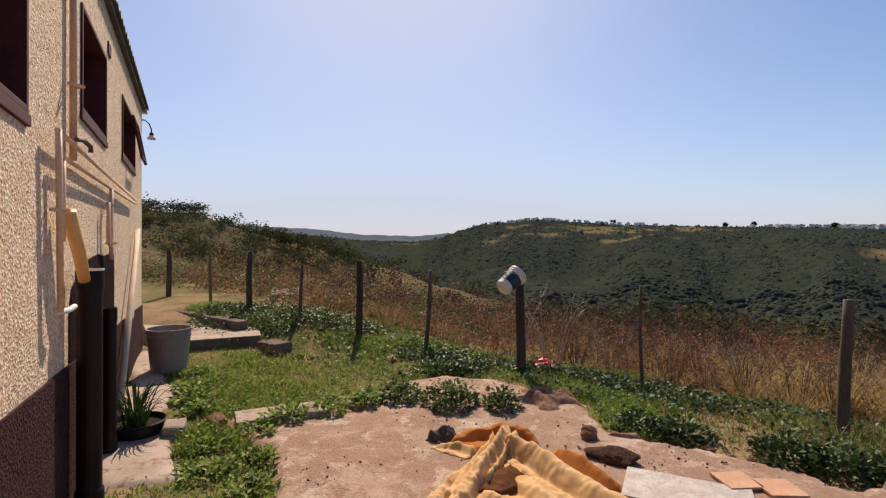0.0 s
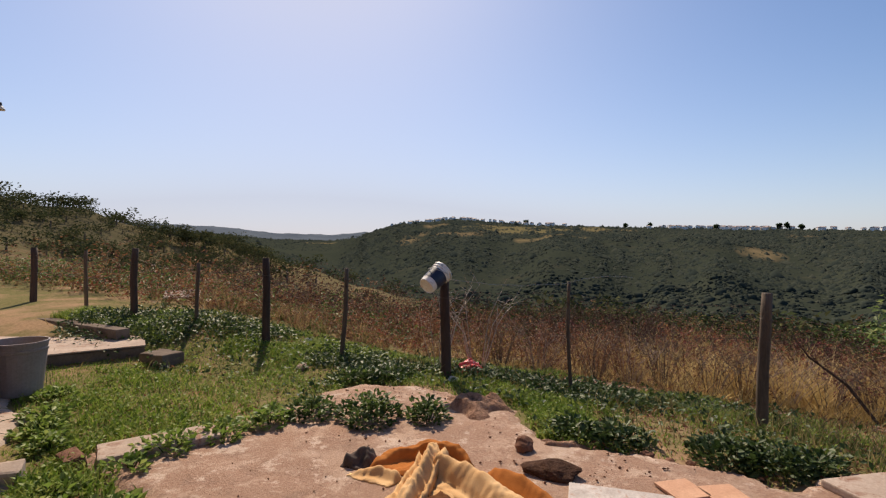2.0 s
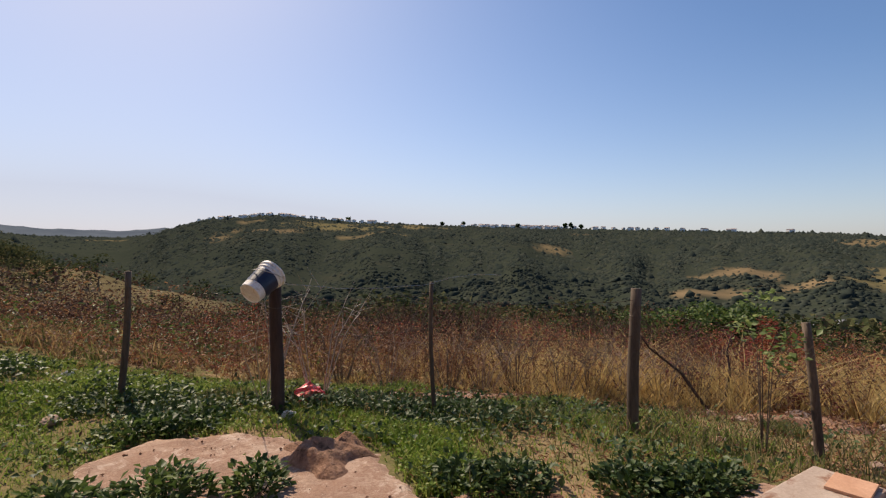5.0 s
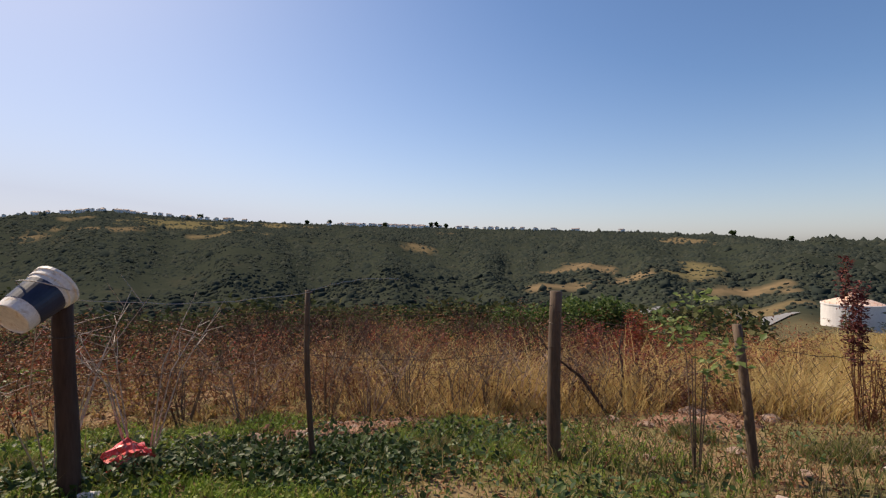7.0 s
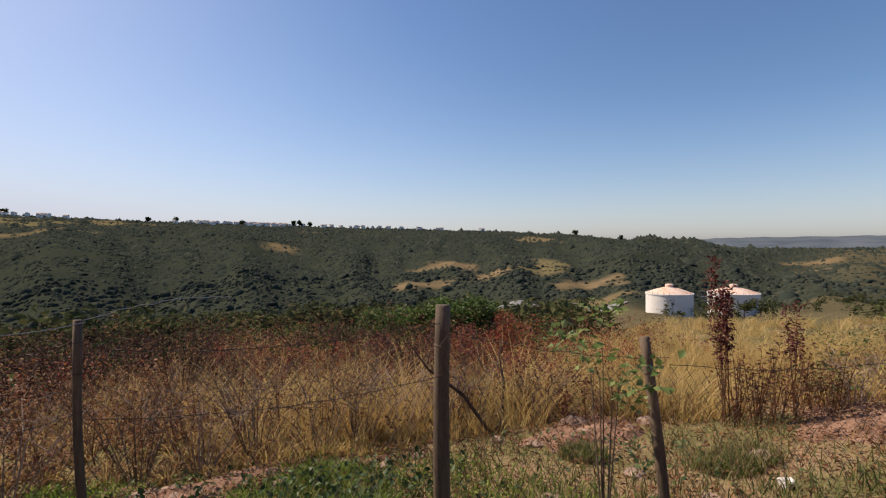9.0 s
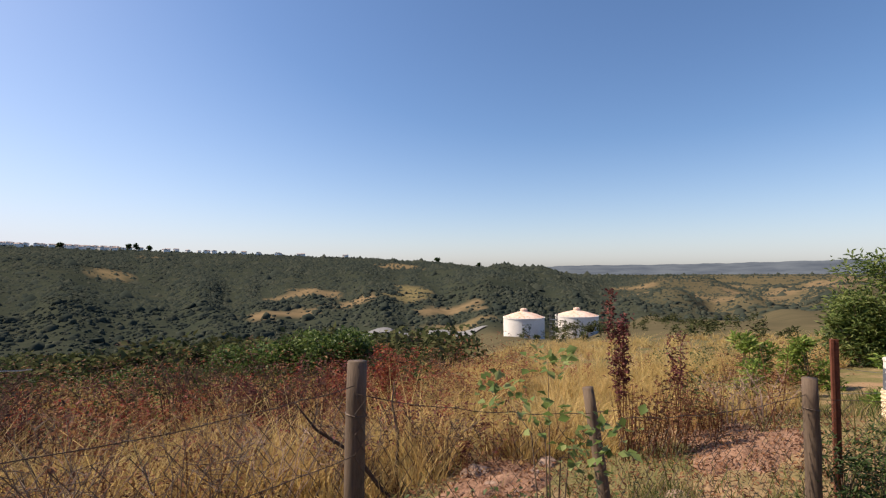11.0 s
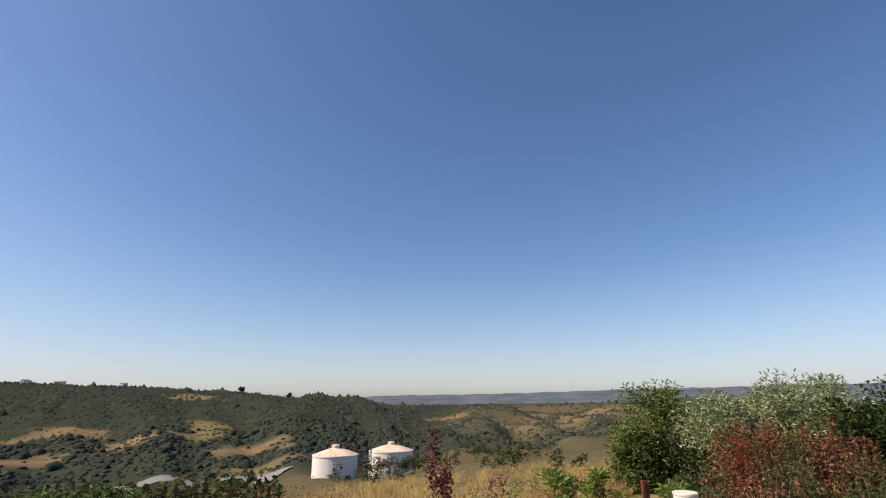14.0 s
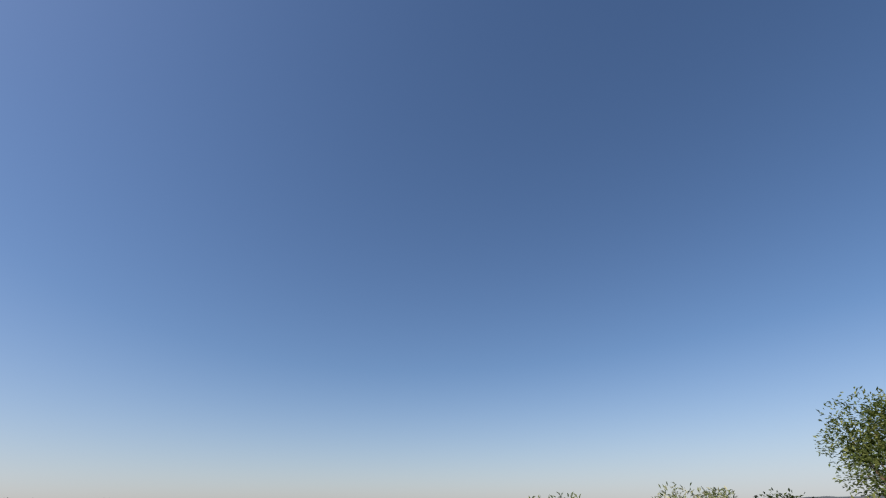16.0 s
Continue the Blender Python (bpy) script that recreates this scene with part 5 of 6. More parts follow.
def road():
    pts = []
    for az, el in ((-53, -7.9), (-56.7, -7.85), (-61.7, -7.7), (-66.4, -7.4), (-70.5, -7.15)):
        pts.append(far_place(az, el))
    fine = []
    for (x0, y0), (x1, y1) in zip(pts, pts[1:]):
        fine += [(x0 + (x1 - x0) * k / 8, y0 + (y1 - y0) * k / 8) for k in range(8)]
    v, n = [], len(fine)
    for i, (x, y) in enumerate(fine):
        x2, y2 = fine[min(i + 1, n - 1)]
        x1, y1 = fine[max(i - 1, 0)]
        d = Vector((x2 - x1, y2 - y1)).normalized()
        for s in (-4.5, -1.5, 1.5, 4.5):
            px, py = x - d.y * s, y + d.x * s
            v.append((px, py, on_land(px, py) + 0.45))
    k = np.arange(n - 1)[:, None] * 4
    quads = np.concatenate([k + np.array([[4, 5, 1, 0]]) + c for c in range(3)])
    tagged(soup("road", np.array(v), quads, "asphalt", smooth=True), "pale grey road along the valley floor", "road", kind="structure")


road()


def far_houses():
    walls = box(-4.5, -3.5, -5, 4.5, 3.5, 3.0)
    house0 = thing("far_house", "small pale house on the far ridge", "house", (0, 0, 0), 0, "ridge houses")
    part("wall", walls, "house_far", house0)
    bm = bmesh.new()
    a = [bm.verts.new(p) for p in ((-5, -4, 3.0), (5, -4, 3.0), (5, 0, 4.6), (-5, 0, 4.6), (5, 4, 3.0), (-5, 4, 3.0))]
    for f in ((0, 1, 2, 3), (3, 2, 4, 5), (0, 3, 5), (1, 4, 2), (0, 5, 4, 1)):
        bm.faces.new([a[i] for i in f])
    part("roof", bm, "roof_far", house0)
    for x in (-2.4, 2.4):
        part("window", box(x - 0.7, -3.53, 0.9, x + 0.7, -3.45, 2.1), "black", house0)
    first = True
    for i in range(140):
        az = rng.choice([rng.uniform(-4, 6), rng.uniform(-56, -22), rng.uniform(-34, -24), rng.uniform(-14, 4)])
        rr = np.interp(az, AZ, RIDGE_R) * rng.uniform(0.965, 1.03)
        x, y = -rr * math.sin(radians(az)), rr * math.cos(radians(az))
        m = pose(x, y, on_land(x, y) + 2.0, 0, 0, rng.uniform(0, 360))
        if first:
            house0.matrix_basis = m @ Matrix.Diagonal((0.62, 0.62, 0.62, 1))
            first = False
        else:
            copy_thing(house0, m)


far_houses()


# ---- planting ----
def grounded(x, y):
    return np.stack([x, y, land(x, y)], 1)


def stuff(ob, label, category):
    return tagged(ob, label, category, kind="stuff")


def spread(n, x0, x1, y0, y1):
    return rng.uniform(x0, x1, n), rng.uniform(y0, y1, n)


def patchy(x, y, s=1.0, p=0.0):
    """A slow random field in 0..1."""
    return value_noise(x, y, 1.35 / s, 11 + 5 * p)


# where the dry field starts past the fence
FIELD_X = np.array([-12, -8, -4, -1, 0.7, 2.5, 4.8, 6.3, 7.2, 8.0, 9.0, 30.0])
FIELD_Y = np.array([12.5, 10.6, 8.6, 7.4, 7.05, 6.6, 5.6, 4.1, 3.0, 2.4, 1.6, -6.0])


def past_fence(x, y):
    return y - np.interp(x, FIELD_X, FIELD_Y)


def turf():
    x, y = spread(175000, -6.0, 4.0, 1.6, 8.5)
    d = bare(x, y)
    green = patchy(x, y, 0.8, 0.4)
    keep = (d < -0.02) & (wall_gap(x, y) > 0.12) & (past_fence(x, y) < 0.5) & (rng.random(len(x)) < (0.45 + 0.55 * step(green, 0.2, 0.6)) * (1 - 0.7 * step(x, 0.8, 2.2))) & ~((x > 2.2) & (y < 3.4)) & (edge_distance(x, y, np.array([(-8.2, 8.4), (-4.1, 6.75), (-3.75, 6.2), (-4.55, 5.62), (-5.45, 5.98)])) < 0)
    x, y = x[keep], y[keep]
    n = len(x)
    lush = step(value_noise(x, y, 0.5, 31, 3), 0.32, 0.62) * (0.25 + 0.75 * step(value_noise(x, y, 1.7, 33, 2), 0.15, 0.5))
    h = 0.012 + 0.026 * rng.random(n) + 0.075 * lush * (0.4 + 0.6 * rng.random(n))
    stuff(blades("lawn_grass", grounded(x, y), h, np.full(n, 0.008) + 0.004 * lush, "lawn", lean=0.95), "short patchy green and straw lawn grass", "grass")
    # low clover in the lush patches
    k = (lush > 0.25) & (rng.random(n) < 0.6)
    pos = grounded(x[k], y[k])
    pos[:, 2] += h[k] * (0.2 + 0.8 * rng.random(len(pos)))
    stuff(leaves("lawn_clover", pos, np.full(len(pos), 0.027), "lawn", up=0.8, narrow=0.8), "low bright clover leaves in the lawn", "clover")


turf()


def rough_grass():
    x, y = spread(110000, -6, 11, -3.5, 8.0)
    d = bare(x, y)
    f = past_fence(x, y)
    soil = patchy(x, y, 0.7, 1.1)
    right = step(x, 1.5, 3.0)
    earth = np.exp(-(((x - 5.5) / 1.5) ** 2 + ((y - 4.6) / 0.7) ** 2)) + np.exp(-(((x - 6.3) / 1.3) ** 2 + ((y - 2.6) / 0.7) ** 2))
    keep = (d < -0.03) & (wall_gap(x, y) > 0.5) & (f < 0.25) & (rng.random(len(x)) < (0.04 + 0.96 * step(x + 0.5 * (y - 4), 0.2, 2.6)) * (0.5 + 0.5 * right) * (0.2 + 0.8 * step(soil, 0.25, 0.6)) * (1 - np.clip(earth, 0, 0.85)) * (1 - 0.85 * step(f, -0.75, -0.25) * step(x, 1.0, 2.2)) * (1 - 0.6 * step(x, 0.3, 0.7) * (1 - step(x, 2.4, 3.2)) * step(y, 3.0, 3.4)))
    x, y = x[keep], y[keep]
    n = len(x)
    h = 0.05 + 0.11 * rng.random(n) + 0.10 * patchy(x, y, 1.1, 3) ** 2
    stuff(blades("rough_grass", grounded(x, y), h, np.full(n, 0.009), "rough", lean=0.7), "rough green grass with straw among the weeds", "grass")
    # tussocks by the fence
    for i, (cx, cy, r) in enumerate(((2.66, 5.75, 0.42), (3.1, 5.85, 0.3), (2.75, 5.1, 0.3), (2.4, 5.35, 0.25), (4.6, 4.4, 0.2), (4.9, 3.4, 0.25), (5.2, 3.3, 0.25), (-0.4, 6.3, 0.3))):
        n = 900
        a, q = rng.random(n) * 6.283, r * np.sqrt(rng.random(n))
        tx, ty = cx + q * np.cos(a), cy + q * np.sin(a)
        stuff(blades("grass_tussock", grounded(tx, ty), 0.05 + 0.11 * rng.random(n) * (1 - q / r * 0.5), np.full(n, 0.008), "bright_leaf" if i < 3 else "rough", lean=0.6), "green tussock of grass", "grass")


rough_grass()


def weed_clump(x, y, r, h, n=700, mat="weed", size=0.07):
    """A low bushy weed: leaves in a dome, on stems."""
    z = on_land(x, y) + (0.02 if bare(np.array(x), np.array(y)) > 0 else 0)
    p = thing("weed_clump", "low bushy green weed growing along the slab's edge", "weed", (x, y, z), 0, "weeds round the slab")
    a, q, k = rng.random(n) * 6.283, np.sqrt(rng.random(n)), rng.random(n) ** 0.6
    dome = h * np.sqrt(np.clip(1 - q * q, 0.03, 1)) * (0.75 + 0.5 * rng.random(n))
    pos = np.stack([r * q * np.cos(a) * (1 + 0.25 * np.sin(3 * a + x)), r * q * np.sin(a), dome * k], 1)
    leaves("foliage", pos, np.full(n, size), mat, p, up=0.7, narrow=0.55, out=np.stack([np.cos(a) * q, np.sin(a) * q, np.full(n, 0.3)], 1))
    bm = bmesh.new()
    for i in range(16):
        b = rng.random() * 6.283
        e = r * 0.8 * rng.random()
        tube([(0.2 * e * math.cos(b), 0.2 * e * math.sin(b), -0.02), (e * math.cos(b), e * math.sin(b), h * 0.7)], 0.004, 4, bm, caps=False)
    tagged(part("stalk", bm, "weed", p), kind="stuff")
    return p


for x, y, r, h, n in (
    (-1.75, 2.62, 0.16, 0.10, 130), (-1.58, 2.30, 0.14, 0.08, 100), (-1.98, 2.42, 0.17, 0.08, 100), (-2.2, 2.80, 0.15, 0.09, 110), (-2.0, 3.15, 0.13, 0.09, 100), (-1.92, 3.45, 0.18, 0.12, 230), (-1.66, 3.72, 0.17, 0.12, 230),
    (-1.42, 4.02, 0.18, 0.13, 270), (-1.12, 4.22, 0.22, 0.15, 380), (-0.60, 4.10, 0.25, 0.21, 620), (-0.12, 4.12, 0.16, 0.20, 330), (-0.95, 5.42, 0.26, 0.12, 380), (-0.6, 5.45, 0.22, 0.11, 320),
    (1.02, 3.84, 0.2, 0.13, 380), (1.32, 3.72, 0.22, 0.15, 450), (1.95, 3.42, 0.22, 0.16, 460), (2.22, 3.3, 0.22, 0.17, 460), (2.5, 3.32, 0.18, 0.13, 300),
    (-3.0, 3.7, 0.16, 0.13, 240), (-3.25, 4.05, 0.16, 0.12, 210), (-2.75, 3.45, 0.14, 0.11, 200), (-3.6, 4.6, 0.16, 0.11, 200), (-1.28, 1.98, 0.07, 0.06, 70)):
    weed_clump(x, y, r, h, n, "weed" if x > 0.5 else "clump_leaf" if x > -1.3 else "bright_leaf", 0.055)


def ground_weeds():
    """The mat of broad-leaved creepers between the slab and the fence."""
    x, y = spread(120000, -5.5, 5.2, 2.8, 9.0)
    d, f = bare(x, y), past_fence(x, y)
    band = np.clip(1 - np.abs(past_fence(x, y) + 1.35) / 1.5, 0, 1) + 0.3 * np.exp(-(((x - 2.2) / 1.6) ** 2 + ((y - 4.2) / 0.8) ** 2))
    keep = (d < -0.05) & (f < 0.4) & (wall_gap(x, y) > 0.6) & (rng.random(len(x)) < band * (0.06 + 0.94 * step(patchy(x, y, 1.5, 0.7), 0.3, 0.75)) * (1 - 0.9 * step(x, 2.0, 3.6)) * (1 - 0.8 * step(f, -0.7, -0.2) * step(x, 0.8, 2.0)))
    x, y = x[keep], y[keep]
    pos = grounded(x, y)
    pos[:, 2] += 0.02 + 0.10 * rng.random(len(x)) * (0.4 + patchy(x, y, 2.2, 1.5))
    stuff(leaves("creeping_weeds", pos, np.full(len(x), 0.055), "weed", up=0.8, narrow=0.65), "mat of dark green broad-leaved creeping weeds", "weeds")


ground_weeds()


def dry_field():
    """Tall dead grass past the fence, in tufts, thickest close by."""
    def field(name, n, r0, r1, a0, a1, h0, h1, w, mat, label, want, lean=1.25, tuft=0.2):
        k = 22
        m = n // k
        r = np.sqrt(rng.uniform(r0 * r0, r1 * r1, m))
        az = np.radians(rng.uniform(a0, a1, m))
        x, y = -r * np.sin(az) + 1.0, r * np.cos(az) + 2.5
        keep = (past_fence(x, y) > 0) & (rng.random(m) < want(x, y) * (0.1 + 0.9 * step(patchy(x, y, 1.3, 0.8), 0.3, 0.65)))
        x, y = x[keep], y[keep]
        h = h0 + (h1 - h0) * rng.random(len(x)) ** 1.5 * (0.3 + 0.7 * patchy(x, y, 0.9, 0.3))
        h = h * (0.35 + 0.85 * step(patchy(x, y, 1.7, 2.4) + 0.25 * np.sin(x * 0.9 + y * 0.5), 0.2, 0.9))
        h = np.repeat(h * (0.45 + 0.55 * step(past_fence(x, y), 0, 0.9)), k)
        sway = np.repeat(rng.normal(size=(len(x), 2)) * 0.25, k, axis=0)
        x, y = np.repeat(x, k), np.repeat(y, k)
        a, q = rng.random(len(x)) * 6.283, tuft * (h / 0.6) * rng.random(len(x)) ** 0.7
        out = np.stack([np.cos(a), np.sin(a)], 1)
        h = h * (0.4 + 0.7 * rng.random(len(x)))
        pos = grounded(x + q * out[:, 0], y + q * out[:, 1])
        way = (out * (0.3 + q / tuft)[:, None] * 0.6 + sway + 0.25 * rng.normal(size=out.shape)) * (lean * h)[:, None]
        stuff(blades(name, pos, h, w * (0.6 + 0.8 * rng.random(len(x))), mat, way=way), label, "dry grass")

    turn = lambda x, y: np.degrees(np.arctan2(x - 1, y - 2.5))
    right = lambda x, y: step(turn(x, y), 8, 42)
    left = lambda x, y: step(turn(x, y), -20, 4)
    field("dry_grass", 100000, 3, 10, -112, 62, 0.2, 0.6, 0.014, "dry", "tall reddish-brown dead grass past the fence", lambda x, y: (1 - 0.65 * right(x, y)) * (0.2 + 0.8 * left(x, y)))
    field("straw_grass", 70000, 3, 10.5, -70, 6, 0.2, 0.58, 0.016, "gold", "pale straw-coloured grass in a strip past the fence", lambda x, y: left(x, y) * step(value_noise(x, y, 1.6, 41), 0.42, 0.7))
    field("golden_grass", 190000, 4, 16, -122, 8, 0.35, 1.0, 0.009, "gold", "tall golden dry grass on the slope", lambda x, y: right(x, y))
    field("dry_grass", 50000, 11, 30, -118, 60, 0.2, 0.6, 0.020, "dry", "dry grass on the slope below the yard", lambda x, y: (0.12 + 0.45 * right(x, y)) * (0.3 + 0.7 * left(x, y)), tuft=0.25)
    field("golden_grass", 80000, 15, 38, -122, -30, 0.35, 0.85, 0.018, "gold", "golden dry grass farther down the slope", lambda x, y: right(x, y) * 0.9, tuft=0.25)
    field("green_scrub_grass", 60000, 5, 30, -5, 62, 0.15, 0.6, 0.014, "rough", "green and straw scrub grass past the fence", lambda x, y: 1 - left(x, y) * 0.85, tuft=0.2)

    # broken brown leaves and seed heads all through the field
    def chaff(name, n, r0, r1, a0, a1, top, size, mat, label, want):
        m = n // 30
        r = np.sqrt(rng.uniform(r0 * r0, r1 * r1, m))
        az = np.radians(rng.uniform(a0, a1, m))
        x, y = -r * np.sin(az) + 1.0, r * np.cos(az) + 2.5
        keep = (past_fence(x, y) > 0.2) & (rng.random(m) < want(x, y))
        x, y = x[keep], y[keep]
        tall = np.repeat(top * (0.25 + 0.75 * rng.random(len(x)) ** 2), 30)
        wide = np.repeat(0.12 + 0.22 * rng.random(len(x)), 30)
        x, y = np.repeat(x, 30), np.repeat(y, 30)
        k = rng.random(len(x)) ** 0.7
        x, y = x + wide * rng.normal(size=len(x)) * 0.7, y + wide * rng.normal(size=len(x)) * 0.7
        pos = grounded(x, y)
        pos[:, 2] += tall * k
        stuff(leaves(name, pos, np.full(len(x), size), mat, up=0.4, narrow=0.4), label, "scrub")

    chaff("brown_scrub", 60000, 3.5, 11, -62, 55, 0.8, 0.05, "russet", "brown withered leaves and seed heads among the grass", lambda x, y: 1 - 0.8 * right(x, y))
    chaff("brown_scrub", 60000, 10, 26, -75, 58, 1.4, 0.10, "russet", "brown withered scrub on the slope", lambda x, y: 1 - 0.6 * right(x, y))
    chaff("dark_thicket", 110000, 9.0, 20, -66, 32, 1.5, 0.085, "thicket", "dark leafless thicket behind the dry grass", lambda x, y: (0.25 + 0.75 * value_noise(x, y, 2.2, 51)) * (1 - 0.75 * right(x, y)))
    chaff("crimson_scrub", 50000, 8.5, 17, -72, 8, 1.0, 0.075, "red_leaf", "crimson weeds in a drift across the slope", lambda x, y: 0.05 + 0.9 * patchy(x, y, 0.5, 2.2) ** 3)
    chaff("brown_scrub", 24000, 6, 24, 0, 62, 0.6, 0.07, "russet", "low brown withered scrub past the fence", lambda x, y: (1 - 0.9 * left(x, y)) * (0.3 + 0.7 * patchy(x, y, 0.7, 1.4)))
    chaff("crimson_scrub", 12000, 6, 14, 12, 60, 0.6, 0.06, "red_leaf", "reddish weeds in the scrub past the fence", lambda x, y: patchy(x, y, 0.8, 0.1) ** 3)
    chaff("green_scrub", 80000, 6.5, 32, -10, 62, 0.8, 0.09, "clump_leaf", "dark green scrub past the fence", lambda x, y: 1 - 0.9 * left(x, y))
    chaff("green_scrub", 90000, 11, 34, -62, 10, 1.3, 0.13, "deep_leaf", "dark green scrub below the field", lambda x, y: 0.4 + 0.6 * patchy(x, y, 0.35, 0.9))
    chaff("green_scrub", 26000, 6, 18, -118, -86, 0.8, 0.08, "weed", "green leafy scrub in the golden grass", lambda x, y: patchy(x, y, 0.6, 1.9) ** 1.5)
    chaff("brown_scrub", 40000, 5, 16, -128, -92, 0.8, 0.055, "russet", "brown withered leaves among the golden grass", lambda x, y: patchy(x, y, 0.7, 0.2))
    chaff("brown_scrub", 60000, 6, 14, -132, -106, 1.15, 0.07, "russet", "brown withered stalky weeds under the bushes", lambda x, y: 0.8)
    chaff("green_scrub", 40000, 7, 15, -134, -104, 0.9, 0.09, "weed", "green leafy scrub under the bushes", lambda x, y: patchy(x, y, 0.8, 0.5))
    chaff("green_scrub", 36000, 34, 120, -128, -58, 1.6, 0.35, "bush_leaf", "low scrub dotted over the lower slope", lambda x, y: patchy(x, y, 0.12, 0.5) * (turn(x, y) > 74))


dry_field()


def stalks(name, cx, cy, rx, ry, n, tall, mat, label, leafy=26, size=0.05, group="", low=0.25):
    """Standing dead weeds: thin upright stems with shrivelled leaves and seed heads."""
    z = on_land(cx, cy)
    p = thing(name, label, "weeds", (cx, cy, z), 0, group)
    bm = bmesh.new()
    pos = []
    for i in range(n):
        a, q = rng.random() * 6.283, math.sqrt(rng.random())
        x, y = rx * q * math.cos(a), ry * q * math.sin(a)
        g = on_land(cx + x, cy + y) - z
        h = tall * ((0.55 + 0.45 * rng.random()) if low > 0.5 else (0.35 + 0.65 * rng.random()))
        tilt = 0.18 if low > 0.5 else 0.55
        lx, ly = tilt * h * (rng.random() - 0.5), tilt * h * (rng.random() - 0.5)
        line = [(x + lx * f + 0.02 * math.sin(f * 6 + i), y + ly * f, g - 0.05 + h * f) for f in (0, 0.35, 0.7, 1)]
        tube(line, [0.006, 0.005, 0.004, 0.002], 4, bm, caps=False)
        for k in range(leafy):
            f = low + (1 - low) * rng.random() ** 0.7
            loose = 0.03 if low > 0.5 else 0.05
            pos.append((x + lx * f + loose * rng.normal(), y + ly * f + loose * rng.normal(), g + h * f))
    tagged(part("stalk", bm, "russet" if mat != "weed" else "bark", p), kind="stuff")
    leaves("foliage", np.array(pos), np.full(len(pos), size), mat, p, up=0.3, narrow=0.45)
    return p


for i in range(46):
    az, r = rng.uniform(-52, 22), rng.uniform(5.2, 9.5)
    x, y = -r * math.sin(radians(az)) + 1.0, r * math.cos(radians(az)) + 2.5
    if past_fence(x, y) > 0.35:
        stalks("dead_weeds", x, y, 0.45, 0.4, 7, rng.uniform(0.7, 1.15), "russet", "clump of brown dead weed stalks past the fence", 30, 0.045, "dead weeds")
for i in range(40):
    az, r = rng.uniform(-70, 12), rng.uniform(9, 17)
    x, y = -r * math.sin(radians(az)) + 1.0, r * math.cos(radians(az)) + 2.5
    stalks("red_weeds", x, y, 0.6, 0.5, 7, rng.uniform(0.7, 1.2), ("red_leaf", "plum_leaf", "russet")[i % 3], "dark red autumn weeds standing in the dry grass", 40, 0.06, "red weeds")
for i in range(26):
    x, y = 1.1 - (9 + 4 * rng.random()) * math.sin(radians(-36 - 26 * i / 25)), 3.4 + (9 + 4 * rng.random()) * math.cos(radians(-36 - 26 * i / 25))
    stalks("red_weeds", x, y, 0.6, 0.5, 9, rng.uniform(0.8, 1.3), ("plum_leaf", "red_leaf")[i % 2], "dark red autumn weeds standing in the dry grass", 44, 0.065, "red weeds")
for i in range(16):
    az, r = rng.uniform(-64, -34), rng.uniform(5.6, 8.2)
    x, y = -r * math.sin(radians(az)) + 1.0, r * math.cos(radians(az)) + 2.5
    if past_fence(x, y) > 0.3:
        stalks("red_weeds", x, y, 0.55, 0.45, 9, rng.uniform(0.5, 0.8), ("plum_leaf", "red_leaf", "russet")[i % 3], "dark red autumn weeds standing in the dry grass", 44, 0.05, "red weeds")
stalks("amaranth", 6.35, 3.62, 0.05, 0.04, 8, 1.75, "plum_leaf", "tall dark plum seeding amaranth by the fence", 120, 0.05, low=0.6)
stalks("amaranth", 7.05, 3.1, 0.10, 0.06, 5, 1.32, "plum_leaf", "tall dark plum seeding amaranth by the fence", 60, 0.05, low=0.6)
stalks("dead_weeds", 6.55, 3.35, 0.45, 0.32, 55, 0.85, "russet", "clump of brown dead weed stalks past the fence", 14, 0.045, "dead weeds")
stalks("dead_weeds", 7.3, 2.9, 0.4, 0.3, 40, 0.75, "russet", "clump of brown dead weed stalks past the fence", 24, 0.04, "dead weeds")
stalks("dead_weeds", 7.0, 2.25, 0.12, 0.1, 6, 1.0, "russet", "clump of brown dead weed stalks past the fence", 24, 0.04, "dead weeds")
stalks("red_weeds", 9.96, 8.4, 0.3, 0.25, 10, 1.45, "red_leaf", "dark red autumn weeds standing in the dry grass", 80, 0.07, "red weeds")
for i, (x, y) in enumerate(((9.5, 6.4), (11.5, 7.2), (12.4, 6.2), (13.5, 5.2), (14.5, 3.6), (11.0, 8.3), (9.0, 9.0), (8.0, 9.6), (13.0, 1.6))):
    stalks("red_weeds", x, y, 0.6, 0.5, 10, rng.uniform(0.7, 1.0), "red_leaf" if i % 2 else "russet", "dark red autumn weeds standing in the dry grass", 34, 0.06, "red weeds")


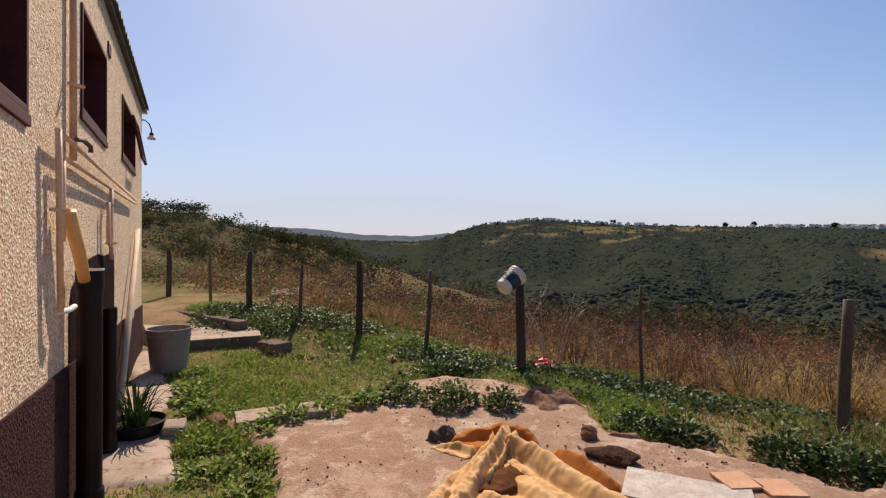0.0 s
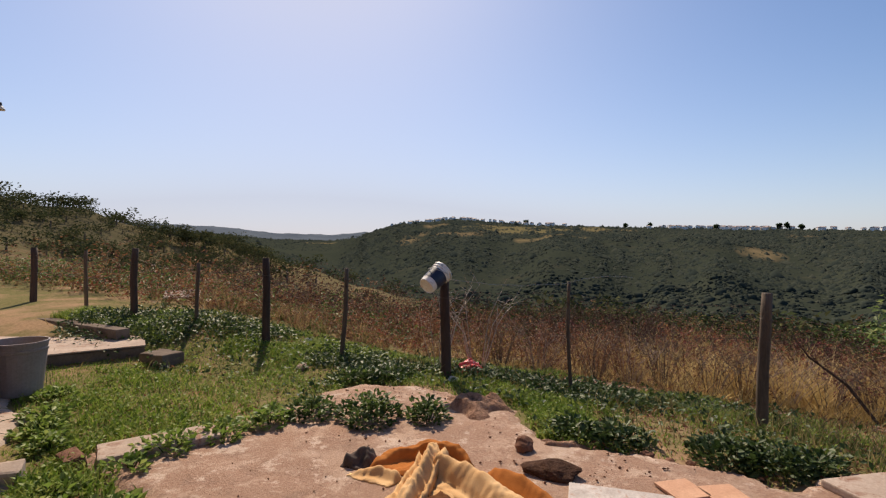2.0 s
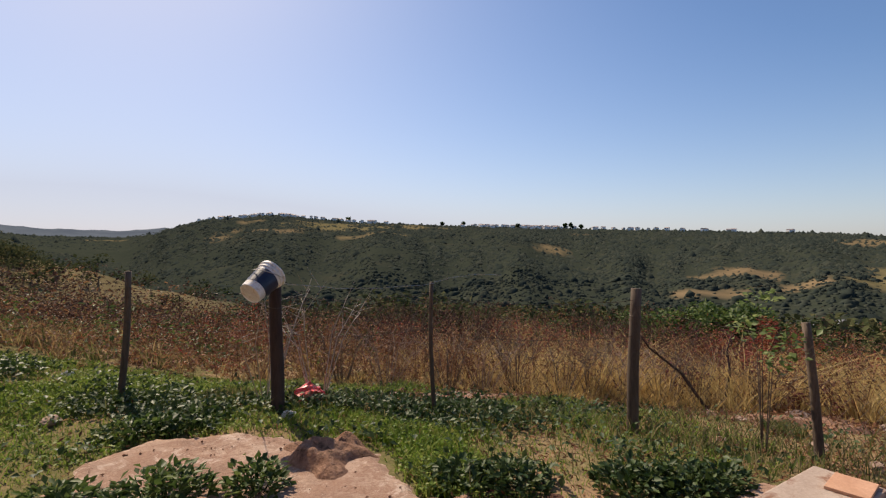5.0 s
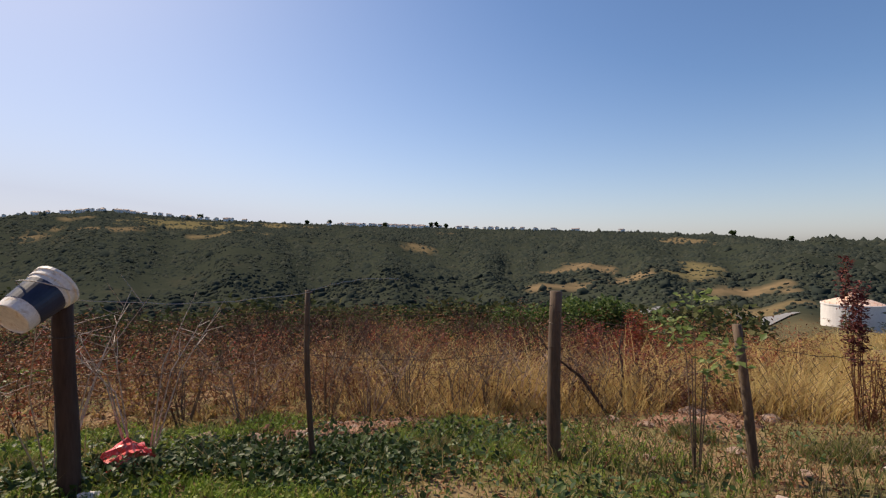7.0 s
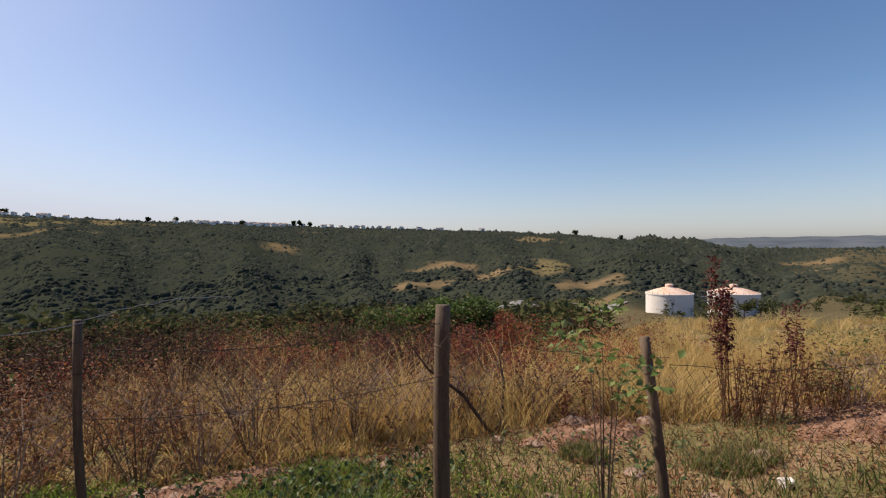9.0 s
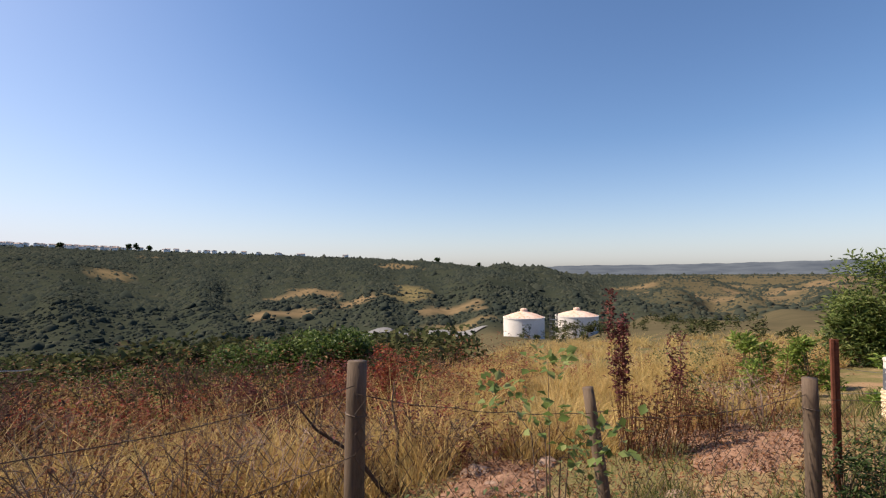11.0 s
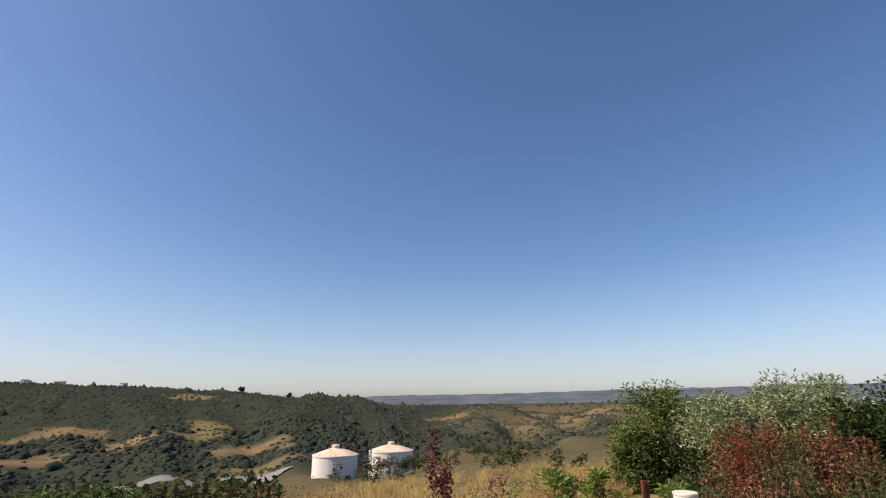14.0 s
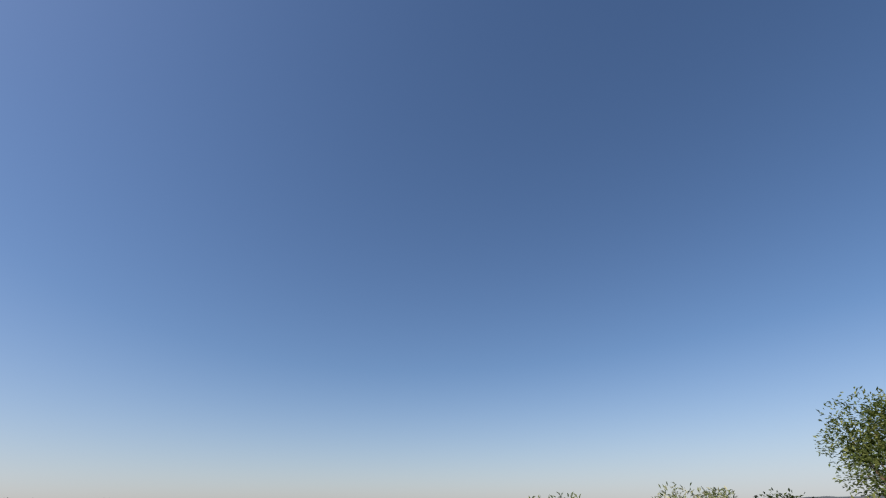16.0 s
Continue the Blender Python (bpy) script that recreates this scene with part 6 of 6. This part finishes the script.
def shrub(name, x, y, rx, h, mat, label, n=2600, size=0.11, base=0.25, category="bush", trunk=0.05, narrow=0.4, shape=None, group="", up=0.5, limbs=13):
    """A shrub or small tree: forked limbs, and leaves in uneven clumps about their ends."""
    z = on_land(x, y)
    p = thing(name, label, category, (x, y, z), 0, group)
    tips = []
    for i in range(limbs):
        a, el = rng.random() * 6.283, rng.random()
        q = rx * (0.35 + 0.65 * rng.random()) * math.sqrt(max(0.05, 1 - (el - 0.35) ** 2 * 1.6))
        tip = Vector((q * math.cos(a), q * math.sin(a), h * (base + (1 - base) * el * 0.97)))
        if shape:
            tip = Vector(shape(tip.x, tip.y, tip.z))
        knee = Vector((tip.x * 0.35, tip.y * 0.35, h * base * 0.6 + tip.z * 0.35))
        part("limb", tube([(0.02 * math.cos(a), 0.02 * math.sin(a), -0.1), knee, tip], [trunk, trunk * 0.5, trunk * 0.12], 6, caps=False), "bark", p)
        tips.append(tip)
    t = np.array(tips)
    k = rng.integers(0, len(t), n)
    spreadv = rng.normal(size=(n, 3))
    spreadv /= np.linalg.norm(spreadv, axis=1)[:, None]
    rad = (rx * 0.42) * rng.random(n) ** 0.45 * (0.6 + 0.7 * rng.random(len(t)))[k]
    pos = t[k] + spreadv * rad[:, None] * np.array([1, 1, 0.75])
    pos[:, 2] = np.maximum(pos[:, 2], 0.05)
    leaves("crown", pos, np.full(n, size), mat, p, up=up, narrow=narrow, out=spreadv * 0.8)
    return p


def polar(az, r, cx=1.3, cy=3.4):
    return cx - r * math.sin(radians(az)), cy + r * math.cos(radians(az))


# the bushes on the right
shrub("small_tree", *polar(-109.6, 16), 1.2, 2.62, "tree_leaf", "feathery fresh green young tree past the fence", 6500, 0.16, 0.05, "tree", 0.035, 0.3, limbs=60)
shrub("green_shrub", *polar(-109.3, 15.6), 1.25, 1.35, "weed", "low green leafy growth at the young tree's foot", 3500, 0.12, 0.05, "shrub", 0.03, 0.35, limbs=24)
shrub("small_tree", *polar(-107.6, 15.5), 0.7, 1.7, "tree_leaf", "feathery fresh green young tree past the fence", 3600, 0.13, 0.08, "tree", 0.04, 0.3, limbs=24)
shrub("silver_tree", *polar(-117, 15), 1.25, 1.9, "silver_leaf", "low tree with silvery white-green foliage", 9000, 0.13, 0.35, "tree", 0.05, 0.25, limbs=26)
shrub("silver_tree", *polar(-122, 15), 1.35, 2.0, "silver_leaf", "low tree with silvery white-green foliage", 9000, 0.13, 0.35, "tree", 0.05, 0.25, limbs=26)
for az, r, w, h, mat in ((-115.2, 11.5, 0.3, 1.55, "red_leaf"), (-116.4, 11.2, 0.5, 1.4, "red_leaf"), (-117.4, 11.6, 0.4, 1.6, "red_leaf"), (-118.3, 11.0, 0.5, 1.3, "weed"), (-119.2, 11.6, 0.45, 1.5, "red_leaf"), (-120.2, 11.0, 0.5, 1.2, "weed"), (-121.2, 11.4, 0.5, 1.35, "red_leaf"), (-122.0, 11.0, 0.5, 1.15, "russet"), (-123.2, 11.2, 0.5, 1.2, "plum_leaf"), (-124.4, 11.0, 0.5, 1.0, "russet"), (-113.4, 11.0, 0.5, 0.95, "weed"), (-111.8, 10.5, 0.5, 0.8, "weed"), (-118.8, 9.4, 0.6, 0.9, "russet"), (-121.5, 9.0, 0.6, 0.85, "weed"), (-115.8, 9.2, 0.6, 0.8, "russet"), (-126, 9.5, 0.7, 0.9, "weed")):
    stalks("autumn_weeds", *polar(az, r), w, w, 22, h, mat, {"russet": "brown dying weeds standing under the bushes", "red_leaf": "tall weeds turned red and orange under the bushes", "plum_leaf": "dark plum weeds standing under the bushes", "weed": "green weeds standing under the bushes"}[mat], 40, 0.062, "autumn weeds")
for az, r, rx, h in ((-126, 13, 1.0, 1.3), (-130, 13, 1.1, 1.4), (-134, 12.5, 1.1, 1.5), (-128, 17, 1.3, 1.7)):
    shrub("green_shrub", *polar(az, r), rx, h, "deep_leaf", "dense dark green shrub past the fence", 3600, 0.11, 0.1, "shrub", 0.04, 0.5, group="green shrubs")
shrub("acacia_tree", *polar(-138.8, 14), 1.4, 3.4, "tree_leaf", "tall green tree rising at the edge of the field", 16000, 0.10, 0.2, "tree", 0.07, 0.4, limbs=34)
for az, r, rx, h in ((-99.3, 9.5, 0.42, 1.0), (-104.0, 10.8, 0.36, 0.85), (-110.5, 8.6, 0.3, 0.7)):
    shrub("green_shrub", *polar(az, r), rx, h, "bright_leaf", "fresh green leafy weed bush in the dry grass", 1500, 0.10, 0.1, "shrub", 0.02, 0.35, group="green weed bushes")
for az, r, rx, h in ((-43.5, 18, 1.0, 1.3), (-46.5, 17, 1.1, 1.2), (-49.5, 16, 1.0, 1.3), (-52, 15.5, 1.1, 1.35), (-54.5, 15, 1.0, 1.3), (-57, 15.5, 0.8, 1.0), (-39, 19, 1.0, 1.1), (-33, 19, 0.9, 1.0)):
    shrub("green_shrub", *polar(az, r), rx, h, "clump_leaf", "broad green shrub growing below the field", 2600, 0.13, 0.1, "shrub", 0.03, 0.55, group="shrubs below the field")
shrub("vine_sapling", 3.6, 3.84, 0.38, 1.28, "sapling_leaf", "thin straggling sapling with broad green leaves by the fence", 190, 0.052, 0.6, "sapling", 0.006, 0.75, limbs=5)
for x, y in ((5.1, 2.2), (5.5, 1.9), (5.0, 2.0), (5.8, 1.5), (4.85, 1.7)):
    shrub("thorn_weed", x, y, 0.22, 0.42, "weed", "tangled grey-green weed at the foot of the post", 420, 0.045, 0.1, "weed", 0.01, 0.3, group="weeds by the post")
# the bare bush behind the bucket post
def bare_bush(x, y, h, label, mat="twig", stout=1.0):
    z = on_land(x, y)
    p = thing("bare_bush", label, "bush", (x, y, z))
    for i in range(7 if mat == "pale_twig" else 12):
        a = rng.random() * 6.283
        q = h * (0.3 + 0.5 * rng.random())
        b = Vector((0.05 * math.cos(a), 0.05 * math.sin(a), -0.05))
        c = Vector((q * 0.45 * math.cos(a), q * 0.45 * math.sin(a), h * (0.3 + 0.35 * rng.random())))
        d = Vector((q * math.cos(a + 0.3), q * math.sin(a + 0.3), h * (0.7 + 0.35 * rng.random())))
        bm = tube([b, c, d], [0.007 * stout, 0.004 * stout, 0.0018 * stout], 5, caps=False)
        for k in range(4):
            s = c.lerp(d, 0.2 + 0.7 * rng.random())
            tube([s, s + Vector((rng.normal(), rng.normal(), 0.6 + rng.normal() * 0.5)) * 0.12], [0.004 * stout, 0.0015 * stout], 4, bm, caps=False)
        part("branch", bm, mat, p)


bare_bush(-0.05, 6.05, 1.12, "bare pale branching bush behind the bucket post", "pale_twig", 0.9)
bare_bush(0.42, 6.1, 1.15, "bare pale branching bush behind the bucket post", "pale_twig", 1.0)
for x, y, h in ((1.4, 7.2, 0.75), (2.2, 7.1, 0.85), (2.6, 6.9, 0.75), (3.1, 6.9, 0.9), (3.6, 6.6, 0.8), (4.0, 6.5, 0.75), (4.4, 6.3, 0.8), (4.8, 6.1, 0.7), (5.2, 5.9, 0.7), (5.8, 5.4, 0.6), (3.4, 7.6, 0.9), (4.6, 7.2, 0.9), (0.9, 7.6, 0.8), (7.4, 2.6, 0.6), (7.7, 2.2, 0.55)):
    bare_bush(x, y, h, "bare dead bush standing in the dry grass", "bark" if (x * 10) % 3 < 1.6 else "twig")


for i in range(24):
    az, r = rng.uniform(-52, 4), rng.uniform(8.4, 12.5)
    bare_bush(1.0 - r * math.sin(radians(az)), 2.5 + r * math.cos(radians(az)), rng.uniform(1.0, 1.5), "dark leafless bush in the thicket behind the dry grass", "thicket", 1.5)


def woodland():
    """Trees of the valley and of the spur, each a trunk and clumps of leaves, joined: too many to count."""
    pos, size, trunks = [], [], bmesh.new()

    def tree(x, y, rad, tall, n):
        z = on_land(x, y)
        lobes = rng.integers(4, 8)
        c = np.stack([rad * 0.55 * rng.normal(size=lobes), rad * 0.55 * rng.normal(size=lobes), tall * rng.uniform(0.35, 0.85, lobes)], 1)
        k = rng.integers(0, lobes, n)
        d = rng.normal(size=(n, 3))
        d /= np.linalg.norm(d, axis=1)[:, None]
        q = c[k] + d * (rad * 0.55 * rng.random(n) ** 0.3)[:, None] * np.array([1, 1, 0.7])
        q[:, 2] = np.maximum(q[:, 2], 0.1)
        pos.append(q + [x, y, z])
        size.append(np.full(n, rad * 0.2))
        tube([(x, y, z - 0.3), (x + 0.1, y, z + tall * 0.5)], [rad * 0.08, rad * 0.04], 5, trunks, caps=False)

    done = 0
    while done < 300:
        az, r = rng.uniform(-64, 22), 26 * (150 / 26) ** rng.random()
        if az < -50 and r > 60 or az > -2 and 26 < r < 100 and rng.random() < 0.8:
            continue
        x, y = -r * math.sin(radians(az)), r * math.cos(radians(az))
        s = rng.uniform(0.75, 1.25) * (1 + r / 120)
        tree(x, y, 1.3 * s, 1.65 * s, 240 if r < 70 else 150)
        done += 1
    done = 0
    while done < 760:
        az, r = rng.uniform(18, 66), rng.uniform(44, 98)
        x, y = -r * math.sin(radians(az)), r * math.cos(radians(az))
        if rng.random() > 0.25 + 0.75 * float(value_noise(x, y, 9, 61)):
            continue
        s = rng.uniform(0.35, 0.8) * (1.25 if r > 76 else 0.9)
        tree(x, y, 1.9 * s, 1.9 * s, 110)
        done += 1
    for az, r, s in ((-41.0, 26, 0.9), (-42.6, 27, 0.95), (-50.5, 21, 0.75), (-52.2, 20, 0.8), (-54, 20, 0.75), (-48.5, 22, 0.7), (-46, 22, 0.6), (-44, 20, 0.55), (-56, 19, 0.6), (-36, 24, 0.6), (-80.6, 60, 0.75), (-81.9, 60, 0.85), (-83.2, 59, 0.8), (-84.6, 59, 0.8), (27.5, 70, 1.2), (29, 72, 1.2), (25.8, 70, 1.1), (22.5, 74, 0.7)):
        tree(1.2 * (az < 0) - r * math.sin(radians(az)), 3.4 * (az < 0) + r * math.cos(radians(az)), 1.4 * s, 2.4 * s, 420)
    w = stuff(leaves("valley_woodland", np.concatenate(pos), np.concatenate(size), "bush_leaf", up=0.5, narrow=0.75), "dense dark green bush and trees in the valley", "woodland")
    part("trunks", trunks, "bark", w)


woodland()


def far_woodland():
    """Bush on the far slopes: low uneven crowns, joined."""
    n = 185000
    az = rng.uniform(-128, 36, n)
    rr = np.interp(az, AZ, RIDGE_R)
    r = np.where(rng.random(n) < 0.8, 120 + (np.minimum(rr, 1000) * 1.01 - 120) * rng.random(n) ** 0.8, rr * rng.uniform(0.5, 1.0, n))
    x, y = -r * np.sin(np.radians(az)), r * np.cos(np.radians(az))
    o, g = clearing(x, y)
    thick = 0.6 * step(value_noise(x, y, 46, 21), 0.25, 0.7) + 0.4 * step(value_noise(x, y, 15, 4), 0.3, 0.7)
    keep = (rng.random(n) < (1 - 0.95 * o) * (0.10 + 0.90 * thick)) & ~((r < 190) & (az < -54) & (rng.random(n) < 0.97)) & ~((r < 90) & (az < -72))
    x, y, r = x[keep], y[keep], r[keep]
    s = np.exp(0.5 * rng.normal(size=len(x))) * 1.15 * (0.45 + r / 1100)
    for near in (True, False):
        # a dome of one ring far off, of two closer by
        pick = (r < 330) == near
        k, turn = 6, np.arange(6) * math.pi / 3
        ring = lambda q, h: np.stack([q * np.cos(turn), q * np.sin(turn), np.full(k, h)], 1)
        v0 = np.concatenate([ring(1.0, -0.2), ring(0.75, 0.6), [[0, 0, 1.0]]] if near else [ring(1.0, -0.2), [[0, 0, 1.0]]])
        j, top = np.arange(k), len(v0) - 1
        jn = (j + 1) % k
        f0 = [np.stack([top - k + j, top - k + jn, np.full(k, top)], 1)]
        if near:
            f0 += [np.stack([j, jn, jn + k], 1), np.stack([j, jn + k, j + k], 1)]
        f0 = np.concatenate(f0)
        c = s[pick]
        n = len(c)
        v = v0[None] * (1 + 0.28 * rng.normal(size=(n, len(v0), 1))) * np.stack([c, c, c * rng.uniform(0.45, 0.85, n)], 1)[:, None]
        v += np.stack([x[pick], y[pick], land(x[pick], y[pick])], 1)[:, None]
        f = (f0[None] + np.arange(n)[:, None, None] * len(v0)).reshape(-1, 3)
        stuff(soup("far_woodland", v.reshape(-1, 3), f, "far_wood", smooth=True), "dark green bush covering the far slopes", "woodland")


far_woodland()


def ridge_trees():
    for az, s, wide in ((-9.6, 1.0, 1.2), (-20.3, 0.8, 0.8), (-22.8, 0.9, 1.4), (-34.3, 1.1, 0.7), (-34.9, 1.3, 0.5), (-36.0, 0.8, 1.0), (-29.0, 0.8, 1.2), (-66, 0.9, 1.6), (-70.8, 0.8, 1.3)):
        r = np.interp(az, AZ, RIDGE_R) * 0.995
        x, y = -r * math.sin(radians(az)), r * math.cos(radians(az))
        shrub("ridge_tree", x, y, 2.9 * s * wide, 6.6 * s, "deep_leaf", "dark tree standing on the far ridge", 260, 2.2, 0.3, "tree", 0.4, 0.8, group="trees on the ridge")


ridge_trees()


def dead_branch(a, b, label):
    a = Vector((*a, on_land(*a) + 0.02))
    b = Vector(b)
    p = thing("dead_branch", label, "branch", a)
    d = b - a
    part("stick", tube([Vector(), d * 0.4 + Vector((0.05, 0, 0.04)), d * 0.75 + Vector((-0.03, 0.02, 0)), d], [0.02, 0.017, 0.012, 0.005], 7, wobble=0.3), "post_dark", p)
    for k in range(3):
        s = d * (0.45 + 0.18 * k)
        part("twig", tube([s, s + Vector((0.12 * (-1) ** k, 0.05, 0.16))], [0.007, 0.002], 5), "post_dark", p)


dead_branch((4.95, 5.55), (4.25, 6.0, 0.42), "dark dead branch leaning in the dry grass")
dead_branch((5.4, 5.7), (5.9, 6.0, 0.25), "dark dead branch leaning in the dry grass")


def litter_bed():
    """Dead leaves and bits of straw lying on the ground."""
    x, y = spread(42000, -4, 9, 1.5, 8.0)
    more = np.exp(-(((x - 6.7) / 1.3) ** 2 + ((y - 2.6) / 0.7) ** 2)) + np.exp(-(((x - 5.5) / 1.3) ** 2 + ((y - 4.75) / 0.6) ** 2)) + np.exp(-(((x - 2.7) / 2.0) ** 2 + ((y - 6.25) / 0.5) ** 2))
    keep = (bare(x, y) < 0.0) & (past_fence(x, y) < 1.2) & (wall_gap(x, y) > 0.6) & (rng.random(len(x)) < (0.15 + 0.85 * step(x + 0.6 * patchy(x, y, 1.2, 1) * 4, 1.5, 4.0)) * (0.3 + 0.7 * patchy(x, y, 1.8, 0.2)) + 0.5 * more)
    x, y = x[keep], y[keep]
    pos = grounded(x, y)
    pos[:, 2] += 0.07 * np.minimum(more[keep], 1) * rng.random(len(x))
    pos[:, 2] += 0.012 + 0.03 * rng.random(len(x))
    stuff(leaves("dead_litter", pos, np.full(len(x), 0.05), "russet", up=0.1, narrow=0.3), "dead leaves and straw lying on the ground", "litter")


litter_bed()


def earth_mound(cx, cy, rx, ry, h, label):
    n = 80
    u, v = np.meshgrid(np.linspace(-1.1, 1.1, n), np.linspace(-1.1, 1.1, n), indexing="ij")
    x, y = cx + u * rx, cy + v * ry
    d = np.hypot(u, v) + 0.12 * np.sin(u * 7 + v * 3) + 0.08 * np.sin(v * 11)
    lump = 0.35 + 0.9 * value_noise(x, y, 0.38, cx, 4) + 0.35 * (value_noise(x, y, 0.09, cy, 2) - 0.5)
    z = land(x, y) - 0.04 + (h + 0.04) * (1 - step(d, 0.15, 1.0)) * lump + 0.02 * (1 - step(d, 0.7, 1.0))
    idx = np.arange(n * n).reshape(n, n)
    q = np.stack([idx[:-1, :-1], idx[1:, :-1], idx[1:, 1:], idx[:-1, 1:]], -1).reshape(-1, 4)
    tagged(soup("earth_mound", np.stack([x, y, z], -1).reshape(-1, 3), q, "earth", smooth=True), label, "earth mound")


earth_mound(0.30, 4.5, 0.42, 0.5, 0.11, "brown earth spilled over the tip of the slab")
earth_mound(0.95, 3.62, 0.4, 0.14, 0.07, "brown earth washed along the slab's edge")
earth_mound(6.7, 2.6, 1.4, 0.7, 0.06, "heap of reddish earth by the fence")
earth_mound(5.5, 4.75, 1.3, 0.6, 0.07, "low patch of bare reddish earth past the fence")
earth_mound(2.4, 6.3, 1.9, 0.42, 0.05, "low bank of bare earth along the field")
for i in range(70):
    x = 0.5 + 3.2 * rng.random()
    y = float(np.interp(x, FIELD_X, FIELD_Y)) - 0.55 + 0.4 * rng.random()
    r = 0.03 + 0.06 * rng.random() ** 2
    rock(x, y, (r, r * 0.8, r * 0.5), 40 + i, "stone" if i % 3 else "brown_rock", "small reddish rubble along the field's edge", "rubble", "rubble", "rubble along the field's edge")
for i in range(16):
    x, y = 4.6 + 1.9 * rng.random(), 4.35 + 0.8 * rng.random()
    r = 0.025 + 0.05 * rng.random()
    rock(x, y, (r, r * 0.8, r * 0.4), 80 + i, "stone", "small reddish rubble on the bare earth", "rubble", "rubble", "rubble on the earth patch")


def crumbs():
    """Crumbs of earth and grit lying on the slab, thickest towards its edges."""
    x, y = spread(9000, -2.4, 3.2, 1.2, 5.2)
    d = bare(x, y)
    keep = (d > 0.03) & (rng.random(len(x)) < 0.04 + 0.5 * step(value_noise(x, y, 0.5, 71), 0.5, 0.8) * (1 - 0.7 * step(d, 0.2, 0.7)))
    x, y = x[keep], y[keep]
    n = len(x)
    r = 0.003 + 0.010 * rng.random(n) ** 3
    base = np.array([[1, 0, 0], [0, 1, 0], [-1, 0, 0], [0, -1, 0], [0, 0, 0.8], [0, 0, -0.8]])
    tri = np.array([[0, 1, 4], [1, 2, 4], [2, 3, 4], [3, 0, 4], [1, 0, 5], [2, 1, 5], [3, 2, 5], [0, 3, 5]])
    v = base[None] * (1 + 0.35 * rng.normal(size=(n, 6, 1))) * r[:, None, None]
    v = v + np.stack([x, y, land(x, y) + 0.036 + r * 0.5], 1)[:, None]
    f = (tri[None] + np.arange(n)[:, None, None] * 6).reshape(-1, 3)
    stuff(soup("earth_crumbs", v.reshape(-1, 3), f, "brown_rock"), "crumbs of brown earth and grit on the slab", "grit")


crumbs()
